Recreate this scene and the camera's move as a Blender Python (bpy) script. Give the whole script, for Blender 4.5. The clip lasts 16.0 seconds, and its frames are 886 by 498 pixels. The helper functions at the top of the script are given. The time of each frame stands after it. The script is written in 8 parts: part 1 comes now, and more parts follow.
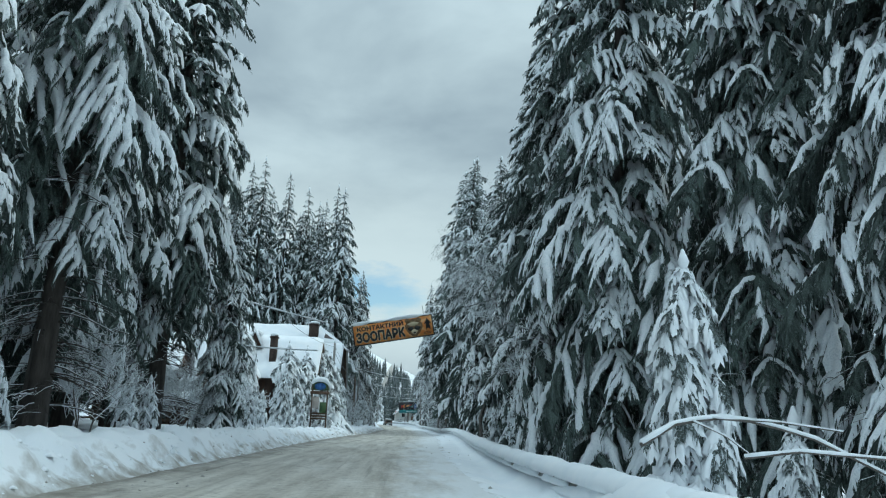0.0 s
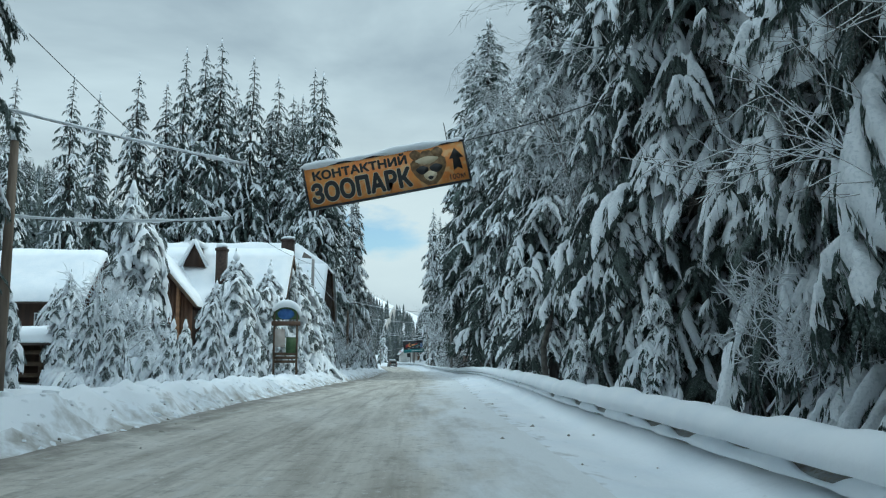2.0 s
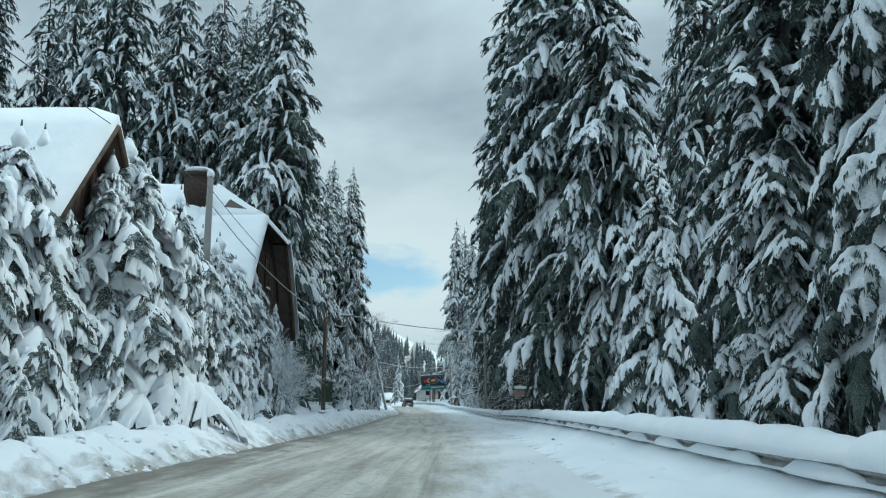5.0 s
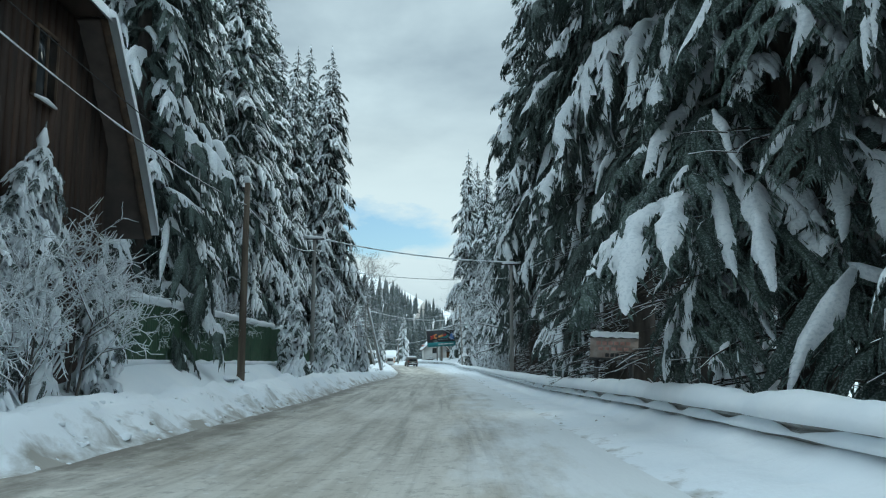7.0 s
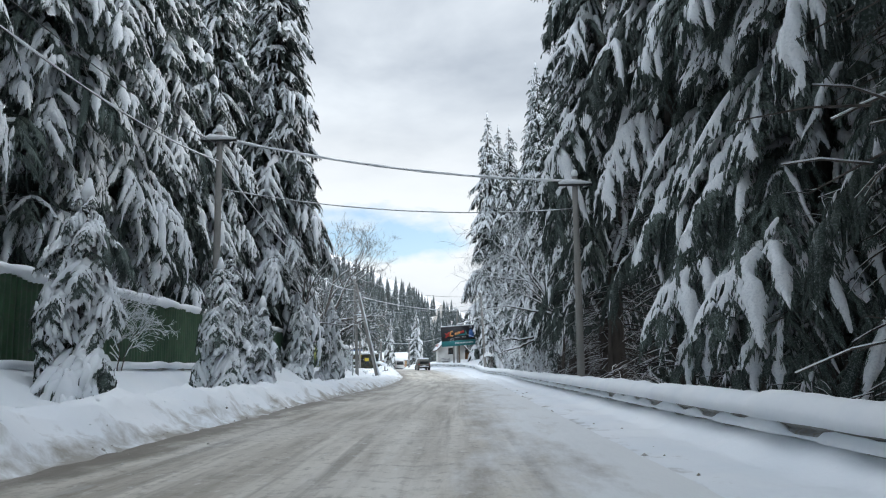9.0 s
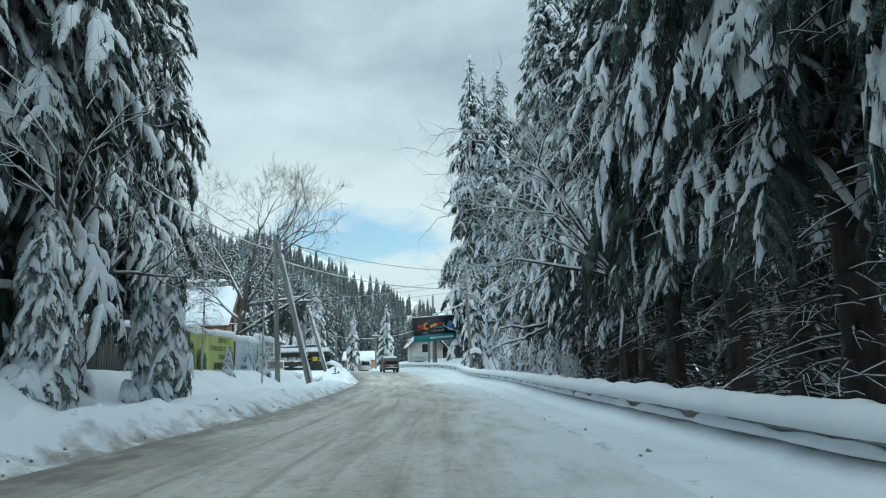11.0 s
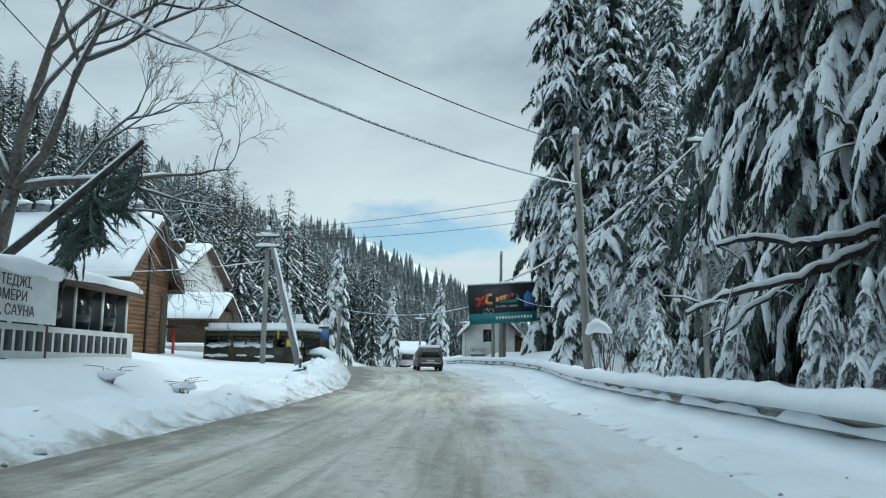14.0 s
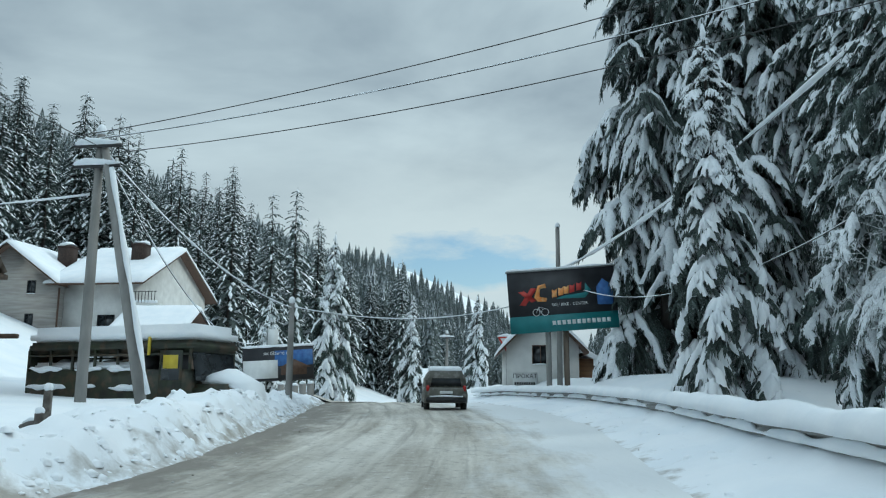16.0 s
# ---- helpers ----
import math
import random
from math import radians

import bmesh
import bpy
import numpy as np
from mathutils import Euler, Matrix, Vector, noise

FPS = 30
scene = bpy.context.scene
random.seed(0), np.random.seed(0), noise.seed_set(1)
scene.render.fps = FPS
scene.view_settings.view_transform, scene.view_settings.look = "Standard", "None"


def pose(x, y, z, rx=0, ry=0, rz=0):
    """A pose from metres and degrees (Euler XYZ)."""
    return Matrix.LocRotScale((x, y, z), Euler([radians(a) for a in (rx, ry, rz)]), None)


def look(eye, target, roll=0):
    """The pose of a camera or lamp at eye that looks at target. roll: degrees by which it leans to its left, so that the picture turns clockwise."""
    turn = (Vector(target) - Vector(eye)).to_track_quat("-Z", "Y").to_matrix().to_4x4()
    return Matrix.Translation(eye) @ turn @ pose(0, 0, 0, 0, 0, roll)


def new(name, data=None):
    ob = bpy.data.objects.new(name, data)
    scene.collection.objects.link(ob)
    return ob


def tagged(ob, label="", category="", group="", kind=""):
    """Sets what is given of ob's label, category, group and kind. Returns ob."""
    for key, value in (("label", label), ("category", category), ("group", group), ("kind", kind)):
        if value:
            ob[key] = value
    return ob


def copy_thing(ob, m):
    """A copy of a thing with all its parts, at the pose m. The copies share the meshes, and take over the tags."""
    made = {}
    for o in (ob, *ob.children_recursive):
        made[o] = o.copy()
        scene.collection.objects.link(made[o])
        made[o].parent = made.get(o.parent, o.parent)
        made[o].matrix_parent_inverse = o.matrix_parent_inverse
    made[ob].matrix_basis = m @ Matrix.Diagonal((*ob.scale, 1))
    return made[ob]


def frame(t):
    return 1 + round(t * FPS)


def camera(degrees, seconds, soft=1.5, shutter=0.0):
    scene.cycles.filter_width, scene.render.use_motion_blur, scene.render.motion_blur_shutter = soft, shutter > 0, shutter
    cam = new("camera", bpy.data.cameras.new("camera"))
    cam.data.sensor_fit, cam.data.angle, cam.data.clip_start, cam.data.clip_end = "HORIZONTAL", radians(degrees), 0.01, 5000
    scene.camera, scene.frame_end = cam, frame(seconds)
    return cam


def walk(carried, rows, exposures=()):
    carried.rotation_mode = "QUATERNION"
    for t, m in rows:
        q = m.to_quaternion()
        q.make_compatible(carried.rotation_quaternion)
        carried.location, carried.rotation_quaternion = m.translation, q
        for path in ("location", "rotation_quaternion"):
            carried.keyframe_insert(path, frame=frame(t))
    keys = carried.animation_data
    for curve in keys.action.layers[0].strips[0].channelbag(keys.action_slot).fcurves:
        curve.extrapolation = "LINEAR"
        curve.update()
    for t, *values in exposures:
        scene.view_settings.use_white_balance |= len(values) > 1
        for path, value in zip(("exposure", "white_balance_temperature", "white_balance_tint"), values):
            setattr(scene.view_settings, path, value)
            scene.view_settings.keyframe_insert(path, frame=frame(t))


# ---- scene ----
cam = camera(56.0, 16.0, 1.15)
EXPO = [(0.0, -0.28, 5720, -8), (2.5, -0.20, 5720, -8), (6.0, -0.22, 5720, -8), (7.6, 0.0, 5800, -8), (8.1, 0.1, 6100, 3), (8.8, 0.2, 6300, 8), (9.6, 0.2, 6300, 8), (10.8, -0.05, 5750, -8), (11.8, -0.22, 5760, -8), (15.4, -0.25, 5780, -6), (16.0, -0.36, 5780, -6)]
# seconds, eye x y z, yaw (left), pitch (up), lean (right)
ROWS = [
    (0.0, 1.050, 1.770, 1.180, -1.76, 11.99, -2.40),
    (0.5, 0.950, 7.470, 1.180, -2.12, 10.04, -2.30),
    (1.0, 0.800, 13.180, 1.155, -2.73, 8.15, -0.83),
    (1.5, 0.710, 18.920, 1.145, -2.31, 7.39, 0.03),
    (2.0, 0.680, 24.710, 1.145, -1.96, 7.94, 0.12),
    (2.5, 0.710, 30.510, 1.135, -1.35, 8.45, -0.20),
    (3.0, 0.770, 36.180, 1.120, -1.36, 8.73, 0.60),
    (3.2, 0.790, 38.430, 1.125, -1.50, 8.85, 1.30),
    (5.3, 1.010, 61.600, 1.215, -0.30, 10.66, -0.20),
    (5.5, 1.060, 63.970, 1.230, -0.13, 10.61, -0.20),
    (6.0, 1.110, 70.060, 1.280, 0.15, 9.44, 0.00),
    (6.5, 1.170, 76.100, 1.330, 0.12, 8.25, -0.30),
    (7.0, 1.250, 82.050, 1.320, 0.20, 7.81, -0.20),
    (7.5, 1.409, 87.920, 1.282, 0.82, 7.75, -0.12),
    (8.0, 1.481, 94.109, 1.236, 1.09, 7.74, 0.11),
    (8.5, 1.403, 100.471, 1.219, 1.13, 8.01, 0.16),
    (9.0, 1.400, 106.928, 1.172, 1.41, 8.07, 0.61),
    (9.2, 1.381, 109.419, 1.165, 1.33, 8.00, 1.00),
    (11.3, 1.233, 135.789, 1.221, -0.28, 8.12, 0.92),
    (11.5, 1.221, 138.286, 1.221, 0.03, 8.36, 0.71),
    (12.0, 1.183, 144.534, 1.212, 1.39, 8.67, -0.09),
    (12.5, 1.170, 150.866, 1.209, 2.05, 9.02, -0.06),
    (13.0, 1.113, 157.106, 1.229, 3.02, 9.16, 0.09),
    (13.5, 1.037, 163.288, 1.224, 4.23, 8.65, -0.31),
    (14.0, 0.917, 169.225, 1.162, 4.57, 7.92, -0.94),
    (14.5, 0.772, 175.181, 1.144, 4.82, 7.48, -0.62),
    (15.0, 0.521, 180.944, 1.191, 4.74, 8.53, 0.10),
    (15.5, 0.260, 186.559, 1.258, 5.77, 9.51, 0.42),
    (16.0, -0.000, 192.000, 1.296, 7.56, 10.00, -0.38),
]
walk(cam, [(t, pose(x, y, z, 0, 0, yaw) @ pose(0, 0, 0, 90 + pitch, 0, 0) @ pose(0, 0, 0, 0, 0, -lean)) for t, x, y, z, yaw, pitch, lean in ROWS], EXPO)

# ---- light ----
ZENITH = 2.6
SUN_ELEV, SUN_AZ = 36.0, 75.0     # degrees; azimuth to the right of straight ahead
world = bpy.data.worlds.new("winter_sky")
scene.world = world
world.use_nodes = True
wn, wl = world.node_tree.nodes, world.node_tree.links
wn.clear()


def wnode(kind, **values):
    n = wn.new(kind)
    for k, v in values.items():
        n.inputs[k].default_value = v
    return n


w_out = wn.new("ShaderNodeOutputWorld")
w_bg = wnode("ShaderNodeBackground", Strength=1.0)
w_sky = wn.new("ShaderNodeTexSky")
w_sky.sky_type, w_sky.sun_disc = "NISHITA", False
w_sky.sun_elevation, w_sky.sun_rotation = radians(SUN_ELEV), radians(SUN_AZ)
w_scale = wn.new("ShaderNodeVectorMath")
w_scale.operation = "SCALE"
w_scale.inputs["Scale"].default_value = 0.17
wl.new(w_sky.outputs[0], w_scale.inputs[0])
w_co = wn.new("ShaderNodeTexCoord")
w_map = wn.new("ShaderNodeMapping")
w_map.inputs["Scale"].default_value = (1.0, 1.0, 2.6)
w_map.inputs["Location"].default_value = (0.35, 0.1, 0.0)
wl.new(w_co.outputs["Generated"], w_map.inputs[0])
w_big = wnode("ShaderNodeTexNoise", Scale=2.2, Detail=6.0, Roughness=0.52, Distortion=0.25)
wl.new(w_map.outputs[0], w_big.inputs["Vector"])
w_ramp = wn.new("ShaderNodeValToRGB")          # cloud shade
w_ramp.color_ramp.elements[0].position, w_ramp.color_ramp.elements[0].color = 0.33, (0.31, 0.355, 0.43, 1)
w_ramp.color_ramp.elements[1].position, w_ramp.color_ramp.elements[1].color = 0.66, (0.76, 0.80, 0.85, 1)
wl.new(w_big.outputs["Fac"], w_ramp.inputs[0])
# breaks in the cloud lie low over the valley ahead
w_dir = wn.new("ShaderNodeVectorMath")
w_dir.operation = "DISTANCE"
w_norm = wn.new("ShaderNodeVectorMath")
w_norm.operation = "NORMALIZE"
wl.new(w_co.outputs["Generated"], w_norm.inputs[0])
w_st = wn.new("ShaderNodeVectorMath")
w_st.operation = "MULTIPLY"
w_st.inputs[1].default_value = (0.7, 1.0, 2.2)
wl.new(w_norm.outputs[0], w_st.inputs[0])
w_dir.inputs[1].default_value = (-0.7 * 0.082, 0.985, 2.2 * 0.156)
wl.new(w_st.outputs[0], w_dir.inputs[0])
w_det = wnode("ShaderNodeTexNoise", Scale=9.0, Detail=6.0, Roughness=0.58)
wl.new(w_map.outputs[0], w_det.inputs["Vector"])
w_add = wn.new("ShaderNodeMath")
w_add.operation = "MULTIPLY_ADD"
w_add.inputs[1].default_value = 0.17
wl.new(w_det.outputs["Fac"], w_add.inputs[0])
wl.new(w_dir.outputs["Value"], w_add.inputs[2])
w_gap = wn.new("ShaderNodeMapRange")
w_gap.inputs["From Min"].default_value, w_gap.inputs["From Max"].default_value = 0.128, 0.168
wl.new(w_add.outputs[0], w_gap.inputs["Value"])
w_mix = wn.new("ShaderNodeMix")
w_mix.data_type = "RGBA"
wl.new(w_gap.outputs[0], w_mix.inputs["Factor"])
wl.new(w_scale.outputs[0], w_mix.inputs["A"])
w_rim = wn.new("ShaderNodeMapRange")            # thin bright cloud round the break
w_rim.interpolation_type = "SMOOTHSTEP"
for k, v in (("From Min", 0.15), ("From Max", 0.50), ("To Min", 1.0), ("To Max", 0.0)):
    w_rim.inputs[k].default_value = v
wl.new(w_add.outputs[0], w_rim.inputs["Value"])
w_lit = wn.new("ShaderNodeMix")
w_lit.data_type = "RGBA"
w_lit.inputs["B"].default_value = (0.86, 0.88, 0.90, 1)
wl.new(w_rim.outputs[0], w_lit.inputs["Factor"])
wl.new(w_ramp.outputs[0], w_lit.inputs["A"])
wl.new(w_lit.outputs["Result"], w_mix.inputs["B"])
# an overcast sky is brightest overhead
w_sep = wn.new("ShaderNodeSeparateXYZ")
wl.new(w_norm.outputs[0], w_sep.inputs[0])
w_up = wn.new("ShaderNodeMapRange")
w_up.interpolation_type = "SMOOTHSTEP"
for k, v in (("From Min", 0.42), ("From Max", 0.95), ("To Min", 1.0), ("To Max", ZENITH)):
    w_up.inputs[k].default_value = v
wl.new(w_sep.outputs[2], w_up.inputs["Value"])
w_mul = wn.new("ShaderNodeVectorMath")
w_mul.operation = "SCALE"
wl.new(w_mix.outputs["Result"], w_mul.inputs[0])
wl.new(w_up.outputs[0], w_mul.inputs["Scale"])
wl.new(w_mul.outputs[0], w_bg.inputs["Color"])
wl.new(w_bg.outputs[0], w_out.inputs[0])
sun = new("sun", bpy.data.lights.new("sun", "SUN"))
sun.data.energy, sun.data.angle, sun.data.color = 1.4, radians(16), (1.0, 0.95, 0.88)
sun.matrix_world = look((0, 0, 60), (-60 * math.sin(radians(SUN_AZ)), -60 * math.cos(radians(SUN_AZ)), 60 - 60 * math.tan(radians(SUN_ELEV))))

# ---- materials ----


def material(name, base, second=None, scale=4.0, rough=0.7, metal=0.0, bump=0.0, bump_scale=30.0, fine=None, vary=0.0, stretch=None):
    """Two-scale noise colour with relief. vary: brightness spread from object to object."""
    m = bpy.data.materials.new(name)
    m.use_nodes = True
    n, l = m.node_tree.nodes, m.node_tree.links
    b = n["Principled BSDF"]
    b.inputs["Roughness"].default_value, b.inputs["Metallic"].default_value = rough, metal
    co = n.new("ShaderNodeTexCoord")
    vec = co.outputs["Object"]
    if stretch:
        mp = n.new("ShaderNodeMapping")
        mp.inputs["Scale"].default_value = stretch
        l.new(vec, mp.inputs[0])
        vec = mp.outputs[0]
    a = n.new("ShaderNodeTexNoise")
    a.inputs["Scale"].default_value, a.inputs["Detail"].default_value = scale, 4
    l.new(vec, a.inputs["Vector"])
    r = n.new("ShaderNodeValToRGB")
    r.color_ramp.elements[0].position, r.color_ramp.elements[1].position = 0.32, 0.68
    r.color_ramp.elements[0].color = (*base, 1)
    r.color_ramp.elements[1].color = (*(second or base), 1)
    l.new(a.outputs["Fac"], r.inputs[0])
    out = r.outputs[0]
    f = n.new("ShaderNodeTexNoise")
    f.inputs["Scale"].default_value, f.inputs["Detail"].default_value = bump_scale, 5
    l.new(vec, f.inputs["Vector"])
    if fine:
        mx = n.new("ShaderNodeMix")
        mx.data_type = "RGBA"
        rr = n.new("ShaderNodeValToRGB")
        rr.color_ramp.elements[0].position, rr.color_ramp.elements[1].position = 0.5, 0.62
        l.new(f.outputs["Fac"], rr.inputs[0])
        l.new(rr.outputs[0], mx.inputs["Factor"])
        l.new(out, mx.inputs["A"])
        mx.inputs["B"].default_value = (*fine, 1)
        out = mx.outputs["Result"]
    if vary:
        oi = n.new("ShaderNodeObjectInfo")
        mr = n.new("ShaderNodeMapRange")
        mr.inputs["To Min"].default_value, mr.inputs["To Max"].default_value = 1 - vary, 1 + vary
        l.new(oi.outputs["Random"], mr.inputs["Value"])
        hs = n.new("ShaderNodeHueSaturation")
        l.new(mr.outputs[0], hs.inputs["Value"])
        l.new(out, hs.inputs["Color"])
        out = hs.outputs[0]
    l.new(out, b.inputs["Base Color"])
    if bump:
        bp = n.new("ShaderNodeBump")
        bp.inputs["Strength"].default_value, bp.inputs["Distance"].default_value = bump, 0.03
        l.new(f.outputs["Fac"], bp.inputs["Height"])
        l.new(bp.outputs[0], b.inputs["Normal"])
    return m


SNOW = material("snow", (0.80, 0.84, 0.88), (0.88, 0.90, 0.92), 1.2, 0.65, bump=0.35, bump_scale=9.0)
NEEDLE = material("spruce_needles", (0.020, 0.036, 0.030), (0.055, 0.082, 0.066), 1.5, 0.75, bump_scale=38, fine=(0.17, 0.20, 0.20), vary=0.25)
SNOW_BOUGH = material("bough_snow", (0.78, 0.82, 0.86), (0.88, 0.90, 0.92), 1.6, 0.65, bump=0.5, bump_scale=22, fine=(0.70, 0.74, 0.78))
NEEDLE_FROST = material("frosted_needles", (0.032, 0.045, 0.038), (0.09, 0.11, 0.10), 3.0, 0.75, bump_scale=30, fine=(0.36, 0.40, 0.42), vary=0.2)
BARK = material("spruce_bark", (0.026, 0.022, 0.019), (0.075, 0.064, 0.056), 6, 0.9, bump=0.9, bump_scale=22, stretch=(1, 1, 0.25), vary=0.2)
BARK_GREY = material("grey_bark", (0.06, 0.052, 0.045), (0.16, 0.145, 0.13), 8, 0.9, bump=0.5, bump_scale=25)
CONCRETE = material("pole_concrete", (0.20, 0.195, 0.185), (0.30, 0.29, 0.275), 3, 0.85, bump=0.3, bump_scale=40, stretch=(1, 1, 0.3))
POLE_WOOD = material("pole_wood", (0.10, 0.075, 0.055), (0.20, 0.16, 0.125), 5, 0.85, bump=0.4, bump_scale=30, stretch=(1, 1, 0.12))
STEEL = material("galvanised_steel", (0.22, 0.23, 0.23), (0.34, 0.35, 0.35), 3, 0.5, 0.6, bump=0.1, bump_scale=20)
RAIL = material("guardrail_steel", (0.17, 0.175, 0.17), (0.33, 0.335, 0.33), 2.5, 0.6, 0.3, bump=0.2, bump_scale=18, fine=(0.22, 0.19, 0.16))
DARK_METAL = material("dark_metal", (0.03, 0.03, 0.032), (0.06, 0.06, 0.06), 4, 0.5, 0.4)
WIRE = material("wire_black", (0.02, 0.02, 0.02), (0.04, 0.04, 0.04), 6, 0.6)
CHALET_WOOD = material("chalet_wood", (0.022, 0.012, 0.008), (0.055, 0.028, 0.016), 3, 0.8, bump=0.4, bump_scale=14, stretch=(1, 1, 0.15), vary=0.2)
CABIN_WOOD = material("cabin_wood", (0.13, 0.062, 0.028), (0.27, 0.14, 0.062), 2.5, 0.6, bump=0.3, bump_scale=18, stretch=(0.2, 0.2, 1.5), vary=0.18)
DARK_WOOD = material("dark_wood", (0.05, 0.033, 0.022), (0.12, 0.08, 0.05), 4, 0.8, bump=0.3, bump_scale=20)
FENCE_GREEN = material("green_fence", (0.022, 0.060, 0.030), (0.045, 0.100, 0.048), 2.5, 0.6, bump=0.1, bump_scale=10, fine=(0.05, 0.075, 0.045), vary=0.12)
FENCE_GREY = material("weathered_grey_board", (0.060, 0.062, 0.058), (0.13, 0.13, 0.12), 3, 0.8, bump=0.3, bump_scale=20, stretch=(1, 1, 0.2), vary=0.2)
PLASTER = material("white_plaster", (0.60, 0.60, 0.58), (0.74, 0.74, 0.72), 1.2, 0.85, bump=0.15, bump_scale=30)
CLADDING = material("grey_cladding", (0.30, 0.28, 0.26), (0.42, 0.40, 0.37), 2, 0.8, bump=0.25, bump_scale=12, stretch=(0.3, 0.3, 3))
BROWN_TRIM = material("brown_trim", (0.08, 0.045, 0.03), (0.12, 0.07, 0.045), 4, 0.6)
BRICK_DARK = material("chimney_brick", (0.03, 0.021, 0.018), (0.07, 0.045, 0.036), 8, 0.9, bump=0.5, bump_scale=20)
ROOF_DARK = material("dark_roof_sheet", (0.04, 0.028, 0.022), (0.07, 0.05, 0.04), 3, 0.6)
BLACK = material("black_paint", (0.012, 0.012, 0.014), (0.025, 0.025, 0.027), 5, 0.5)
RUBBER = material("tyre_rubber", (0.018, 0.018, 0.018), (0.035, 0.035, 0.035), 8, 0.85)
ORANGE = material("sign_orange", (0.78, 0.24, 0.05), (0.88, 0.40, 0.11), 1.6, 0.55, fine=(0.85, 0.50, 0.22), bump_scale=4)
PAPER = material("sign_white", (0.62, 0.63, 0.62), (0.74, 0.75, 0.74), 2, 0.6)
CREAM = material("sign_cream", (0.60, 0.50, 0.32), (0.72, 0.62, 0.45), 4, 0.6)
FUR = material("sign_picture_brown", (0.12, 0.07, 0.035), (0.34, 0.22, 0.11), 9, 0.6)
YELLOW_GREEN = material("banner_yellow_green", (0.36, 0.40, 0.06), (0.55, 0.60, 0.26), 0.8, 0.6)
BANNER_PALE = material("banner_pale", (0.50, 0.58, 0.62), (0.66, 0.72, 0.75), 0.9, 0.6)
PRINT_GREEN = material("print_green", (0.03, 0.07, 0.03), (0.08, 0.14, 0.05), 6, 0.6)
PRINT_BLUE = material("print_blue", (0.03, 0.09, 0.28), (0.06, 0.17, 0.42), 4, 0.6)
TEAL = material("sign_teal", (0.02, 0.16, 0.17), (0.03, 0.20, 0.21), 2, 0.5)
RED = material("sign_red", (0.42, 0.03, 0.025), (0.50, 0.05, 0.035), 3, 0.5)
BILL_BLACK = material("billboard_black", (0.012, 0.013, 0.016), (0.03, 0.03, 0.035), 1.5, 0.5)
SIGN_YELLOW = material("sign_yellow", (0.55, 0.42, 0.03), (0.65, 0.50, 0.05), 4, 0.5)
TARP_BLUE = material("blue_tarp", (0.03, 0.10, 0.36), (0.06, 0.18, 0.50), 2, 0.45, bump=0.5, bump_scale=4)
TAN = material("hut_tan", (0.36, 0.23, 0.12), (0.46, 0.31, 0.18), 3, 0.8)
CAR_PAINT = material("dirty_car_paint", (0.075, 0.075, 0.062), (0.12, 0.115, 0.095), 2.5, 0.5, bump_scale=6, fine=(0.17, 0.165, 0.15))
VAN_PAINT = material("van_white_paint", (0.5, 0.5, 0.49), (0.62, 0.62, 0.6), 3, 0.35)
CAMO = material("camouflage_paint", (0.012, 0.013, 0.010), (0.035, 0.045, 0.022), 2.0, 0.55, fine=(0.065, 0.045, 0.025), bump_scale=2.4)
TAIL_RED = material("tail_light_red", (0.35, 0.012, 0.01), (0.45, 0.02, 0.015), 5, 0.2)
GLASS_DARK = material("window_glass", (0.015, 0.018, 0.02), (0.03, 0.035, 0.04), 2, 0.08)
FADED = material("faded_red_print", (0.42, 0.36, 0.32), (0.55, 0.50, 0.46), 3, 0.7)
RUSTY = material("rusty_faded_board", (0.20, 0.15, 0.125), (0.36, 0.31, 0.28), 5, 0.75, bump=0.2, bump_scale=25)
PALE_RED = material("faded_lettering", (0.38, 0.20, 0.17), (0.45, 0.27, 0.23), 8, 0.7)


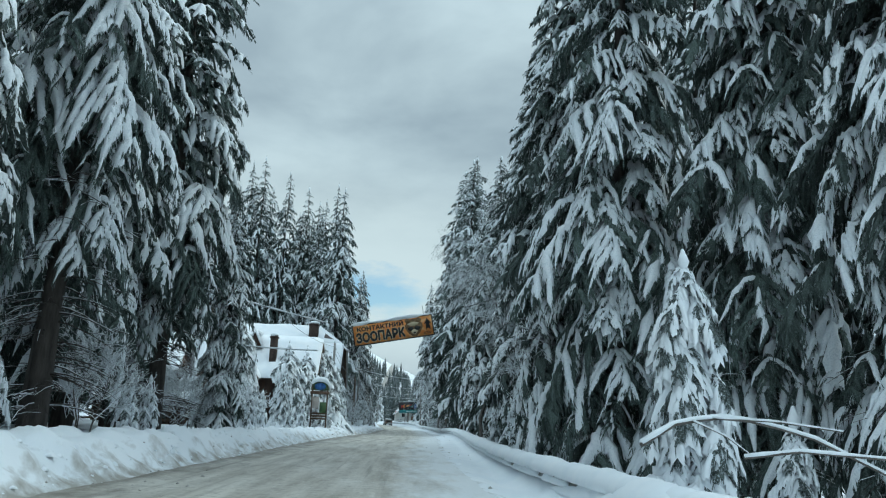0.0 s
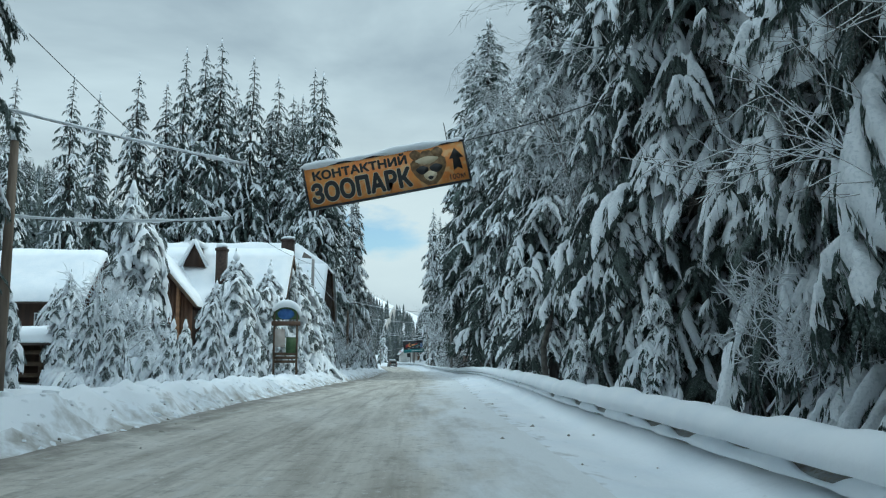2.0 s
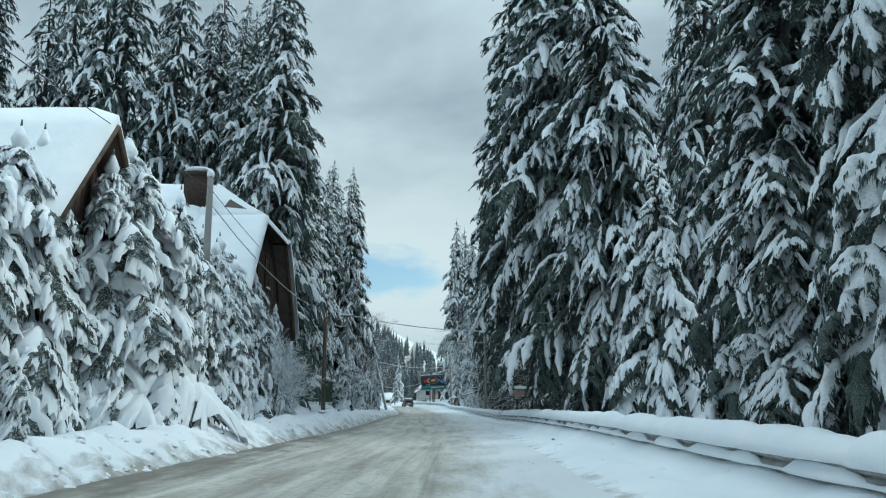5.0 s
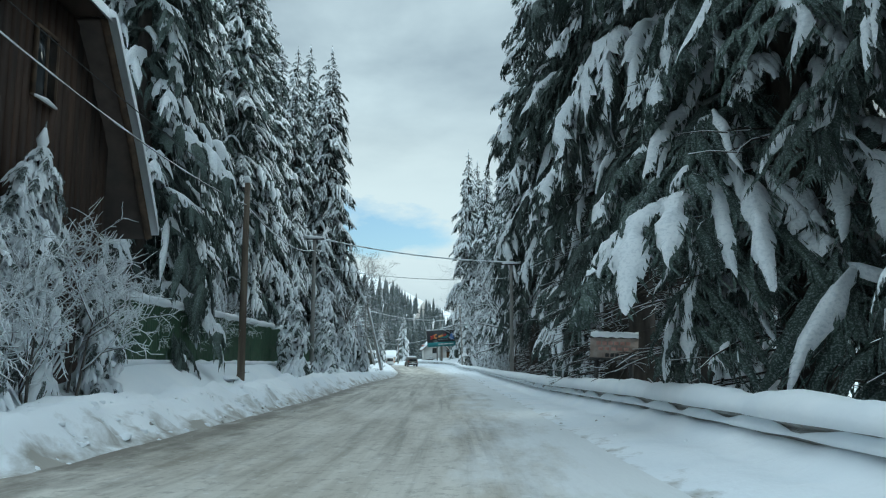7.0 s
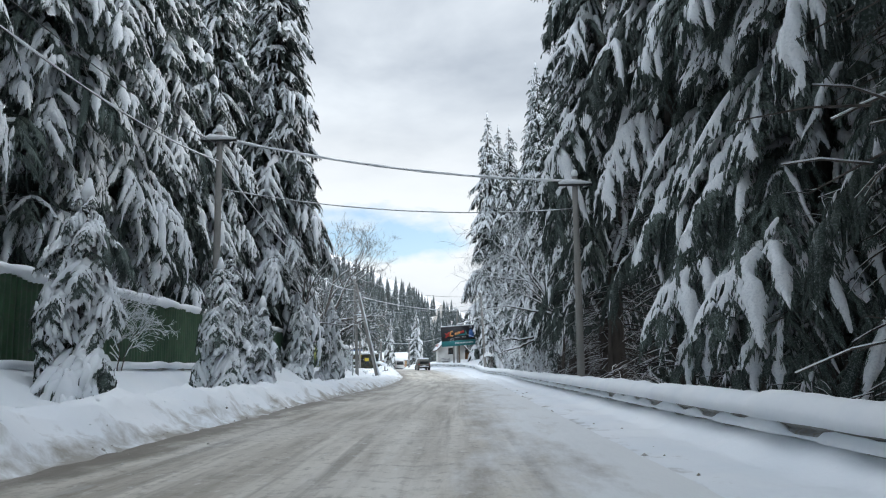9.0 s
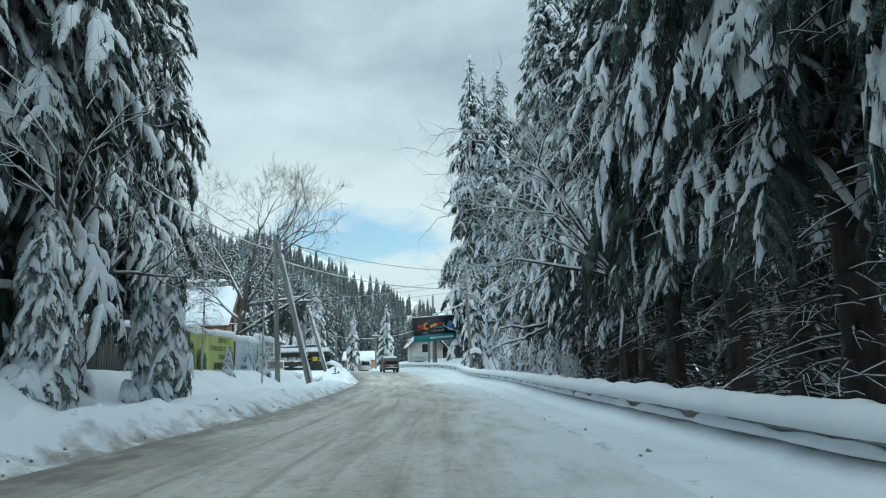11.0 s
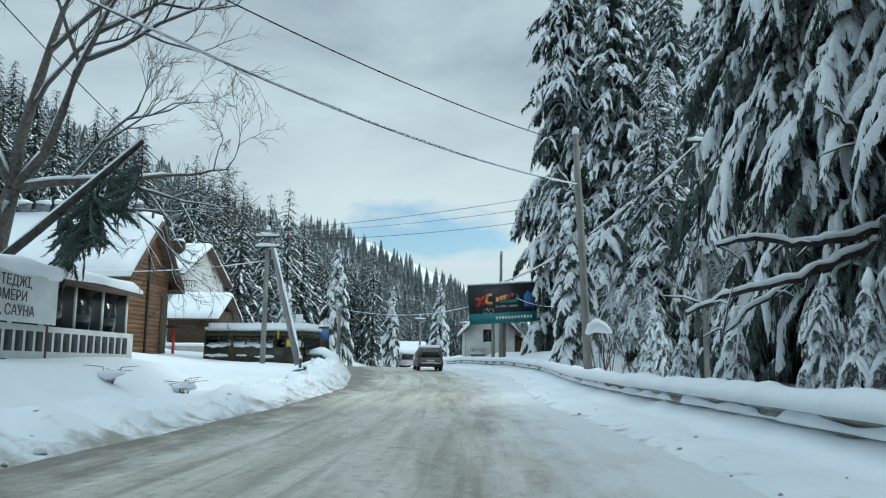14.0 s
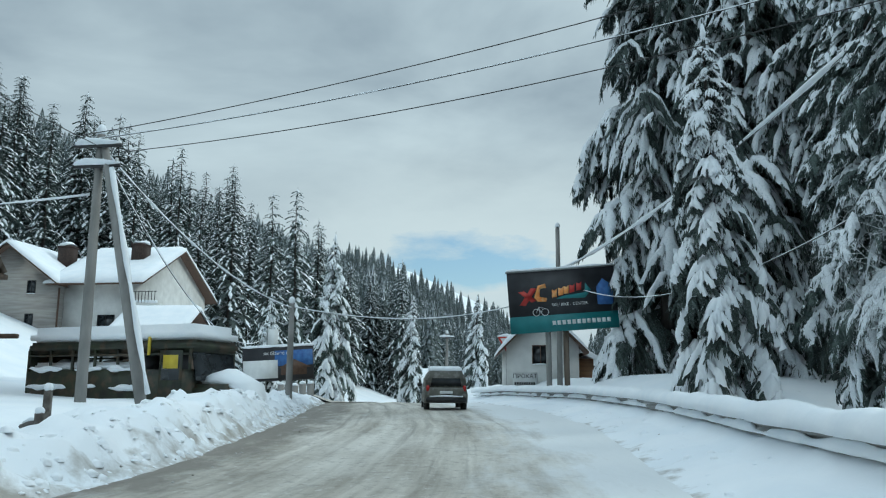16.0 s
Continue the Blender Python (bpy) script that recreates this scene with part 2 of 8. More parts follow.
def ground_material(name, road):
    """Packed, tyre-marked snow on the carriageway; elsewhere clean snow, darkened along its edges for splashed grit and
    tree shade. UV: across and along, metres.
    """
    m = bpy.data.materials.new(name)
    m.use_nodes = True
    n, l = m.node_tree.nodes, m.node_tree.links
    b = n["Principled BSDF"]
    uv = n.new("ShaderNodeUVMap")

    def noise_at(scale, detail, stretch, rough=0.55):
        mp = n.new("ShaderNodeMapping")
        mp.inputs["Scale"].default_value = stretch
        l.new(uv.outputs[0], mp.inputs[0])
        t = n.new("ShaderNodeTexNoise")
        t.inputs["Scale"].default_value, t.inputs["Detail"].default_value, t.inputs["Roughness"].default_value = scale, detail, rough
        l.new(mp.outputs[0], t.inputs["Vector"])
        return t.outputs["Fac"]

    def ramp(fac, p0, c0, p1, c1):
        r = n.new("ShaderNodeValToRGB")
        e = r.color_ramp.elements
        e[0].position, e[0].color, e[1].position, e[1].color = p0, (*c0, 1), p1, (*c1, 1)
        l.new(fac, r.inputs[0])
        return r.outputs[0]

    def mix(fac, a, c):
        x = n.new("ShaderNodeMix")
        x.data_type = "RGBA"
        l.new(fac, x.inputs["Factor"])
        l.new(a, x.inputs["A"])
        if isinstance(c, tuple):
            x.inputs["B"].default_value = (*c, 1)
        else:
            l.new(c, x.inputs["B"])
        return x.outputs["Result"]

    grain = noise_at(9.0, 6, (1, 1, 1), 0.65)
    if road:
        streak = noise_at(1.9, 6, (1, 0.06, 1), 0.62)
        patch = noise_at(0.5, 5, (1, 0.3, 1))
        col = ramp(streak, 0.36, (0.30, 0.268, 0.215), 0.64, (0.60, 0.565, 0.495))
        col = mix(ramp(patch, 0.47, (0, 0, 0), 0.66, (0.55, 0.55, 0.55)), col, (0.68, 0.655, 0.60))
        wheel = noise_at(2.6, 5, (1, 0.022, 1), 0.6)
        col = mix(ramp(wheel, 0.54, (0, 0, 0), 0.68, (0.62, 0.62, 0.62)), col, (0.15, 0.13, 0.10))
        crumbs = noise_at(5.0, 8, (1, 0.7, 1), 0.72)
        col = mix(ramp(crumbs, 0.52, (0, 0, 0), 0.64, (0.55, 0.55, 0.55)), col, (0.16, 0.14, 0.11))
        col = mix(ramp(noise_at(6.5, 8, (1, 0.6, 1), 0.7), 0.57, (0, 0, 0), 0.66, (0.6, 0.6, 0.6)), col, (0.66, 0.66, 0.64))
        sp = n.new("ShaderNodeSeparateXYZ")
        l.new(uv.outputs[0], sp.inputs[0])
        rim = n.new("ShaderNodeMapRange")
        rim.inputs["From Min"].default_value, rim.inputs["From Max"].default_value = -2.2, -3.6
        rim.inputs["To Min"].default_value, rim.inputs["To Max"].default_value = -0.05, 0.31
        l.new(sp.outputs[0], rim.inputs["Value"])
        ed = n.new("ShaderNodeMath")
        ed.operation = "ADD"
        l.new(rim.outputs[0], ed.inputs[0])
        l.new(noise_at(1.6, 6, (1, 0.35, 1), 0.65), ed.inputs[1])
        col = mix(ramp(ed.outputs[0], 0.52, (0, 0, 0), 0.78, (0.8, 0.8, 0.8)), col, (0.115, 0.095, 0.07))
        shoulder = n.new("ShaderNodeMapRange")
        shoulder.inputs["From Min"].default_value, shoulder.inputs["From Max"].default_value = 0.9, 3.5
        shoulder.inputs["To Min"].default_value, shoulder.inputs["To Max"].default_value = -0.12, 0.42
        l.new(sp.outputs[0], shoulder.inputs["Value"])
        es = n.new("ShaderNodeMath")
        es.operation = "ADD"
        l.new(shoulder.outputs[0], es.inputs[0])
        l.new(noise_at(1.3, 7, (1, 0.22, 1), 0.68), es.inputs[1])
        col = mix(ramp(es.outputs[0], 0.46, (0, 0, 0), 0.82, (0.95, 0.95, 0.95)), col, (0.76, 0.78, 0.79))
        b.inputs["Roughness"].default_value = 0.55
    else:
        col = ramp(noise_at(0.35, 4, (1, 1, 1)), 0.35, (0.80, 0.84, 0.88), 0.65, (0.88, 0.90, 0.92))
        sep = n.new("ShaderNodeSeparateXYZ")
        l.new(uv.outputs[0], sep.inputs[0])
        # splashed grit, spread wider so its colour also stands in for tree shade
        near = n.new("ShaderNodeMapRange")
        near.inputs["From Min"].default_value, near.inputs["From Max"].default_value = 0.0, 1.2
        near.inputs["To Min"].default_value, near.inputs["To Max"].default_value = 0.28, -0.14
        l.new(sep.outputs[0], near.inputs["Value"])
        ad = n.new("ShaderNodeMath")
        ad.operation = "ADD"
        l.new(near.outputs[0], ad.inputs[0])
        l.new(noise_at(2.2, 5, (1, 0.6, 1), 0.6), ad.inputs[1])
        col = mix(ramp(ad.outputs[0], 0.55, (0, 0, 0), 0.80, (0.85, 0.85, 0.85)), col, (0.26, 0.23, 0.18))
        b.inputs["Roughness"].default_value = 0.7
    l.new(col, b.inputs["Base Color"])
    bp = n.new("ShaderNodeBump")
    bp.inputs["Strength"].default_value, bp.inputs["Distance"].default_value = 0.5, 0.05
    l.new(noise_at(3.5, 7, (1, 0.35, 1) if road else (1, 1, 1), 0.6), bp.inputs["Height"])
    l.new(bp.outputs[0], b.inputs["Normal"])
    return m


ROAD_MAT = ground_material("packed_snow_road", True)
GROUND_MAT = ground_material("deep_snow", False)

# ---- mesh helpers ----


class Geo:
    """Collects vertices and faces for one mesh."""

    def __init__(self):
        self.v, self.f, self.n = [], [], 0

    def add(self, v, *faces):
        v = np.asarray(v, float).reshape(-1, 3)
        for f in faces:
            if len(f):
                self.f.append(np.asarray(f, int) + self.n)
        self.v.append(v)
        self.n += len(v)
        return self

    def box(self, x0, y0, z0, x1, y1, z1, bevel=0.0):
        if bevel <= 0:
            v = [(x, y, z) for z in (z0, z1) for x, y in ((x0, y0), (x1, y0), (x1, y1), (x0, y1))]
            return self.add(v, [(0, 3, 2, 1), (4, 5, 6, 7), (0, 1, 5, 4), (1, 2, 6, 5), (2, 3, 7, 6), (3, 0, 4, 7)])
        bm = bmesh.new()
        bmesh.ops.create_cube(bm, size=1.0, matrix=Matrix.LocRotScale(((x0 + x1) / 2, (y0 + y1) / 2, (z0 + z1) / 2), None, (x1 - x0, y1 - y0, z1 - z0)))
        bmesh.ops.bevel(bm, geom=bm.edges[:], offset=bevel, segments=2, affect="EDGES")
        return self.bm(bm)

    def bm(self, bm, m=None):
        bm.verts.index_update()
        v = [((m @ x.co) if m else x.co)[:] for x in bm.verts]
        by = {}
        for f in bm.faces:
            by.setdefault(len(f.verts), []).append([x.index for x in f.verts])
        self.add(v, *by.values())
        bm.free()
        return self

    def moved(self, m):
        m = np.array(m)
        self.v = [v @ m[:3, :3].T + m[:3, 3] for v in self.v]
        return self

    def tube(self, path, radii, sides=6, cap=True, flat=1.0):
        path = np.asarray(path, float)
        radii = np.broadcast_to(np.asarray(radii, float), (len(path),))
        d = np.gradient(path, axis=0)
        d /= np.linalg.norm(d, axis=1)[:, None] + 1e-9
        ref = np.where(np.abs(d[:, 2:3]) > 0.9, np.array([[1.0, 0, 0]]), np.array([[0, 0, 1.0]]))
        s = np.cross(d, ref)
        s /= np.linalg.norm(s, axis=1)[:, None] + 1e-9
        u = np.cross(s, d)
        a = np.linspace(0, 2 * np.pi, sides, endpoint=False)
        ring = path[:, None] + radii[:, None, None] * (np.cos(a)[None, :, None] * s[:, None] + flat * np.sin(a)[None, :, None] * u[:, None])
        k = len(path)
        i = np.arange(k - 1)[:, None] * sides
        j = np.arange(sides)[None]
        q = np.stack([i + j, i + (j + 1) % sides, i + sides + (j + 1) % sides, i + sides + j], -1).reshape(-1, 4)
        caps = [np.arange(sides)[::-1][None], np.arange((k - 1) * sides, k * sides)[None]] if cap else []
        return self.add(ring.reshape(-1, 3), q, *caps)

    def poly(self, pts, y0, y1):
        """A plate: the outline pts (x, z) between y0 and y1."""
        k = len(pts)
        v = [(x, y0, z) for x, z in pts] + [(x, y1, z) for x, z in pts]
        side = [(i, (i + 1) % k, k + (i + 1) % k, k + i) for i in range(k)]
        return self.add(v, [list(range(k))[::-1]], [list(range(k, 2 * k))], side)

    def mesh(self, name, mat, smooth=False):
        me = bpy.data.meshes.new(name)
        v = np.concatenate(self.v) if self.v else np.zeros((0, 3))
        counts = np.concatenate([np.full(len(f), f.shape[1]) for f in self.f]) if self.f else np.zeros(0, int)
        loops = np.concatenate([f.ravel() for f in self.f]) if self.f else np.zeros(0, int)
        me.vertices.add(len(v))
        me.vertices.foreach_set("co", v.astype(np.float32).ravel())
        me.loops.add(len(loops))
        me.loops.foreach_set("vertex_index", loops.astype(np.int32))
        me.polygons.add(len(counts))
        me.polygons.foreach_set("loop_start", (np.cumsum(counts) - counts).astype(np.int32))
        if smooth:
            me.polygons.foreach_set("use_smooth", np.ones(len(counts), bool))
        me.materials.append(mat)
        me.update(calc_edges=True)
        return me


def part(name, geo, mat, parent, label="", smooth=False):
    ob = new(name, geo.mesh(name, mat, smooth) if isinstance(geo, Geo) else geo)
    ob.parent = parent
    if label:
        tagged(ob, label)
    return ob


def thing(name, label, category, m=None, group="", kind=""):
    ob = new(name)
    if m:
        ob.matrix_world = m
    return tagged(ob, label, category, group, kind)


def lettering(name, words, size, mat, parent, m, label="", align="CENTER", thick=0.004, bold=0.0):
    """Raised letters in the built-in font, as a mesh."""
    cu = bpy.data.curves.new("letters", "FONT")
    cu.body, cu.size, cu.align_x, cu.align_y, cu.extrude = words, size, align, "CENTER", thick
    tmp = bpy.data.objects.new("letters", cu)
    me = bpy.data.meshes.new_from_object(tmp)
    bpy.data.objects.remove(tmp)
    if bold:
        bm = bmesh.new()
        for k in range(9):
            one = me.copy()
            a = k * math.pi / 4
            one.transform(Matrix.Translation((bold * math.cos(a) if k < 8 else 0, bold * math.sin(a) if k < 8 else 0, 0.0003 * k)))
            bm.from_mesh(one)
            bpy.data.meshes.remove(one)
        bm.to_mesh(me)
        bm.free()
    me.materials.clear()
    me.materials.append(mat)
    ob = new(name, me)
    ob.parent = parent
    ob.matrix_local = m
    if label:
        tagged(ob, label)
    return ob


FACE = pose(0, 0, 0, 90, 0, 0)      # turns flat lettering upright, facing -y
rnd = random.Random(7)


def table(rows):
    ys, xs = zip(*rows)
    return lambda y: float(np.interp(y, ys, xs))


# ---- plan of the valley road ----
left_edge = table([(-80, -1.6), (1.5, -3.75), (27.5, -4.0), (50, -4.4), (75, -4.1), (95, -3.4), (110, -3.3), (135, -3.7), (160, -3.4), (175, -4.0), (190, -4.7), (203, -5.6), (215, -7.6), (234, -11.5), (262, -18.5), (300, -24), (420, -30)])
rail_x = table([(-80, 6.9), (1.5, 4.45), (31.5, 4.15), (48, 4.4), (62, 4.8), (85, 5.4), (110, 5.4), (160, 5.2), (178, 5.0), (187, 4.45), (193, 3.8), (198, 3.45), (203, 3.3), (209, 3.15), (216, 2.75), (225, 1.3), (233, -0.6), (242, -3.4), (262, -9.5), (300, -15), (420, -20)])
road_z = table([(-200, 0), (190, 0), (205, 0.15), (226, 0.72), (240, 0.9), (255, 0.7), (285, 0.3), (420, -2), (2000, -2)])
right_lift = table([(-80, -0.42), (26, -0.42), (38, -0.30), (46, -0.24), (50, -0.16), (64, -0.06), (80, 0), (100, -0.04), (115, -0.20), (160, -0.18), (172, -0.10), (188, 0.0), (205, 0.08), (218, 0.06), (232, 0), (900, 0)])
bank_h = table([(-80, 0.7), (10, 0.75), (40, 0.65), (60, 0.55), (85, 0.65), (105, 0.6), (125, 0.65), (150, 0.5), (170, 0.40), (190, 0.34), (198, 0.48), (203, 0.62), (207, 0.85), (212, 0.9), (218, 0.75), (226, 0.6), (240, 0.3), (300, 0.3)])


def smooth01(a, b, x):
    t = np.clip((x - a) / (b - a), 0, 1)
    return t * t * (3 - 2 * t)


def hill(x, y):
    """The wooded slope on the left, whose foot swings across the valley far ahead."""
    foot = -34 + np.clip(y - 200, 0, 900) * 0.095
    rise = np.clip(foot - x, 0, None)
    h = 0.47 * rise * rise / (rise + 14.0)
    far = np.clip(y - 700, 0, None) * 0.10
    right = np.clip(x - 60 - np.clip(300 - y, 0, None) * 0.05, 0, None) * 0.35
    return np.minimum(h, 120 - 40 * np.exp(-rise / 150)) * smooth01(90, 230, y) + np.minimum(far, 60) + np.minimum(right, 60)


def ground_z(x, y):
    """Height of the snow at a place beside the road."""
    el, er = left_edge(y), rail_x(y)
    base = road_z(y)
    if x < el:
        s = el - x
        b = bank_h(y)
        z = base + b * smooth01(0.0, 1.15, s) - 0.25 * b * smooth01(1.5, 3.2, s) + 0.045 * max(0.0, min(s - 3, 25)) * float(smooth01(60, 95, y) * 1.2 + 0.3)
        z += 0.10 * noise.noise((x * 0.5, y * 0.35, 3.0)) * smooth01(0.4, 1.5, s) + 0.35 * noise.noise((x * 0.12, y * 0.1, 8.0)) * smooth01(3, 9, s)
        z += 0.80 * smooth01(2.5, 4.0, s) * smooth01(98, 106, y) * (1 - smooth01(146, 152, y)) + 0.75 * smooth01(2.8, 4.5, s) * smooth01(146, 152, y) * (1 - smooth01(192, 198, y))
        if s < 4:
            k = smooth01(0.05, 0.5, s) * (1 - smooth01(1.8, 4.0, s)) * (0.5 + 0.5 * b)
            z += k * (0.30 * noise.noise((x * 1.3, y * 1.0, 0.0)) + 0.20 * noise.noise((x * 2.7, y * 2.3, 2.0)) + 0.10 * noise.noise((x * 5.5, y * 4.6, 5.0)))
    elif x > er - 1.9:
        s = x - (er - 1.9)
        z = base + right_lift(y) * smooth01(0, 1.3, s) + 0.20 * smooth01(0, 1.2, s) + 0.30 * smooth01(1.35, 2.0, s) - 1.5 * smooth01(2.4, 8.0, s) * (1 - smooth01(205, 225, y)) + 0.9 * smooth01(2.2, 5, s) * smooth01(212, 228, y)
        z += 0.07 * noise.noise((x * 1.6, y * 1.2, 2.0)) * smooth01(0.1, 0.7, s) + 0.4 * noise.noise((x * 0.13, y * 0.13, 1.0)) * smooth01(3, 10, s)
    else:
        return base - 0.08
    return float(z + hill(x, y))


def build_ground():
    ys = np.concatenate([np.arange(-80, -6, 4.0), np.arange(-6, 246, 0.36), np.arange(246, 330, 2.0), np.arange(330, 760, 12.0), np.geomspace(760, 3000, 14)])
    ls = np.concatenate([np.arange(0, 2.4, 0.16), np.arange(2.4, 6, 0.5), np.arange(6, 20, 1.6), np.arange(20, 120, 8), np.geomspace(120, 1500, 10)])
    rs = np.concatenate([np.arange(0, 2.4, 0.2), np.arange(2.4, 9, 0.6), np.arange(9, 30, 3.0), np.arange(30, 120, 10), np.geomspace(120, 1500, 8)])
    v, uv, cols = [], [], len(ls) + len(rs) + 2
    for y in ys:
        el, er = left_edge(y), rail_x(y) - 1.9
        for s in ls[::-1]:
            v.append((el - s, y, ground_z(el - s - 1e-6, y)))
            uv.append((s, y))
        v += [(el + 0.35, y, road_z(y) - 0.3), (er - 0.35, y, road_z(y) - 0.3)]
        uv += [(0, y), (0, y)]
        for s in rs:
            v.append((er + s, y, ground_z(er + s + 1e-6, y)))
            uv.append((s + 0.35, y))
    k = len(ys)
    i, j = np.meshgrid(np.arange(k - 1), np.arange(cols - 1), indexing="ij")
    a = (i * cols + j).ravel()
    q = np.stack([a, a + 1, a + cols + 1, a + cols], -1)
    g = Geo().add(v, q)
    me = g.mesh("ground", GROUND_MAT, True)
    lay = me.uv_layers.new(name="UVMap")
    lay.data.foreach_set("uv", np.asarray(uv, np.float32)[q.ravel()].ravel())
    tagged(new("ground", me), "deep ploughed snow with banks along the road", "ground", kind="structure")


def build_road():
    ys = np.concatenate([np.arange(-80, -6, 4.0), np.arange(-6, 246, 0.5), np.arange(246, 420, 4.0)])
    us = np.linspace(0, 1, 34)
    v, uv = [], []
    for y in ys:
        a, b = left_edge(y) - 0.12, rail_x(y) - 1.75
        for u in us:
            x = a + (b - a) * u
            e = min(u, 1 - u) * (b - a)
            rut = -0.02 * (math.exp(-((u - 0.16) / 0.05) ** 2) + math.exp(-((u - 0.36) / 0.05) ** 2) + math.exp(-((u - 0.60) / 0.05) ** 2) + math.exp(-((u - 0.80) / 0.05) ** 2))
            z = road_z(y) + rut + 0.012 * noise.noise((x * 1.7, y * 0.5, 0)) + 0.02 * noise.noise((x * 0.5, y * 0.2, 7)) + 0.05 * max(0, 0.5 - e) * (1 + noise.noise((x * 3, y * 2.2, 4)))
            v.append((x, y, z + 0.01))
            uv.append((x - (a + b) / 2, y))
    k, c = len(ys), len(us)
    i, j = np.meshgrid(np.arange(k - 1), np.arange(c - 1), indexing="ij")
    p = (i * c + j).ravel()
    q = np.stack([p, p + 1, p + c + 1, p + c], -1)
    me = Geo().add(v, q).mesh("road", ROAD_MAT, True)
    lay = me.uv_layers.new(name="UVMap")
    lay.data.foreach_set("uv", np.asarray(uv, np.float32)[q.ravel()].ravel())
    tagged(new("road", me), "packed snow road with brown slush and tyre tracks", "road", kind="structure")


build_ground()
build_road()

# ---- trees ----


def bough(seed, pairs, n, load, thin, wide, height, finger, blades=2, droop=0.68, start=0.18):
    """One drooping spruce bough of unit length along +x. Snow drapes over the bough and its side twigs in tongues with
    ragged hems, above a hanging fringe of needles. n: stations along the main tongue. wide: half its width."""
    r = np.random.RandomState(seed)
    needles, snow = Geo(), Geo()
    across = np.array([-1.0, -0.72, -0.36, 0.0, 0.36, 0.72, 1.0])

    def spine(s):
        return np.array([s * (1 - 0.22 * s * s), 0.07 * math.sin(4 * s + seed), 0.16 * s - droop * s ** 2.2])

    def blade(p, d, length, broad):
        d = d / np.linalg.norm(d)
        side = np.cross(d, r.normal(size=3))
        side /= np.linalg.norm(side) + 1e-9
        m = p + d * length * 0.45
        needles.add([p, m + side * broad, p + d * length, m - side * broad], [(0, 1, 2), (0, 2, 3)])

    def tongue(c, w, h, f, white):
        """Needles along the polyline c, under a draped sheet of snow where white."""
        k = len(c)
        u = np.linspace(0, 1, k)
        t = np.gradient(c, axis=0)
        side = np.cross(t, (0, 0, 1.0))
        side /= np.linalg.norm(side, axis=1)[:, None] + 1e-9
        leaf = 0.12 + 0.98 * np.sin(np.pi * (0.10 + 0.885 * u)) ** 0.8
        lump = 1 + 0.30 * np.sin(u * r.uniform(7, 13) + r.uniform(0, 6)) + 0.12 * r.normal(size=k)
        body = leaf * np.clip(lump, 0.55, 1.5)
        for i in range(k):
            for sg in (-1, 1):
                for _ in range(blades):
                    q = c[i] + side[i] * sg * w * body[i] * r.uniform(0.45, 1.15) + t[i] * r.uniform(-0.5, 0.5) + (0, 0, -0.5 * w * body[i] * r.uniform(0.2, 1.0))
                    blade(q, side[i] * sg * r.uniform(0.0, 0.6) + t[i] / (np.linalg.norm(t[i]) + 1e-9) * r.uniform(0.1, 0.8) + (0, 0, -0.9), f * r.uniform(0.9, 2.7), thin * r.uniform(0.6, 1.2))
        for sg in (-1, 1):
            v = []
            for i in range(k):
                out = r.uniform(0.7, 1.05) * w * body[i]
                low = 0.50 * w * body[i] + f * (r.uniform(0.1, 0.5) if i % 2 else r.uniform(0.6, 1.3))
                slip = t[i] * r.uniform(-0.35, 0.35)
                v += [c[i] + (0, 0, -0.012), c[i] + side[i] * sg * 0.6 * w * body[i] + (0, 0, -0.02 - 0.22 * w * body[i]), c[i] + side[i] * sg * out + slip + (0, 0, -low)]
            needles.add(np.array(v), [q for i in range(k - 1) for b in (3 * i, 3 * i + 1) for q in ((b, b + 3, b + 1), (b + 1, b + 3, b + 4))])
        if not white:
            return
        rows = []
        for i in range(k):
            y = across * w * body[i] * r.uniform(0.9, 1.1)
            z = h * (1 - across ** 2) * min(1.0, body[i]) - 0.50 * w * body[i] * np.abs(across) ** 1.6
            hem = f * (r.uniform(0.0, 0.3, 2) if i % 2 else r.uniform(0.7, 1.9, 2)) * min(1.2, body[i])
            z[0] -= hem[0]
            z[6] -= hem[1]
            y[0] *= r.uniform(0.85, 1.15)
            y[6] *= r.uniform(0.85, 1.15)
            z[1:6] += 0.16 * h * r.normal(size=5)
            p = c[i] + side[i] * y[:, None] + np.array([0, 0, 1.0]) * z[:, None]
            p[0] += t[i] * r.uniform(-0.2, 0.45)
            p[6] += t[i] * r.uniform(-0.2, 0.45)
            rows.append(p)
        v = np.concatenate(rows + [[c[0] - t[0] * 0.4], [c[-1] + t[-1] * 0.35 + (0, 0, -0.5 * f)]])
        q4 = [(7 * i + j, 7 * i + j + 1, 7 * i + j + 8, 7 * i + j + 7) for i in range(k - 1) for j in range(6)]
        q3 = [(7 * k, j + 1, j) for j in range(6)] + [(7 * k + 1, 7 * (k - 1) + j, 7 * (k - 1) + j + 1) for j in range(6)]
        snow.add(v, q3, q4)

    cuts = [start * r.uniform(0.7, 1.5)]
    while cuts[-1] < 0.82:
        cuts.append(min(1.0, cuts[-1] + r.uniform(0.22, 0.5)))
    cuts[-1] = 1.0
    for a, b in zip(cuts[:-1], cuts[1:]):
        k = max(5, int(round(n * (b - a) / 0.8)))
        ss = np.linspace(a, b, k)
        c = np.array([spine(s) for s in ss]) + r.normal(size=(k, 3)) * 0.006 + (0, r.uniform(-0.03, 0.03), 0)
        tongue(c, wide * r.uniform(0.7, 1.25), height * r.uniform(0.7, 1.25), finger, r.uniform() < load + 0.1)
    inner = np.linspace(0.04, cuts[0], 4)
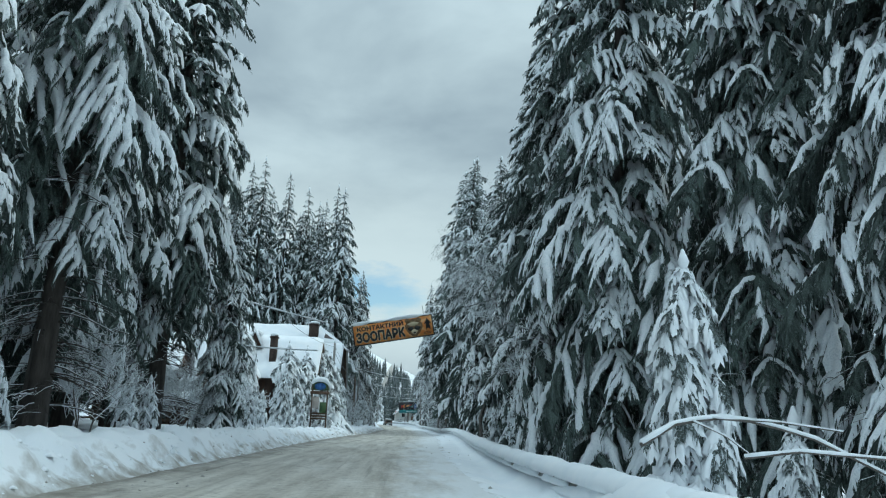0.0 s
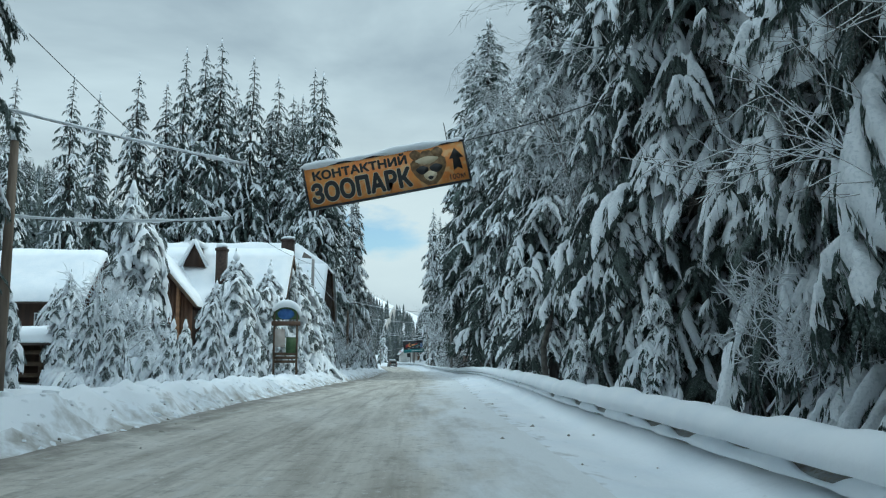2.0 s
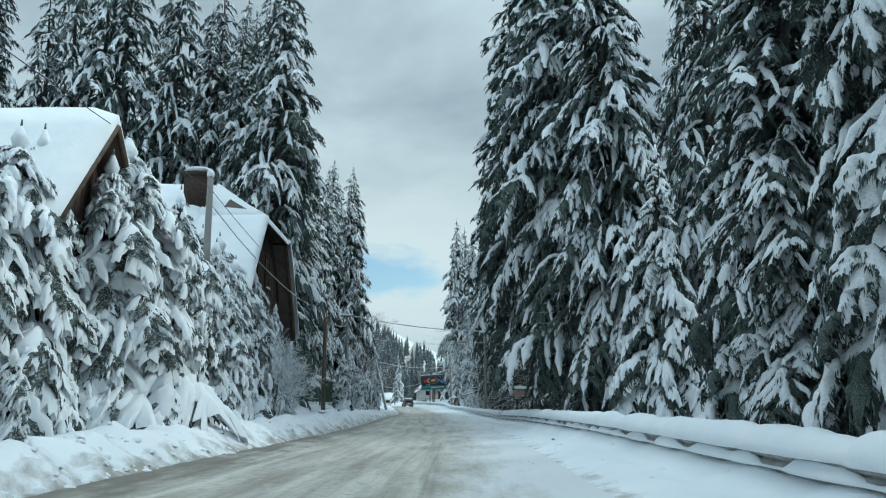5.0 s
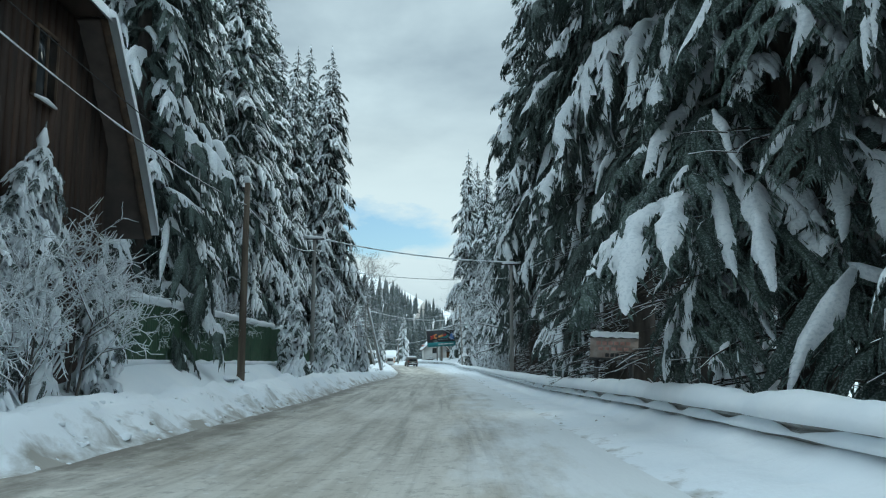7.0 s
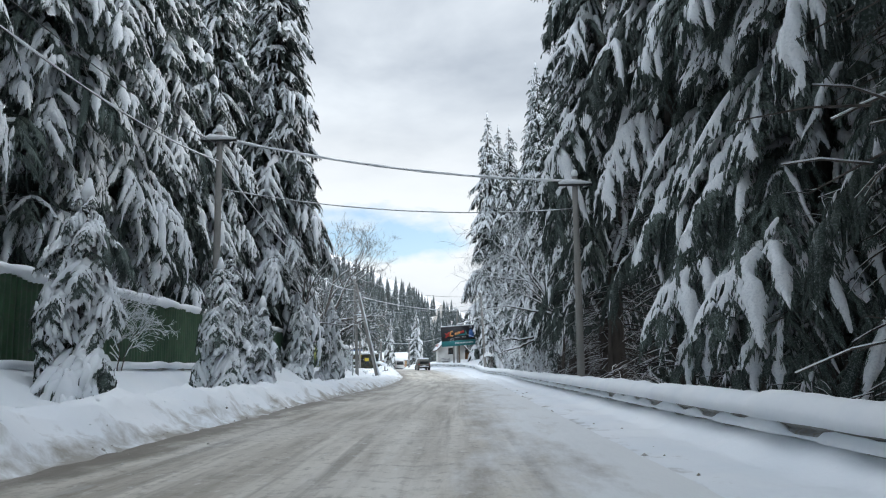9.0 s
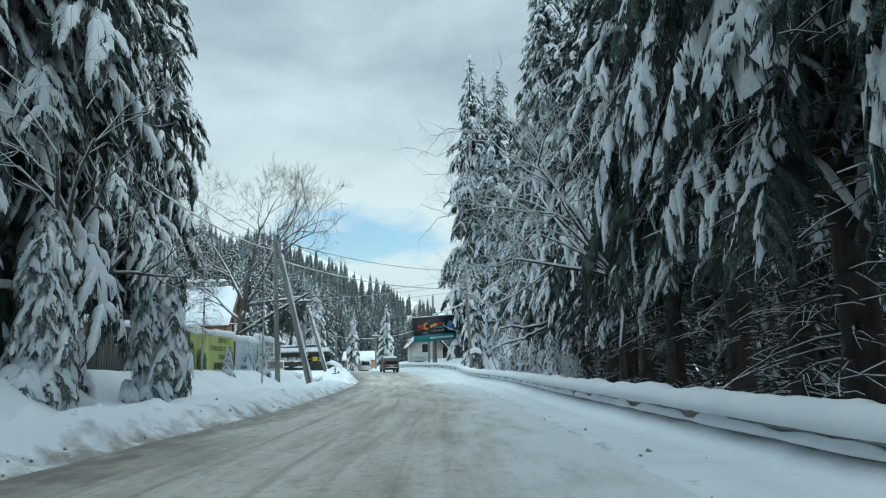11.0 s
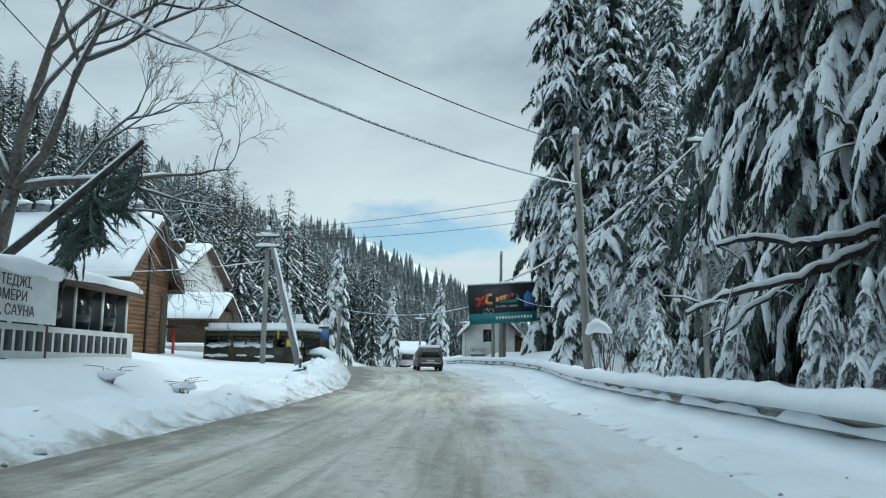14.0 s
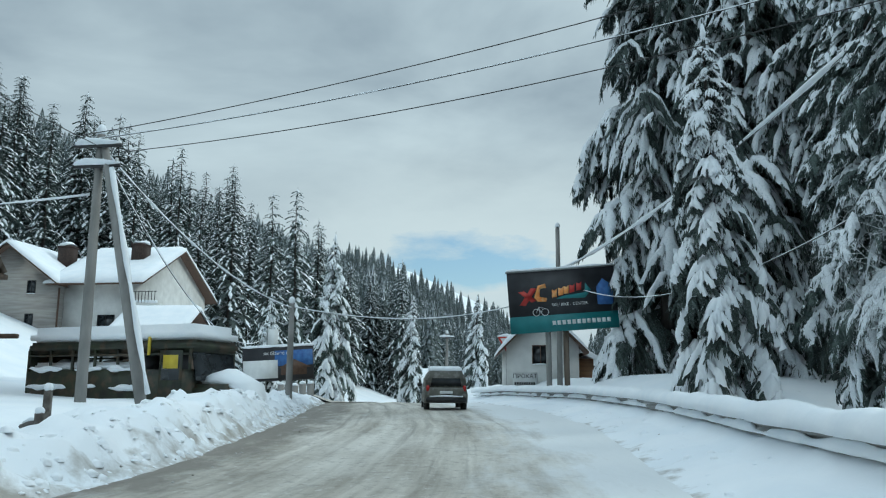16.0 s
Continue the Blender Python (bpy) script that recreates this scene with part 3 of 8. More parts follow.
    tongue(np.array([spine(s) for s in inner]), wide * 0.5, height * 0.6, finger, False)
    m = max(5, int(n * 0.5))
    for i in range(pairs):
        s = min(max(0.18 + 0.70 * (i + r.uniform(-0.4, 0.4)) / max(pairs - 1, 1), 0.08), 0.92)
        for sg in (-1, 1):
            ln = (0.26 * (1 - s) ** 0.5 + 0.11) * r.uniform(0.6, 1.35)
            d = np.array([r.uniform(0.3, 0.7), sg * r.uniform(0.5, 1.0), r.uniform(-0.35, 0.1)])
            u = np.linspace(0.1, 1.0, m)[:, None]
            c = spine(s) + d * ln * u + np.array([0, 0, -0.95 * ln]) * u * u + r.normal(size=(m, 3)) * 0.006
            tongue(c, wide * r.uniform(0.45, 0.8), height * r.uniform(0.6, 1.0), finger * r.uniform(0.8, 1.1), r.uniform() < load)
    return (np.concatenate(needles.v), np.concatenate([f for f in needles.f]), np.concatenate(snow.v) if snow.v else np.zeros((0, 3)),
            [f for f in snow.f if f.shape[1] == 3 and len(f)], [f for f in snow.f if f.shape[1] == 4 and len(f)])


def packed(b):
    n_v, n_f, s_v, s3, s4 = b
    return n_v, n_f, s_v, np.concatenate(s3) if s3 else np.zeros((0, 3), int), np.concatenate(s4) if s4 else np.zeros((0, 4), int)


BOUGH_FINE = [packed(bough(10 + i, 6, 20, 0.72, 0.0058, 0.062, 0.048, 0.040, 4)) for i in range(7)]
BOUGH_FINE_BARE = [packed(bough(20 + i, 7, 12, 0.16, 0.0058, 0.042, 0.028, 0.040, 5)) for i in range(4)]
BOUGH_MID = [packed(bough(30 + i, 4, 11, 0.70, 0.010, 0.080, 0.056, 0.046, 2)) for i in range(6)]
BOUGH_MID_BARE = [packed(bough(40 + i, 4, 9, 0.20, 0.010, 0.052, 0.034, 0.050, 3)) for i in range(4)]
BOUGH_LOADED = [packed(bough(50 + i, 6, 16, 0.95, 0.009, 0.098, 0.092, 0.066, 2, droop=0.85)) for i in range(5)]


def plain_bough(seed):
    """A bough for trees seen from far: one serrated fan and a few snow lumps."""
    r = np.random.RandomState(seed)
    needles, snow = Geo(), Geo()
    sp = lambda s: np.array([s, 0.0, 0.10 * s - 0.55 * s * s])
    for i in range(5):
        s = 0.15 + 0.19 * i
        for sg in (-1, 1):
            ln = 0.36 * (1 - 0.6 * s) * r.uniform(0.8, 1.2)
            p = sp(s)
            q = p + np.array([0.6 * ln, sg * ln * 0.8, -0.45 * ln])
            needles.add([sp(s - 0.13), q, sp(min(s + 0.10, 1.0)) + (0, 0, -0.05)], [(0, 1, 2)])
    needles.add([sp(0.8), sp(1.08), sp(0.9) + (0, 0, -0.10)], [(0, 1, 2)])
    for a, b in ((0.15, 0.5), (0.5, 0.8), (0.75, 1.05)):
        if r.uniform() < 0.7:
            w, h = r.uniform(0.05, 0.10), r.uniform(0.04, 0.07)
            c = sp((a + b) / 2)
            off = np.array([0, r.uniform(-0.08, 0.08), 0])
            snow.add([sp(a) + off, c + off + (0, w, -0.02), c + off + (0, 0, h), c + off + (0, -w, -0.02), sp(b) + off + (0, 0, -0.02)], [(0, 2, 1), (0, 3, 2), (1, 2, 4), (2, 3, 4)])
    return packed((np.concatenate(needles.v), np.concatenate(needles.f), np.concatenate(snow.v) if snow.v else np.zeros((0, 3)), snow.f, []))


BOUGH_PLAIN = [plain_bough(60 + i) for i in range(5)]


def spruce(name, label, height, radius, seed, fine_below=0.0, spacing=0.55, per=4, clear=1.5, bare=0.35, fat=1.0, droop=0.0, dead=0, needle=None, loaded=False, plain=False, heavy=0.0):
    """A spruce with tapered trunk, needle crown and snow. Boughs below fine_below are the finer ones."""
    r = np.random.RandomState(seed)
    root = thing(name, label, "tree")
    trunk = Geo()
    zs = np.linspace(0, height, 9)
    rad = 0.0100 * height * (1 - zs / height) ** 0.9 + 0.015
    rad[0] *= 1.35
    path = np.stack([0.004 * height * np.sin(zs * 0.5 + seed), 0.004 * height * np.cos(zs * 0.4), zs - (zs == 0) * 0.8], 1)
    trunk.tube(path, rad, 8)
    needles, snow = Geo(), Geo()
    z = clear
    while z < height - 0.15:
        k = (z - clear) / (height - clear)
        reach = radius * ((1 - k) ** 0.62) * (0.72 + 0.28 * min(1.0, k * 6))
        count = per if k < 0.85 else max(3, per - 1)
        for a in range(count):
            ln = max(reach * r.uniform(0.55, 1.2), 0.7 if plain else 0.22)
            light = r.uniform() < bare + 0.25 * (k < 0.15)
            lib = (BOUGH_FINE_BARE if light else BOUGH_FINE) if z < fine_below else (BOUGH_MID_BARE if light else BOUGH_MID)
            if plain:
                lib = BOUGH_PLAIN
            if heavy and z < 14 and r.uniform() < heavy:
                lib = BOUGH_LOADED
                ln *= 0.62
            if loaded:
                lib = BOUGH_MID_BARE if light else BOUGH_LOADED
            n_v, n_f, s_v, s3, s4 = lib[r.randint(len(lib))]
            yaw = 2 * math.pi * (a + r.uniform(-0.35, 0.35)) / count + z * 1.3
            pitch = radians(26 * k - 13 - droop + r.uniform(-12, 12))
            wide = ln * r.uniform(0.8, 1.1)
            m = np.array(Matrix.Rotation(yaw, 3, "Z") @ Matrix.Rotation(-pitch, 3, "Y"))
            sc = np.array([ln, wide, ln * r.uniform(0.85, 1.2)])
            at = np.array([0, 0, z + r.uniform(-0.25, 0.25) * spacing])
            needles.add((n_v * sc) @ m.T + at, n_f)
            if len(s_v):
                puff = fat * (1.0 if ln > 1.2 else 1.25)
                sv = s_v * np.array([1, puff, puff]) if puff != 1.0 else s_v
                snow.add((sv * sc) @ m.T + at, s3, s4)
        z += spacing * r.uniform(0.8, 1.2) * (0.40 + 0.62 * (1 - k))
    for i in range(dead):
        zz = r.uniform(0.8, clear + 2.5)
        yaw = r.uniform(0, 6.28)
        ln = r.uniform(0.9, 2.3)
        rise = r.uniform(-0.15, 0.20)
        p = np.array([[math.cos(yaw + 0.12 * k * k) * ln * k, math.sin(yaw + 0.12 * k * k) * ln * k, zz + ln * (rise * k - 0.30 * k * k)] for k in (0.0, 0.3, 0.6, 0.85, 1.0)])
        limbs = [(p, 0.026)]
        for k in range(4):
            q0 = p[1] + (p[4] - p[1]) * r.uniform(0.0, 0.9)
            q = np.array([math.cos(yaw), math.sin(yaw), 0]) * r.uniform(0.2, 0.6) + np.array([-math.sin(yaw), math.cos(yaw), 0]) * r.choice((-1, 1)) * r.uniform(0.2, 0.6) + (0, 0, r.uniform(-0.35, 0.05))
            limbs.append((np.array([q0, q0 + q * 0.55 + (0, 0, 0.04), q0 + q * r.uniform(0.8, 1.3)]), 0.012))
        for q, rad0 in limbs:
            n = len(q)
            trunk.tube(q, np.linspace(rad0, 0.004, n), 4, cap=False)
            if r.uniform() < 0.5:
                snow.tube(q + (0, 0, rad0 * 0.7), np.linspace(rad0, 0.008, n) * r.uniform(0.5, 1.1, n), 4, cap=False)
    top = np.array([[0, 0, height - 0.5], [0, 0, height + 0.35]])
    needles.tube(top, [0.07, 0.01], 5)
    snow.tube(np.array([[0, 0, height - 0.35], [0.01, 0, height - 0.1], [0, 0, height + 0.2]]), [0.05, 0.10 * fat, 0.03], 6)
    part("trunk", trunk, BARK, root, smooth=True)
    tagged(part("crown", needles, needle or NEEDLE, root), kind="stuff")
    tagged(part("snow_load", snow, SNOW if loaded else SNOW_BOUGH, root, "white snow lying on the boughs", smooth=True), kind="stuff")
    return root


TALL = "tall dark spruce tree with snow on drooping boughs"
NEAR = [spruce("spruce_tree", TALL, h, rr, s, fine_below=fb, spacing=0.64, per=per, clear=cl, bare=b, dead=dd, droop=dr, heavy=hv)
        for h, rr, s, fb, cl, b, dd, dr, per, hv in ((27, 4.0, 1, 16, 0.8, 0.14, 0, 5, 4, 0.07), (30, 4.4, 2, 16, 3.0, 0.28, 36, 2, 4, 0.12), (24, 4.0, 3, 16, 0.6, 0.12, 0, 6, 4, 0.12), (29, 4.2, 4, 16, 5.0, 0.44, 90, 0, 3, 0.16))]
MID = [spruce("spruce_tree", TALL, h, rr, s, spacing=1.0, per=4, clear=cl, bare=b, droop=dr)
       for h, rr, s, cl, b, dr in ((28, 4.3, 11, 1.5, 0.4, 0), (31, 4.5, 12, 2.5, 0.5, 0), (24, 3.9, 13, 1.0, 0.4, 2), (26, 3.7, 14, 2.0, 0.55, 3))]
YOUNG = [spruce("young_spruce", "young spruce tree bowed under heavy snow", h, rr, s, spacing=sp, per=4, clear=0.25, bare=0.04, fat=f, droop=14, loaded=True, needle=NEEDLE_FROST if h in (6.0, 3.0) else NEEDLE)
         for h, rr, s, sp, f in ((4.2, 1.35, 21, 0.36, 1.0), (6.5, 1.8, 22, 0.50, 1.0), (10.5, 2.4, 23, 0.62, 0.8), (3.0, 1.2, 24, 0.32, 1.25), (6.0, 2.1, 25, 0.46, 1.3))]
FAR = [spruce("distant_spruce", "snow-dusted spruce tree at the foot of the wooded slope", h, rr, s, spacing=0.95, per=5, clear=0.8, bare=0.0, plain=True) for h, rr, s in ((22, 3.9, 61), (25, 4.2, 62), (19, 3.7, 63), (23, 3.4, 64))]
used = set()


def plant(kind, i, x, y, h=None, turn=None, group="", label="", lean=0.0, z=None, wide=1.0):
    """Set a tree: the first of a kind is moved to its place, later ones are copies."""
    ob = kind[i % len(kind)]
    base = {id(NEAR): (27, 30, 24, 29), id(MID): (28, 31, 24, 26), id(YOUNG): (4.2, 6.5, 10.5, 3.0, 6.0), id(FAR): (22, 25, 19, 23)}[id(kind)][i % len(kind)]
    k = (h or base) / base
    turn = rnd.uniform(0, 360) if turn is None else turn
    z = ground_z(x, y) - 0.1 if z is None else z
    m = pose(x, y, z, lean * rnd.uniform(-1, 1), lean * rnd.uniform(-1, 1), turn)
    if ob.name not in used:
        used.add(ob.name)
        t = ob
        t.matrix_world = m
    else:
        t = copy_thing(ob, m)
    t.scale = (k * wide, k * wide, k) if kind is YOUNG else (k ** 0.6 * wide * rnd.uniform(0.92, 1.08),) * 2 + (k,)
    if group or label:
        tagged(t, label, "", group)
    return t


# right side, behind the guardrail
RIGHT = "spruces behind the guardrail"
right_height = table([(0, 28), (26, 28), (40, 24), (58, 25), (64, 20), (67, 13.5), (86, 13.5), (92, 27), (97, 33), (120, 33), (150, 30), (240, 31)])
for x, y, h in ((12.9, 21, 30), (11.5, 26, 29), (14.6, 15.5, 30)):
    plant(NEAR, 1, x, y, h, group=RIGHT)
y = 28.0
i = 0
while y < 199:
    off = rnd.uniform(2.0, 3.0) + (1.4 if 150 < y < 170 else 2.6 if y >= 170 else 0) + (0.9 if y < 60 else 0) + (1.2 if 114 < y < 137 else 0) + (0.4 if 84 < y < 96 else 0)
    if 74 < y < 90 or 38 < y < 51:
        y += 4.0
        continue
    pick = rnd.choice((0, 2, 0, 1)) if y < 64 else rnd.choice((1, 3, 2, 3)) if y < 92 else rnd.choice((1, 3, 3)) if y < 140 else 3 if y < 185 else rnd.choice((0, 2, 2, 1))
    plant(NEAR, pick, rail_x(y) + off, y, right_height(y) * rnd.uniform(0.9, 1.1), group=RIGHT, lean=1.2, wide=1.3 if 92 < y < 114 else 1.0)
    y += rnd.uniform(4.4, 6.4)
    i += 1
for x, y, h, k in ((9.0, 77.5, 15, 2), (8.4, 211.5, 15, 2), (9.6, 217.0, 19, 0), (5.4, 232.8, 38, 2), (8.4, 226.5, 34, 0), (7.2, 237, 37, 2), (11.5, 223, 27, 1), (12.5, 232, 34, 1)):
    plant(NEAR, k, x, y, h, group=RIGHT, wide=1.15)
plant(NEAR, 0, 9.0, 190.0, 29.5, group=RIGHT)
plant(NEAR, 2, 10.9, 207.5, 25, turn=40, group=RIGHT)
plant(NEAR, 0, 8.1, 46.2, 27, group=RIGHT, wide=1.15)
plant(NEAR, 2, 9.2, 39.5, 25, group=RIGHT)
plant(NEAR, 0, -12.2, 169.5, 27, group="spruces on the left of the road")
for row, (o0, o1, step) in enumerate(((7.0, 9.5, 5.4), (12, 16, 11.0))):
    y = 26.0 + row
    while y < 240:
        k = 0.9 if 28 < y < 62 and row == 0 else 0.55 if 62 <= y < 88 and row == 0 else 1.0
        if not 194 < y < 226 and not (97 < y < 108 and row == 0):
            plant(MID, rnd.randrange(4), rail_x(min(y, 205)) + rnd.uniform(o0, o1) + (2.5 if 50 < y < 88 else 0), y, rnd.uniform(24, 33) * k, group=RIGHT, lean=1.0)
        y += rnd.uniform(0.75, 1.25) * step
# left side: dense wood at the start, behind the chalet, and behind the green fence
LEFT = "spruces on the left of the road"
for x, y, h in ((-8.9, 35, 27), (-10, 29.5, 29), (-8.5, 24, 28), (-10.1, 18.5, 27), (-8.6, 13.5, 28), (-11.9, 38.5, 26), (-12.8, 45.5, 22)):
    plant(NEAR, rnd.choice((1, 3, 3)), x, y, h, group=LEFT)
for x, y, h in ((-13.1, 21.5, 28), (-13.9, 32.5, 30), (-15.7, 26.5, 29), (-15.2, 40.5, 27), (-19, 36.5, 28), (-17.4, 16.5, 30), (-21.8, 29.5, 30), (-12.3, 11.5, 28), (-21.4, 46.5, 26), (-26.2, 41.5, 28), (-24.6, 53.5, 25), (-30.8, 61.5, 27),
                (-8.9, 109, 30), (-10.0, 111, 31), (-17.0, 113, 32.5), (-22.0, 112.5, 33.2), (-20.4, 112.5, 34), (-14.4, 114, 31), (-13.0, 116, 29.5), (-24.3, 113, 33), (-26.2, 113, 29), (-28.6, 111, 29.5), (-20.5, 121, 32), (-12.5, 120, 31), (-33, 112, 27), (-38, 104, 26), (-30, 98, 25), (-44, 100, 25)):
    plant(MID, rnd.randrange(4), x, y, h, group=LEFT)
y = 112.0
while y < 166:
    plant(NEAR, rnd.choice((0, 1, 2, 1)), -11.2 - rnd.uniform(0, 1.6), y, rnd.uniform(25, 30), group=LEFT, lean=1.0)
    plant(MID, rnd.randrange(4), -14.5 - rnd.uniform(0, 2), y + 1.5, rnd.uniform(25, 31), group=LEFT)
    if int(y) % 2:
        plant(MID, rnd.randrange(4), -19 - rnd.uniform(0, 3), y + 2.5, rnd.uniform(25, 31), group=LEFT)
    y += rnd.uniform(4.4, 5.8)
plant(NEAR, 0, -8.6, 151.0, 27, group=LEFT, wide=1.1)
plant(NEAR, 2, -7.0, 38.1, 10.8, group=LEFT, wide=0.75, label="slim dark spruce tree with snow-weighted boughs beside the bank")

# small loaded spruces along the verge
SMALL = "small snow-bowed spruces on the verge"
for k, x, y, h in ((0, -6.3, 123.2, 4.4), (0, -5.9, 131.7, 3.9), (3, -6.6, 139.5, 3.3), (1, -7.3, 137.5, 4.5), (4, -7.0, 149.5, 4.2),
                   (4, -8.10, 75.2, 6.6), (1, -8.40, 77.2, 7.0), (4, -7.50, 79.0, 6.8), (4, -7.80, 81.0, 7.2), (1, -7.05, 83.0, 7.0), (4, -7.45, 85.0, 6.8), (4, -6.70, 87.0, 6.2), (4, -7.10, 89.0, 6.0), (1, -6.90, 91.0, 5.6), (4, -7.30, 93.2, 5.0), (1, -8.90, 73.6, 5.4), (4, -8.30, 86.5, 7.8), (1, -8.50, 89.5, 7.2), (4, -6.30, 86.0, 4.6), (3, -6.45, 82.0, 3.0), (3, -7.00, 78.2, 2.8), (4, -7.8, 59, 4.2), (3, -6.6, 62.3, 2.2), (4, -10.6, 59, 8.3), (4, -8.6, 69.5, 6.6), (3, -9.4, 61.5, 2.6), (3, -8.9, 57.4, 2.5), (3, -9.9, 58.2, 2.7), (3, -7.2, 60.8, 2.0), (3, -10.9, 60.3, 2.5), (3, -8.2, 64.5, 2.4), (4, -6.7, 80.0, 7.6), (4, -14.3, 59.5, 4.0),
                   (0, -6.6, 95.5, 4.0), (0, -7.3, 98.6, 4.2), (3, -6.6, 101.0, 3.0), (3, -6.0, 95.0, 2.6),
                   (4, -9.5, 51.5, 3.4), (3, -7.8, 48.5, 2.4), (3, -5.6, 71.2, 1.6), (4, -7.2, 92.2, 7.4), (4, -6.9, 95.2, 6.4), (4, -7.3, 98.0, 5.4), (3, -6.6, 70.6, 2.2), (3, -10.3, 47.5, 2.6), (4, -11.6, 54.5, 4.0), (3, -8.1, 32, 2.0), (3, -7.4, 27.5, 1.8), (3, -8.8, 22, 2.2),
                   (4, 5.6, 15.2, 4.2), (4, 9.1, 34.6, 4.9), (3, 10, 21.5, 3.4), (0, 6.5, 44.5, 3.4), (1, 7.2, 57.5, 5.2), (3, 5.9, 50.5, 2.2),
                   (2, 8.2, 85.0, 9.8), (0, 7.9, 88.0, 3.6), (4, 8.2, 101.5, 4.6), (3, 7.4, 118, 2.4), (2, 4.6, 215.6, 11.0), (1, 7.4, 207, 5.0), (0, 4.9, 221, 4.0), (4, 6.6, 203, 3.6), (4, 6.4, 184.5, 2.6), (3, 6.0, 181.5, 2.2), (4, 6.3, 178.0, 2.4), (3, 5.9, 188.5, 2.2), (4, 6.8, 174.5, 2.8), (3, 5.6, 192.0, 2.0),
                   (4, -6.1, 154.0, 4.6), (4, -8.2, 176.4, 1.9), (4, -8.0, 168.4, 1.3), (2, -17.6, 256, 13), (2, -13.0, 268, 10), (2, -9.5, 296, 12), (1, -21, 252, 6), (2, -24.5, 262, 9)):
    plant(YOUNG, k, x, y, h, group=SMALL, wide=1.45 if x < 0 and 68 < y < 95 else 1.35 if x < 0 and 120 < y < 140 else 1.1, lean=5.0 if x < 0 and 55 < y < 100 else 2.0)

# the far wooded slope: one object, each tree a jagged stack of skirts


def far_wood():
    dark, white = Geo(), Geo()
    r = np.random.RandomState(5)
    shapes = []
    for q in range(6):
        dv, df, sv, sf = [], [], [], []
        tiers = 12
        for t in range(tiers):
            k = t / tiers
            z0, z1 = 0.08 + 0.88 * k, 0.08 + 0.88 * k + 0.13
            rad = 0.185 * (1 - k) ** 0.85 + 0.012
            sp = 6
            b = len(dv)
            dv.append((0, 0, z1))
            for s in range(sp * 2):
                a = math.pi * s / sp + t * 0.7 + r.uniform(-0.12, 0.12)
                q2 = rad * (r.uniform(0.85, 1.2) if s % 2 == 0 else 0.45)
                dv.append((q2 * math.cos(a), q2 * math.sin(a), z0 - (0.035 if s % 2 == 0 else -0.015)))
            df += [(b, b + 1 + s, b + 1 + (s + 1) % (sp * 2)) for s in range(sp * 2)]
            for s in range(0, sp * 2, 2):
                if r.uniform() < 0.55:
                    x, yy, zz = dv[b + 1 + s]
                    c = len(sv)
                    w = 0.017 * (1 - 0.5 * k)
                    nx, ny = -yy / (rad + 1e-6) * w, x / (rad + 1e-6) * w
                    mx, my, mz = x * 0.6, yy * 0.6, zz + 0.035 * (1 - 0.4 * k)
                    sv += [(x * 0.3, yy * 0.3, z1 - 0.045), (mx + nx, my + ny, mz + 0.004), (x * 0.98, yy * 0.98, zz + 0.010), (mx - nx, my - ny, mz + 0.004), (mx, my, mz + 0.016)]
                    sf += [(c, c + 4, c + 1), (c + 1, c + 4, c + 2), (c + 2, c + 4, c + 3), (c + 3, c + 4, c)]
        shapes.append((np.array(dv), np.array(df), np.array(sv), np.array(sf)))
    spots = []
    for n_, (y0, y1, x0, x1) in ((520, (238, 420, -150, -6)), (950, (330, 640, -190, 40)), (760, (560, 1000, -180, 120)), (150, (245, 420, 14, 60)), (90, (150, 250, -90, -26)), (120, (420, 700, 20, 110))):
        for _ in range(n_):
            x, yy = r.uniform(x0, x1), r.uniform(y0, y1)
            if x < 0 and yy < 420 and x > -34 + (yy - 200) * 0.095 - 3:
                continue
            if -57 < x < -24 and 236 < yy < 281:
                continue
            if x > -30 and yy < 222:
                continue
            if abs(x + 15) < 20 and yy < 330:
                continue
            if yy < 620 and -26 < x < 8 and yy < 420:
                continue
            spots.append((x, yy))
    near, rest = [], []
    for q in spots:
        (near if q[1] - 0.25 * q[0] < 352 and len(near) < 230 else rest).append(q)
    for x, yy in near:
        plant(FAR, r.randint(4), x, yy, r.uniform(18, 28), group="spruces at the foot of the slope")
    spots = rest
    for x, yy in spots:
        h = r.uniform(15, 25)
        dv, df, sv, sf = shapes[r.randint(6)]
        a = r.uniform(0, 6.28)
        m = np.array([[math.cos(a), -math.sin(a), 0], [math.sin(a), math.cos(a), 0], [0, 0, 1]]) * h
        at = np.array([x, yy, ground_z(x, yy) - 0.5])
        dark.add(dv @ m.T + at, df)
        white.add(sv @ m.T + at, sf)
    root = thing("distant_spruce_wood", "dense snow-dusted spruce wood covering the valley slope", "forest", kind="stuff")
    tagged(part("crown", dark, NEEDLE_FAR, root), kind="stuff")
    tagged(part("snow_load", white, SNOW, root), kind="stuff")


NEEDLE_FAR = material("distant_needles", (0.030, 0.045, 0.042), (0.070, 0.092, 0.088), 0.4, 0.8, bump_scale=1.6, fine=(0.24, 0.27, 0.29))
far_wood()

# ---- bare trees ----


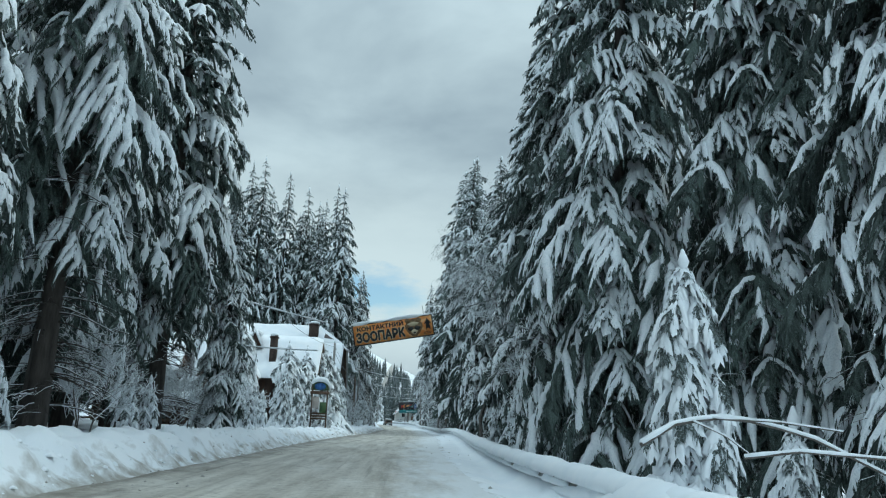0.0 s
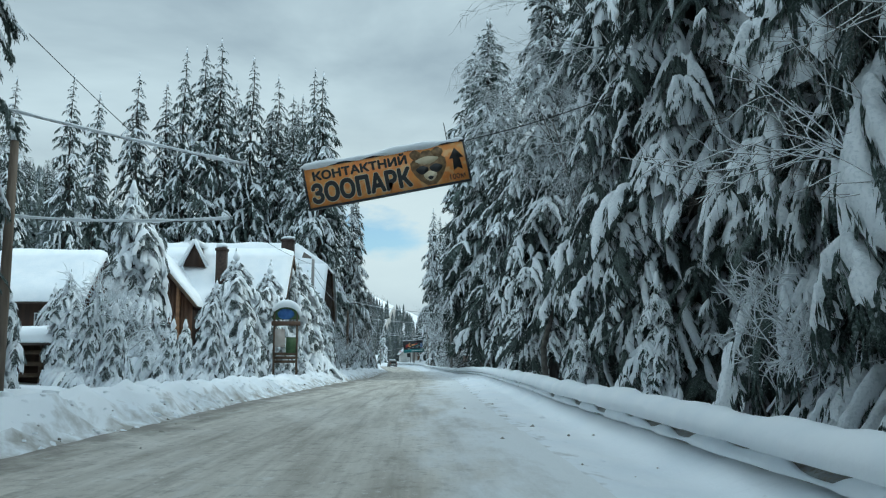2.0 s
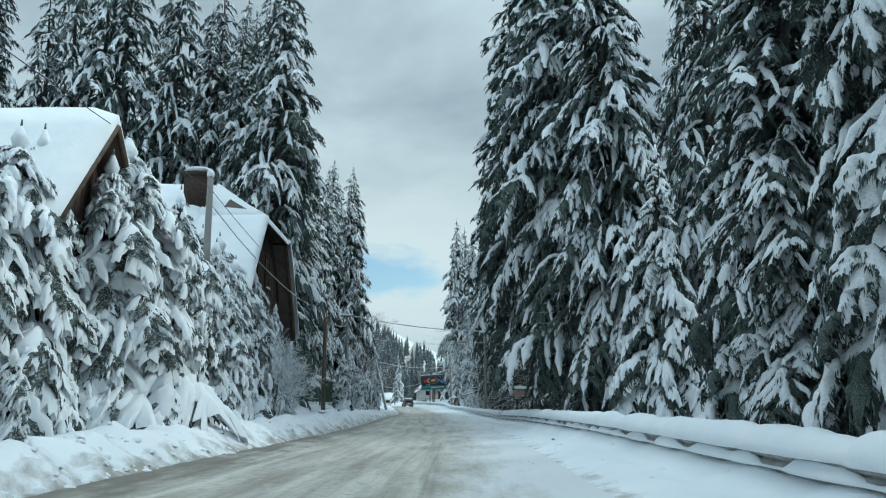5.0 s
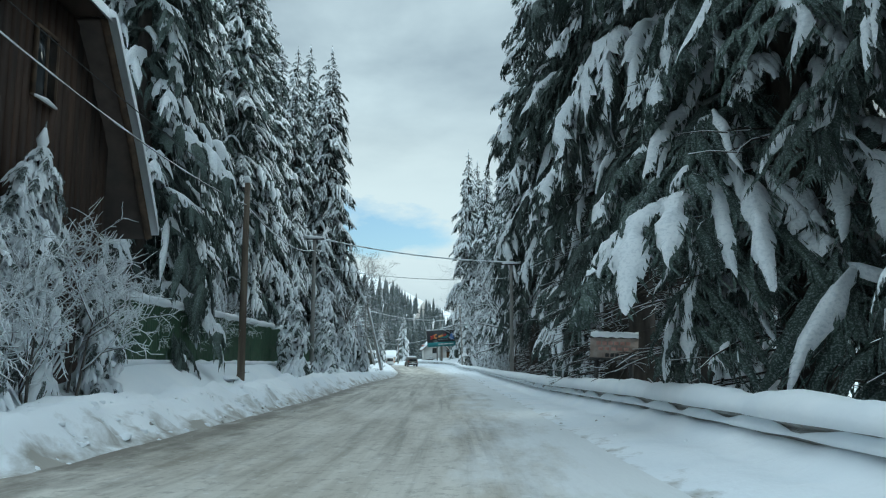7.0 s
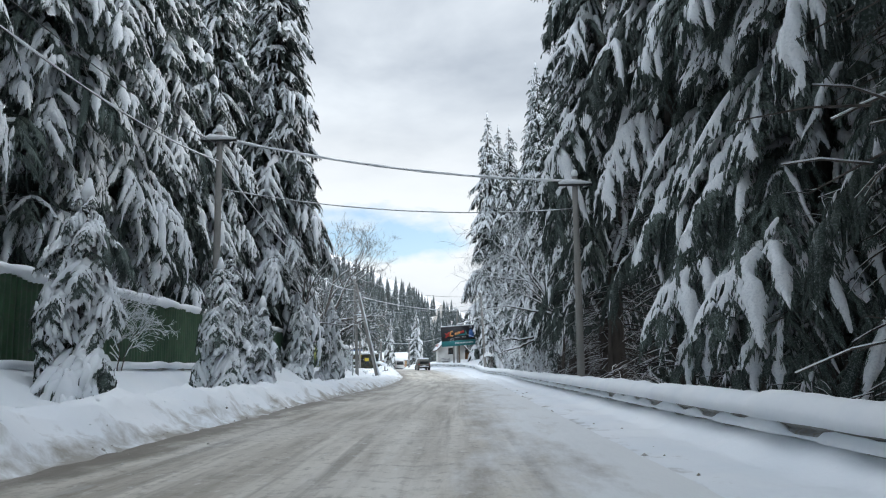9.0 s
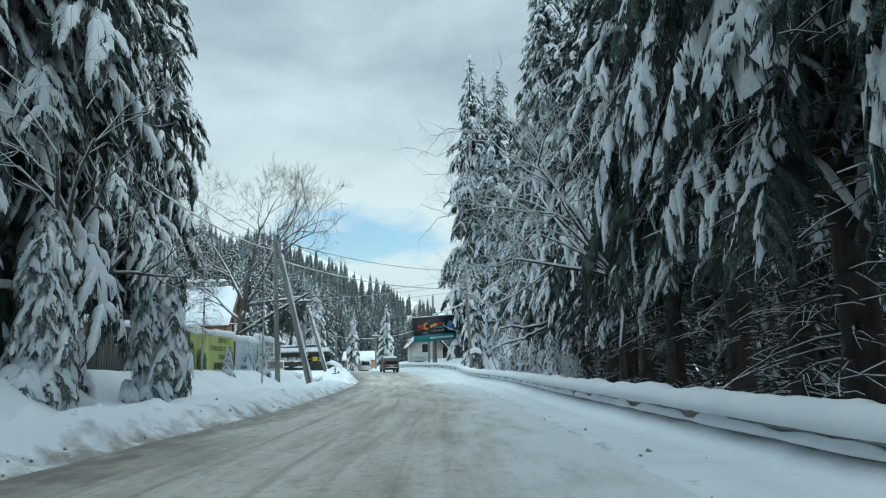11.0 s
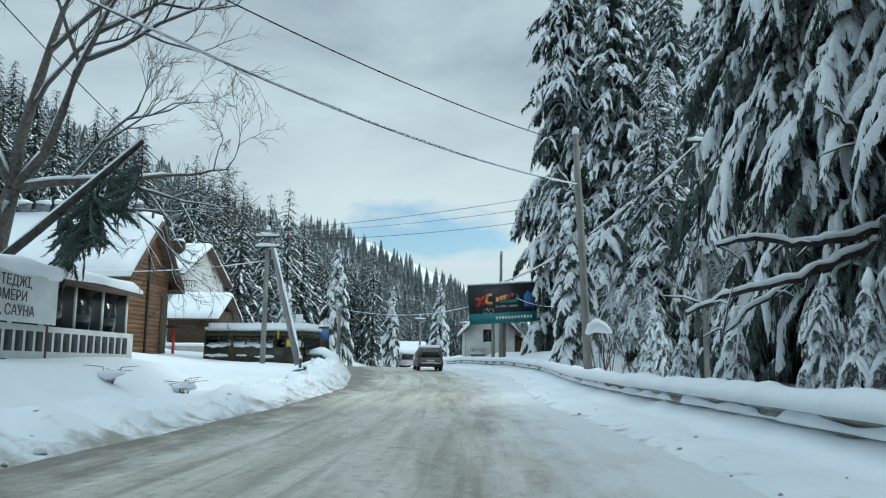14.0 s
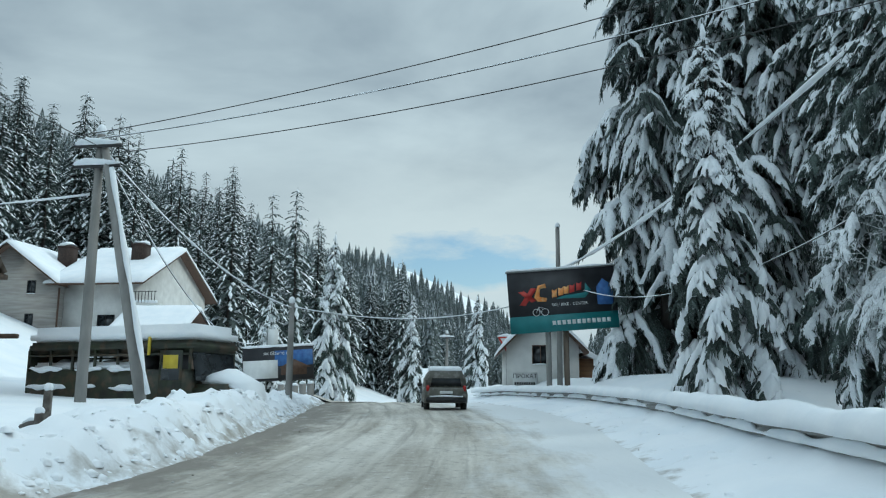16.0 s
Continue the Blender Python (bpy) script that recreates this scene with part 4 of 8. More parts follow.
def bare_tree(name, label, height, seed, spread=0.55, levels=4, lean=(0, 0), stems=1, splits=4, snow_k=1.0, droop=0.0, thick=0.016, frost=False, turn=0.0, fine=0.004, mains=(), bark=None, wave=0.13):
    """A leafless tree: tapering limbs that fork, with snow lying along their upper sides."""
    r = np.random.RandomState(seed)
    root = thing(name, label, "tree")
    wood, twig, snow = Geo(), Geo(), Geo()

    def limb(p, d, ln, rad, level):
        k = 5 if level < 2 else 4
        pts, q, dd = [p], p.copy(), d / np.linalg.norm(d)
        for _ in range(k - 1):
            dd = dd + r.normal(size=3) * wave + np.array([0, 0, (0.10 if level < 2 else -droop) * 0.5])
            dd /= np.linalg.norm(dd)
            q = q + dd * ln / (k - 1)
            pts.append(q.copy())
        pts = np.array(pts)
        tip = rad * (0.45 if level < levels else 0.25)
        radii = np.linspace(rad, tip, k)
        (wood if level < 3 else twig).tube(pts, radii, 6 if level < 2 else 3, cap=level < 2)
        flat = abs(pts[-1][2] - pts[0][2]) / (np.linalg.norm(pts[-1] - pts[0]) + 1e-6)
        if flat < 0.93 and 1 <= level < 5 and snow_k > 0:
            w = (np.minimum(radii * 1.0 + 0.004, 0.12)) * snow_k
            snow.tube(pts + np.stack([0 * w, 0 * w, radii * 0.5 + w * 0.55], 1), w * r.uniform(0.8, 1.1, k), 5 if level < 2 else 3, cap=level < 2, flat=0.8)
        if level >= levels:
            return
        count = splits + (1 if level == 0 else 0)
        for c in range(count):
            s = r.uniform(0.35, 1.0) if c else 1.0
            i = min(int(s * (k - 1)), k - 2)
            at = pts[i] + (pts[i + 1] - pts[i]) * (s * (k - 1) - i)
            a = r.uniform(0, 6.283)
            axis = np.cross(dd, (math.cos(a), math.sin(a), 0.3))
            axis /= np.linalg.norm(axis) + 1e-9
            nd = dd * (1 - spread * 0.5) + axis * spread * r.uniform(0.7, 1.3)
            limb(at, nd, ln * r.uniform(0.48, 0.72), max(rad * (1 - 0.5 * s) * r.uniform(0.6, 0.8), fine), level + 1)

    for p, d, ln, rad in mains:
        limb(np.array(p, float), np.array(d, float), ln, rad, 1)
    if mains:
        girth = 1.6 * max(m[3] for m in mains)
        wood.tube([(0, 0, -0.4), (0.1, -0.1, 2.2), mains[0][0]], [girth * 1.15, girth * 0.95, girth * 0.75], 9)
        snow.tube([(-0.1, -0.2, 1.0), (0.05, -0.3, 2.4), np.array(mains[0][0]) + (-0.05, -0.14, -0.4)], [girth * 0.3, girth * 0.5, girth * 0.3], 6)
    for s in range(0 if mains else stems):
        a = 6.283 * s / stems + seed
        d = np.array([lean[0] + (0.22 * math.cos(a) if stems > 1 else 0), lean[1] + (0.22 * math.sin(a) if stems > 1 else 0), 1.0])
        limb(np.array([0.15 * math.cos(a) * (stems > 1), 0.15 * math.sin(a) * (stems > 1), -0.3]), d, height * 0.45, thick * height, 0)
    part("trunk", wood, bark or BARK_GREY, root, smooth=True)
    tagged(part("branchwork", twig, FROST_TWIG if frost else bark or BARK_GREY, root), kind="stuff")
    if snow.n:
        tagged(part("snow_load", snow, SNOW, root, "white snow lying on the limbs", smooth=True), kind="stuff")
    return root


FROST_TWIG = material("frosted_twigs", (0.30, 0.31, 0.32), (0.68, 0.71, 0.73), 5, 0.8, bump_scale=20)


def put(ob, x, y, z=None, turn=0.0, k=1.0, tilt=(0, 0)):
    ob.matrix_world = pose(x, y, (ground_z(x, y) - 0.1) if z is None else z, tilt[0], tilt[1], turn)
    ob.scale = (k, k, k)
    return ob


BIRCH = "leafless roadside tree thick with frost and snow"
put(bare_tree("bare_tree", BIRCH, 17, 1, 0.5, 6, frost=True, thick=0.008, droop=0.12, fine=0.006), 7.4, 48.5)
b2 = put(bare_tree("bare_tree", BIRCH, 14, 2, 0.55, 6, frost=True, thick=0.008, droop=0.15, fine=0.006), 5.75, 57.0, turn=30, k=1.2)
put(copy_thing(b2, pose(0, 0, 0)), 7.0, 52.0, turn=100, k=0.9)
put(copy_thing(b2, pose(0, 0, 0)), 8.2, 196.5, turn=60, k=0.55)
put(copy_thing(b2, pose(0, 0, 0)), 6.0, 204.5, turn=200, k=0.4)
put(bare_tree("bare_tree", "leaning bare tree with heavy snow on its limbs", 10, 3, 0.6, 5, lean=(-0.16, 0.0), snow_k=1.2, thick=0.010), 8.2, 33.0)
CROTCH = (0.0, 0.0, 4.0)
put(bare_tree("bare_tree", "large bare tree with snowy limbs reaching over the road", 13.5, 4, 0.6, 5, snow_k=1.5, droop=0.0, splits=4, wave=0.17, fine=0.006,
              bark=BARK, frost=True,
              mains=((CROTCH, (-0.93, 0.05, 0.46), 4.6, 0.085), (CROTCH, (-0.82, 0.05, 0.58), 5.2, 0.08), (CROTCH, (-0.70, 0.12, 0.72), 5.8, 0.08), (CROTCH, (-0.55, -0.15, 0.85), 6.3, 0.085),
                     (CROTCH, (-0.28, 0.1, 1.0), 6.0, 0.08), (CROTCH, (-0.85, 0.32, 0.62), 4.0, 0.055), (CROTCH, (-0.8, -0.2, 0.72), 4.6, 0.06))), 7.9, 163.0, z=1.0, k=0.84)
FORK = (0.75, -0.6, 4.0)
put(bare_tree("bare_tree", "tall bare willow with snow along its forked limbs", 16.5, 6, 0.46, 6, splits=4, snow_k=1.0, fine=0.008,
              mains=((FORK, (0.62, 0.05, 0.72), 5.6, 0.20), (FORK, (0.10, 0.1, 1.0), 6.2, 0.20), (FORK, (-0.28, -0.1, 1.0), 5.4, 0.15), (FORK, (0.95, 0.15, 0.40), 4.6, 0.15), ((0.4, -0.3, 2.8), (-0.8, 0.1, 0.75), 3.6, 0.12))), -13.1, 190.8, z=2.2, k=0.87)
put(bare_tree("bare_tree", "small bare tree with snow on its limbs", 9, 7, 0.55, 4, lean=(0.15, 0), snow_k=1.2), -8.2, 151.0)
shrub = put(bare_tree("bare_shrub", "leafless frosted shrub on the snowy verge", 4.2, 8, 0.6, 4, stems=3, frost=True, snow_k=1.6, thick=0.008), -6.4, 97.0)
for x, y, t, k in ((-6.2, 93.8, 40, 1.0), (-6.9, 100.2, 130, 1.1), (-7.9, 103.5, 10, 0.9), (-7.2, 127.5, 200, 0.6), (-7.6, 140.5, 80, 0.8), (-9.7, 42.5, 20, 0.9), (-8.3, 36.5, 70, 0.8), (-9.5, 52, 150, 1.1), (-8.3, 26.5, 160, 0.9), (-8.9, 17.5, 10, 1.0),
                   (6.5, 37.5, 50, 0.9), (-8.1, 107.5, 15, 0.75), (-8.0, 110.6, 95, 0.8), (-8.2, 113.8, 160, 0.75), (-8.1, 117.2, 220, 0.8), (7.0, 64, 20, 0.8), (7.7, 176, 60, 0.6), (-8.8, 177.5, 30, 0.5)):
    put(copy_thing(shrub, pose(0, 0, 0)), x, y, turn=t, k=k)


def fallen_branch():
    root = thing("fallen_branch", "snow-covered branch bent down over the guardrail", "branch", pose(1.05, 1.7, 0, 0, 0, 1.8))
    wood, snow = Geo(), Geo()
    for pts, rad in ((((3.25, 10.6, 1.05), (3.8, 10.8, 1.35), (4.6, 11.0, 1.45), (5.4, 10.6, 1.25), (6.2, 10.2, 0.8)), 0.030),
                     (((4.3, 10.9, 1.42), (4.9, 10.4, 1.40), (5.5, 9.9, 1.30)), 0.015), (((4.4, 10.2, 0.95), (5.0, 10.0, 1.05), (6.0, 9.6, 1.0), (6.9, 9.4, 0.7)), 0.022),
                     (((4.0, 10.85, 1.38), (4.3, 10.5, 1.2), (4.5, 10.3, 1.0)), 0.011)):
        p = np.array(pts)
        t = np.linspace(0, len(p) - 1, 10)
        p = np.stack([np.interp(t, range(len(p)), p[:, i]) for i in range(3)], 1)
        wood.tube(p, np.linspace(rad, rad * 0.4, 10), 6)
        snow.tube(p + (0, 0, rad * 1.1), np.linspace(rad * 1.3, rad * 0.6, 10) * (1 + 0.25 * np.sin(np.arange(10) * 2.1)), 6)
    part("limb", wood, BARK_GREY, root, smooth=True)
    part("snow_load", snow, SNOW, root, smooth=True)


fallen_branch()

# ---- guardrail ----


def guardrail():
    root = thing("guardrail", "galvanised steel road guardrail capped with thick snow", "guardrail")
    prof = [(0.0, 0.0), (0.0, 0.03), (0.075, 0.075), (0.075, 0.12), (0.0, 0.155), (0.075, 0.19), (0.075, 0.235), (0.0, 0.28), (0.0, 0.31)]
    step = 4.0

    def beam_geo():
        g, k = Geo(), len(prof)
        v = [(-o - t, s, h) for s in (0.0, step + 0.06) for t in (0.0, -0.012) for o, h in prof]
        q = [(i, i + 1, 2 * k + i + 1, 2 * k + i) for i in range(k - 1)] + [(k + i + 1, k + i, 3 * k + i, 3 * k + i + 1) for i in range(k - 1)]
        return g.add(v, q)

    beam = beam_geo().mesh("beam", RAIL)
    post = Geo().box(0.02, -0.06, -0.9, 0.14, 0.06, 0.30, 0.008).mesh("post", RAIL)
    block = Geo().box(-0.01, -0.05, 0.02, 0.06, 0.05, 0.29, 0.006).mesh("spacer_block", RAIL)
    y, cap, crust = -14.0, [], []
    while y < 246:
        x0, x1 = rail_x(y), rail_x(y + step)
        ln = math.hypot(x1 - x0, step)
        z0, z1 = road_z(y) + right_lift(y) + 0.45, road_z(y + step) + right_lift(y + step) + 0.45
        m = pose(x0, y, z0, math.degrees(math.atan2(z1 - z0, ln)), 0, math.degrees(math.atan2(x0 - x1, step)))
        b = part("beam", beam, RAIL, root)
        b.matrix_world = m @ Matrix.Diagonal((1, ln / step, 1, 1))
        p = part("post", post, RAIL, root)
        p.matrix_world = m
        s = part("spacer_block", block, RAIL, p)
        y += step
    ys = np.arange(-14, 248, 0.22)
    for layer, (w, h, zz, off, seed) in enumerate(((0.29, 0.31, 0.735, 0.0, 0.0), (0.105, 0.15, 0.545, -0.07, 40.0))):
        v, n = [], 9
        for yy in ys:
            k = 1 + 0.28 * noise.noise((yy * 0.55, seed, 0)) + 0.16 * noise.noise((yy * 2.2, seed, 3))
            gone = 1.0 if layer == 0 else max(0.25, min(1.0, 0.85 + 1.8 * noise.noise((yy * 0.8, seed, 9))))
            cxx, cz = rail_x(yy) + off + 0.03 * noise.noise((yy * 0.9, seed, 6)), road_z(yy) + right_lift(yy) + zz
            for a in np.linspace(0, math.pi, n):
                v.append((cxx + w * k * gone * math.cos(a), yy, cz - 0.035 + h * k * gone * (math.sin(a) ** 0.75)))
        i, j = np.meshgrid(np.arange(len(ys) - 1), np.arange(n), indexing="ij")
        q = np.stack([i * n + j, i * n + (j + 1) % n, (i + 1) * n + (j + 1) % n, (i + 1) * n + j], -1).reshape(-1, 4)
        part("snow_cap" if layer == 0 else "snow_crust", Geo().add(v, q), SNOW, root, "thick rounded snow on the rail", smooth=True)

    ys = np.arange(-14, 21, 0.2)
    v, n = [], 9
    for yy in ys:
        k = (1 + 0.35 * noise.noise((yy * 0.5, 70.0, 0)) + 0.22 * noise.noise((yy * 1.9, 71.0, 3))) * min(1.0, (21.2 - yy) / 9)
        for a in np.linspace(0, math.pi, n):
            v.append((rail_x(yy) - 0.10 + 0.40 * k * math.cos(a), yy, road_z(yy) - 0.05 + 0.62 * k * (math.sin(a) ** 0.8)))
    i, j = np.meshgrid(np.arange(len(ys) - 1), np.arange(n), indexing="ij")
    q = np.stack([i * n + j, i * n + (j + 1) % n, (i + 1) * n + (j + 1) % n, (i + 1) * n + j], -1).reshape(-1, 4)
    part("packed_snow", Geo().add(v, q), SNOW, root, "ploughed snow heaped over the rail", smooth=True)


guardrail()

# ---- poles and wires ----


def snow_hat(w, h, seed=1, sides=10):
    g = Geo()
    rr = np.random.RandomState(seed)
    rings = [(0.85, -0.02), (1.06, 0.25 * h), (0.95, 0.6 * h), (0.6, 0.92 * h), (0.12, h)]
    g.tube([(0.02 * rr.normal() * w, 0.02 * rr.normal() * w, z) for _, z in rings], [w * k for k, _ in rings], sides)
    return g


def pole(x, y, z0, z1, label, mat, foot=None, arms=1, top=None, hat=True):
    """A power pole; foot: base of a leaning brace; arms: crossarms with insulators."""
    root = thing("power_pole", label, "pole", group="power line poles")
    tx, ty = top or (x, y)
    part("shaft", Geo().tube([(x, y, z0 - 0.6), ((x + tx) / 2, (y + ty) / 2, (z0 + z1) / 2), (tx, ty, z1)], [0.15, 0.13, 0.105], 8), mat, root, smooth=False)
    if foot:
        part("brace", Geo().tube([(foot[0], foot[1], foot[2] - 0.5), (tx + 0.12, ty, z1 - 0.35)], [0.15, 0.11], 8), mat, root)
        f = np.array(foot)
        t = np.array((tx + 0.12, ty, z1 - 0.35))
        part("snow_load", Geo().tube([f + (t - f) * k + (0.10, -0.04, 0.06) for k in np.linspace(0.05, 0.9, 12)], [0.03 + 0.05 * abs(math.sin(k * 2.3 + x)) for k in range(12)], 6), SNOW, root, "snow stuck along the brace", smooth=True)
    for a in range(arms):
        zz = z1 - 0.35 - 0.55 * a
        arm = part("crossarm", Geo().box(tx - 0.65, ty - 0.16, zz - 0.05, tx + 0.65, ty - 0.08, zz + 0.04, 0.006), DARK_METAL, root)
        for dx in (-0.55, -0.2, 0.2, 0.55):
            part("insulator", Geo().tube([(tx + dx, ty - 0.12, zz + 0.04), (tx + dx, ty - 0.12, zz + 0.09), (tx + dx, ty - 0.12, zz + 0.2)], [0.02, 0.05, 0.04], 8), PAPER, arm, smooth=True)
        part("snow_load", Geo().tube([(tx - 0.62, ty - 0.12, zz + 0.06), (tx - 0.3, ty - 0.12, zz + 0.12), (tx + 0.1, ty - 0.12, zz + 0.1), (tx + 0.62, ty - 0.12, zz + 0.06)], [0.06, 0.12, 0.10, 0.05], 7), SNOW, arm, smooth=True)
    if hat:
        h = snow_hat(0.125, 0.26, int(y))
        part("snow_cap", h.moved(pose(tx, ty, z1)), SNOW, root, smooth=True)
    return root


GREY_POLE = "grey concrete power pole with a snow cap"
pole(-6.8, 85.9, 0.9, 8.9, GREY_POLE, CONCRETE, arms=0)
pole(-6.4, 113.5, 0.85, 8.2, "weathered wooden power pole beside the green fence", POLE_WOOD, arms=0)
pole(-7.35, 136.0, 0.8, 9.7, GREY_POLE + " beside the wood", CONCRETE, arms=1)
pole(5.66, 138.0, -0.3, 8.3, GREY_POLE + " behind the guardrail", CONCRETE, arms=1)
pole(-7.77, 178.5, 0.3, 8.8, "grey concrete power pole with a leaning brace", CONCRETE, foot=(-5.95, 179.0, 0.05), top=(-8.05, 178.5), arms=0)
pole(-11.75, 211.8, 0.9, 8.05, "braced concrete power pole with heavily snowed crossarms", CONCRETE, foot=(-9.47, 210.8, 0.9), arms=2)
pole(3.65, 197.7, 0.1, 9.2, "tall concrete power pole behind the guardrail", CONCRETE, top=(3.2, 197.7), arms=0)
pole(0.3, 234.6, 0.9, 9.9, "concrete power pole beside the large billboard", CONCRETE, arms=0)
pole(-10.3, 224.0, 0.8, 4.9, "short concrete lamp post in the snow bank", CONCRETE, arms=0)
pole(-8.9, 262.0, 0.5, 6.5, "slim far power pole beside the road", CONCRETE, arms=1)
pole(-9.6, 45.9, 0.5, 6.9, "wooden post holding the sign cable", POLE_WOOD, arms=0)
pole(9.4, 206.0, -1.2, 11.5, GREY_POLE + " among the trees", CONCRETE, arms=1)


def wire(a, b, sag, rad=0.012, snow=0.0, label="overhead power wire sagging between the poles", n=26):
    t = np.linspace(0, 1, n)
    p = np.array(a)[None] * (1 - t)[:, None] + np.array(b)[None] * t[:, None]
    p[:, 2] -= sag * 4 * t * (1 - t)
    ob = thing("overhead_wire", label, "wire", group="overhead wires")
    part("cable", Geo().tube(p, rad, 5), WIRE, ob, smooth=True)
    if snow:
        w = snow * (1 + 0.25 * np.sin(t * 37 + a[0]) + 0.2 * np.sin(t * 91))
        part("snow_load", Geo().tube(p + (0, 0, snow * 0.7), w, 6), SNOW, ob, smooth=True)


SNOWY = "overhead cable thick with clinging snow"
wire((-6.8, 85.9, 8.5), (-6.4, 113.5, 7.8), 0.5)
wire((-6.8, 85.9, 8), (-6.4, 113.5, 7.3), 0.7, snow=0.02, label=SNOWY)
wire((-9.0, 45, 9.4), (-6.8, 85.9, 8.5), 0.9)
wire((-6.4, 113.5, 7.8), (-7.35, 136, 9.2), 0.5)
wire((-6.4, 113.5, 7.3), (-7.35, 136, 8.6), 0.6, snow=0.025, label=SNOWY)
wire((-7.35, 136, 9.45), (5.66, 138, 8.1), 0.35, snow=0.045, label=SNOWY)
wire((-7.35, 136, 7.6), (5.66, 138, 7.05), 0.45, snow=0.02, label=SNOWY)
wire((-7.35, 136, 9.2), (-8.05, 178.5, 8.4), 1.2)
wire((-7.35, 136, 8.6), (-8.05, 178.5, 7.9), 1.3, snow=0.03, label=SNOWY)
wire((-8.05, 178.5, 8.5), (3.25, 197.7, 8.8), 0.5, rad=0.016)
wire((-8.05, 178.5, 7.4), (3.3, 197.7, 7.4), 0.6, rad=0.014, snow=0.03, label=SNOWY)
wire((-8.05, 178.5, 8.3), (-11.75, 211.8, 7.7), 0.9)
wire((-12.25, 211.7, 8.0), (9.4, 206, 10.1), 0.4)
wire((-11.75, 211.7, 7.9), (9.4, 206, 9.5), 0.45, snow=0.014, label=SNOWY)
wire((-11.25, 211.7, 7.5), (9.4, 206, 8.9), 0.5)
wire((9.4, 206, 11.2), (0.3, 234.6, 7.6), 0.9, rad=0.02, snow=0.075, label=SNOWY)
wire((9.4, 206, 7.4), (0.3, 234.6, 7.2), 2.4, rad=0.018, snow=0.02, label=SNOWY)
wire((-11.45, 211.8, 7.4), (-10.3, 224, 4.7), 0.6, snow=0.03, label=SNOWY)
wire((-11.45, 211.8, 7.2), (-18.5, 243, 4.6), 1.6, snow=0.025, label=SNOWY)
wire((-11.95, 211.8, 6.4), (-30, 205, 6.5), 1.0, snow=0.03, label=SNOWY)
wire((-10.3, 224, 4.75), (0.3, 234.6, 6.6), 0.9, snow=0.03, label=SNOWY)
wire((-14.0, 46.2, 8.9), (-3.7, 45.9, 6.28), 0.12, rad=0.014, snow=0.045, label=SNOWY)
wire((-16.0, 50.0, 6.3), (-3.87, 45.0, 4.7), 0.35, rad=0.014, snow=0.045, label=SNOWY)
wire((-3.7, 45.9, 6.28), (-2.1, 45.82, 6.15), 0.02, rad=0.01, label="steel cable tied to the orange sign")
wire((2.0, 45.82, 6.95), (8.4, 45.8, 9.3), 0.2, rad=0.014, label="steel cable carrying the orange sign over the road")

# ---- orange sign over the road ----


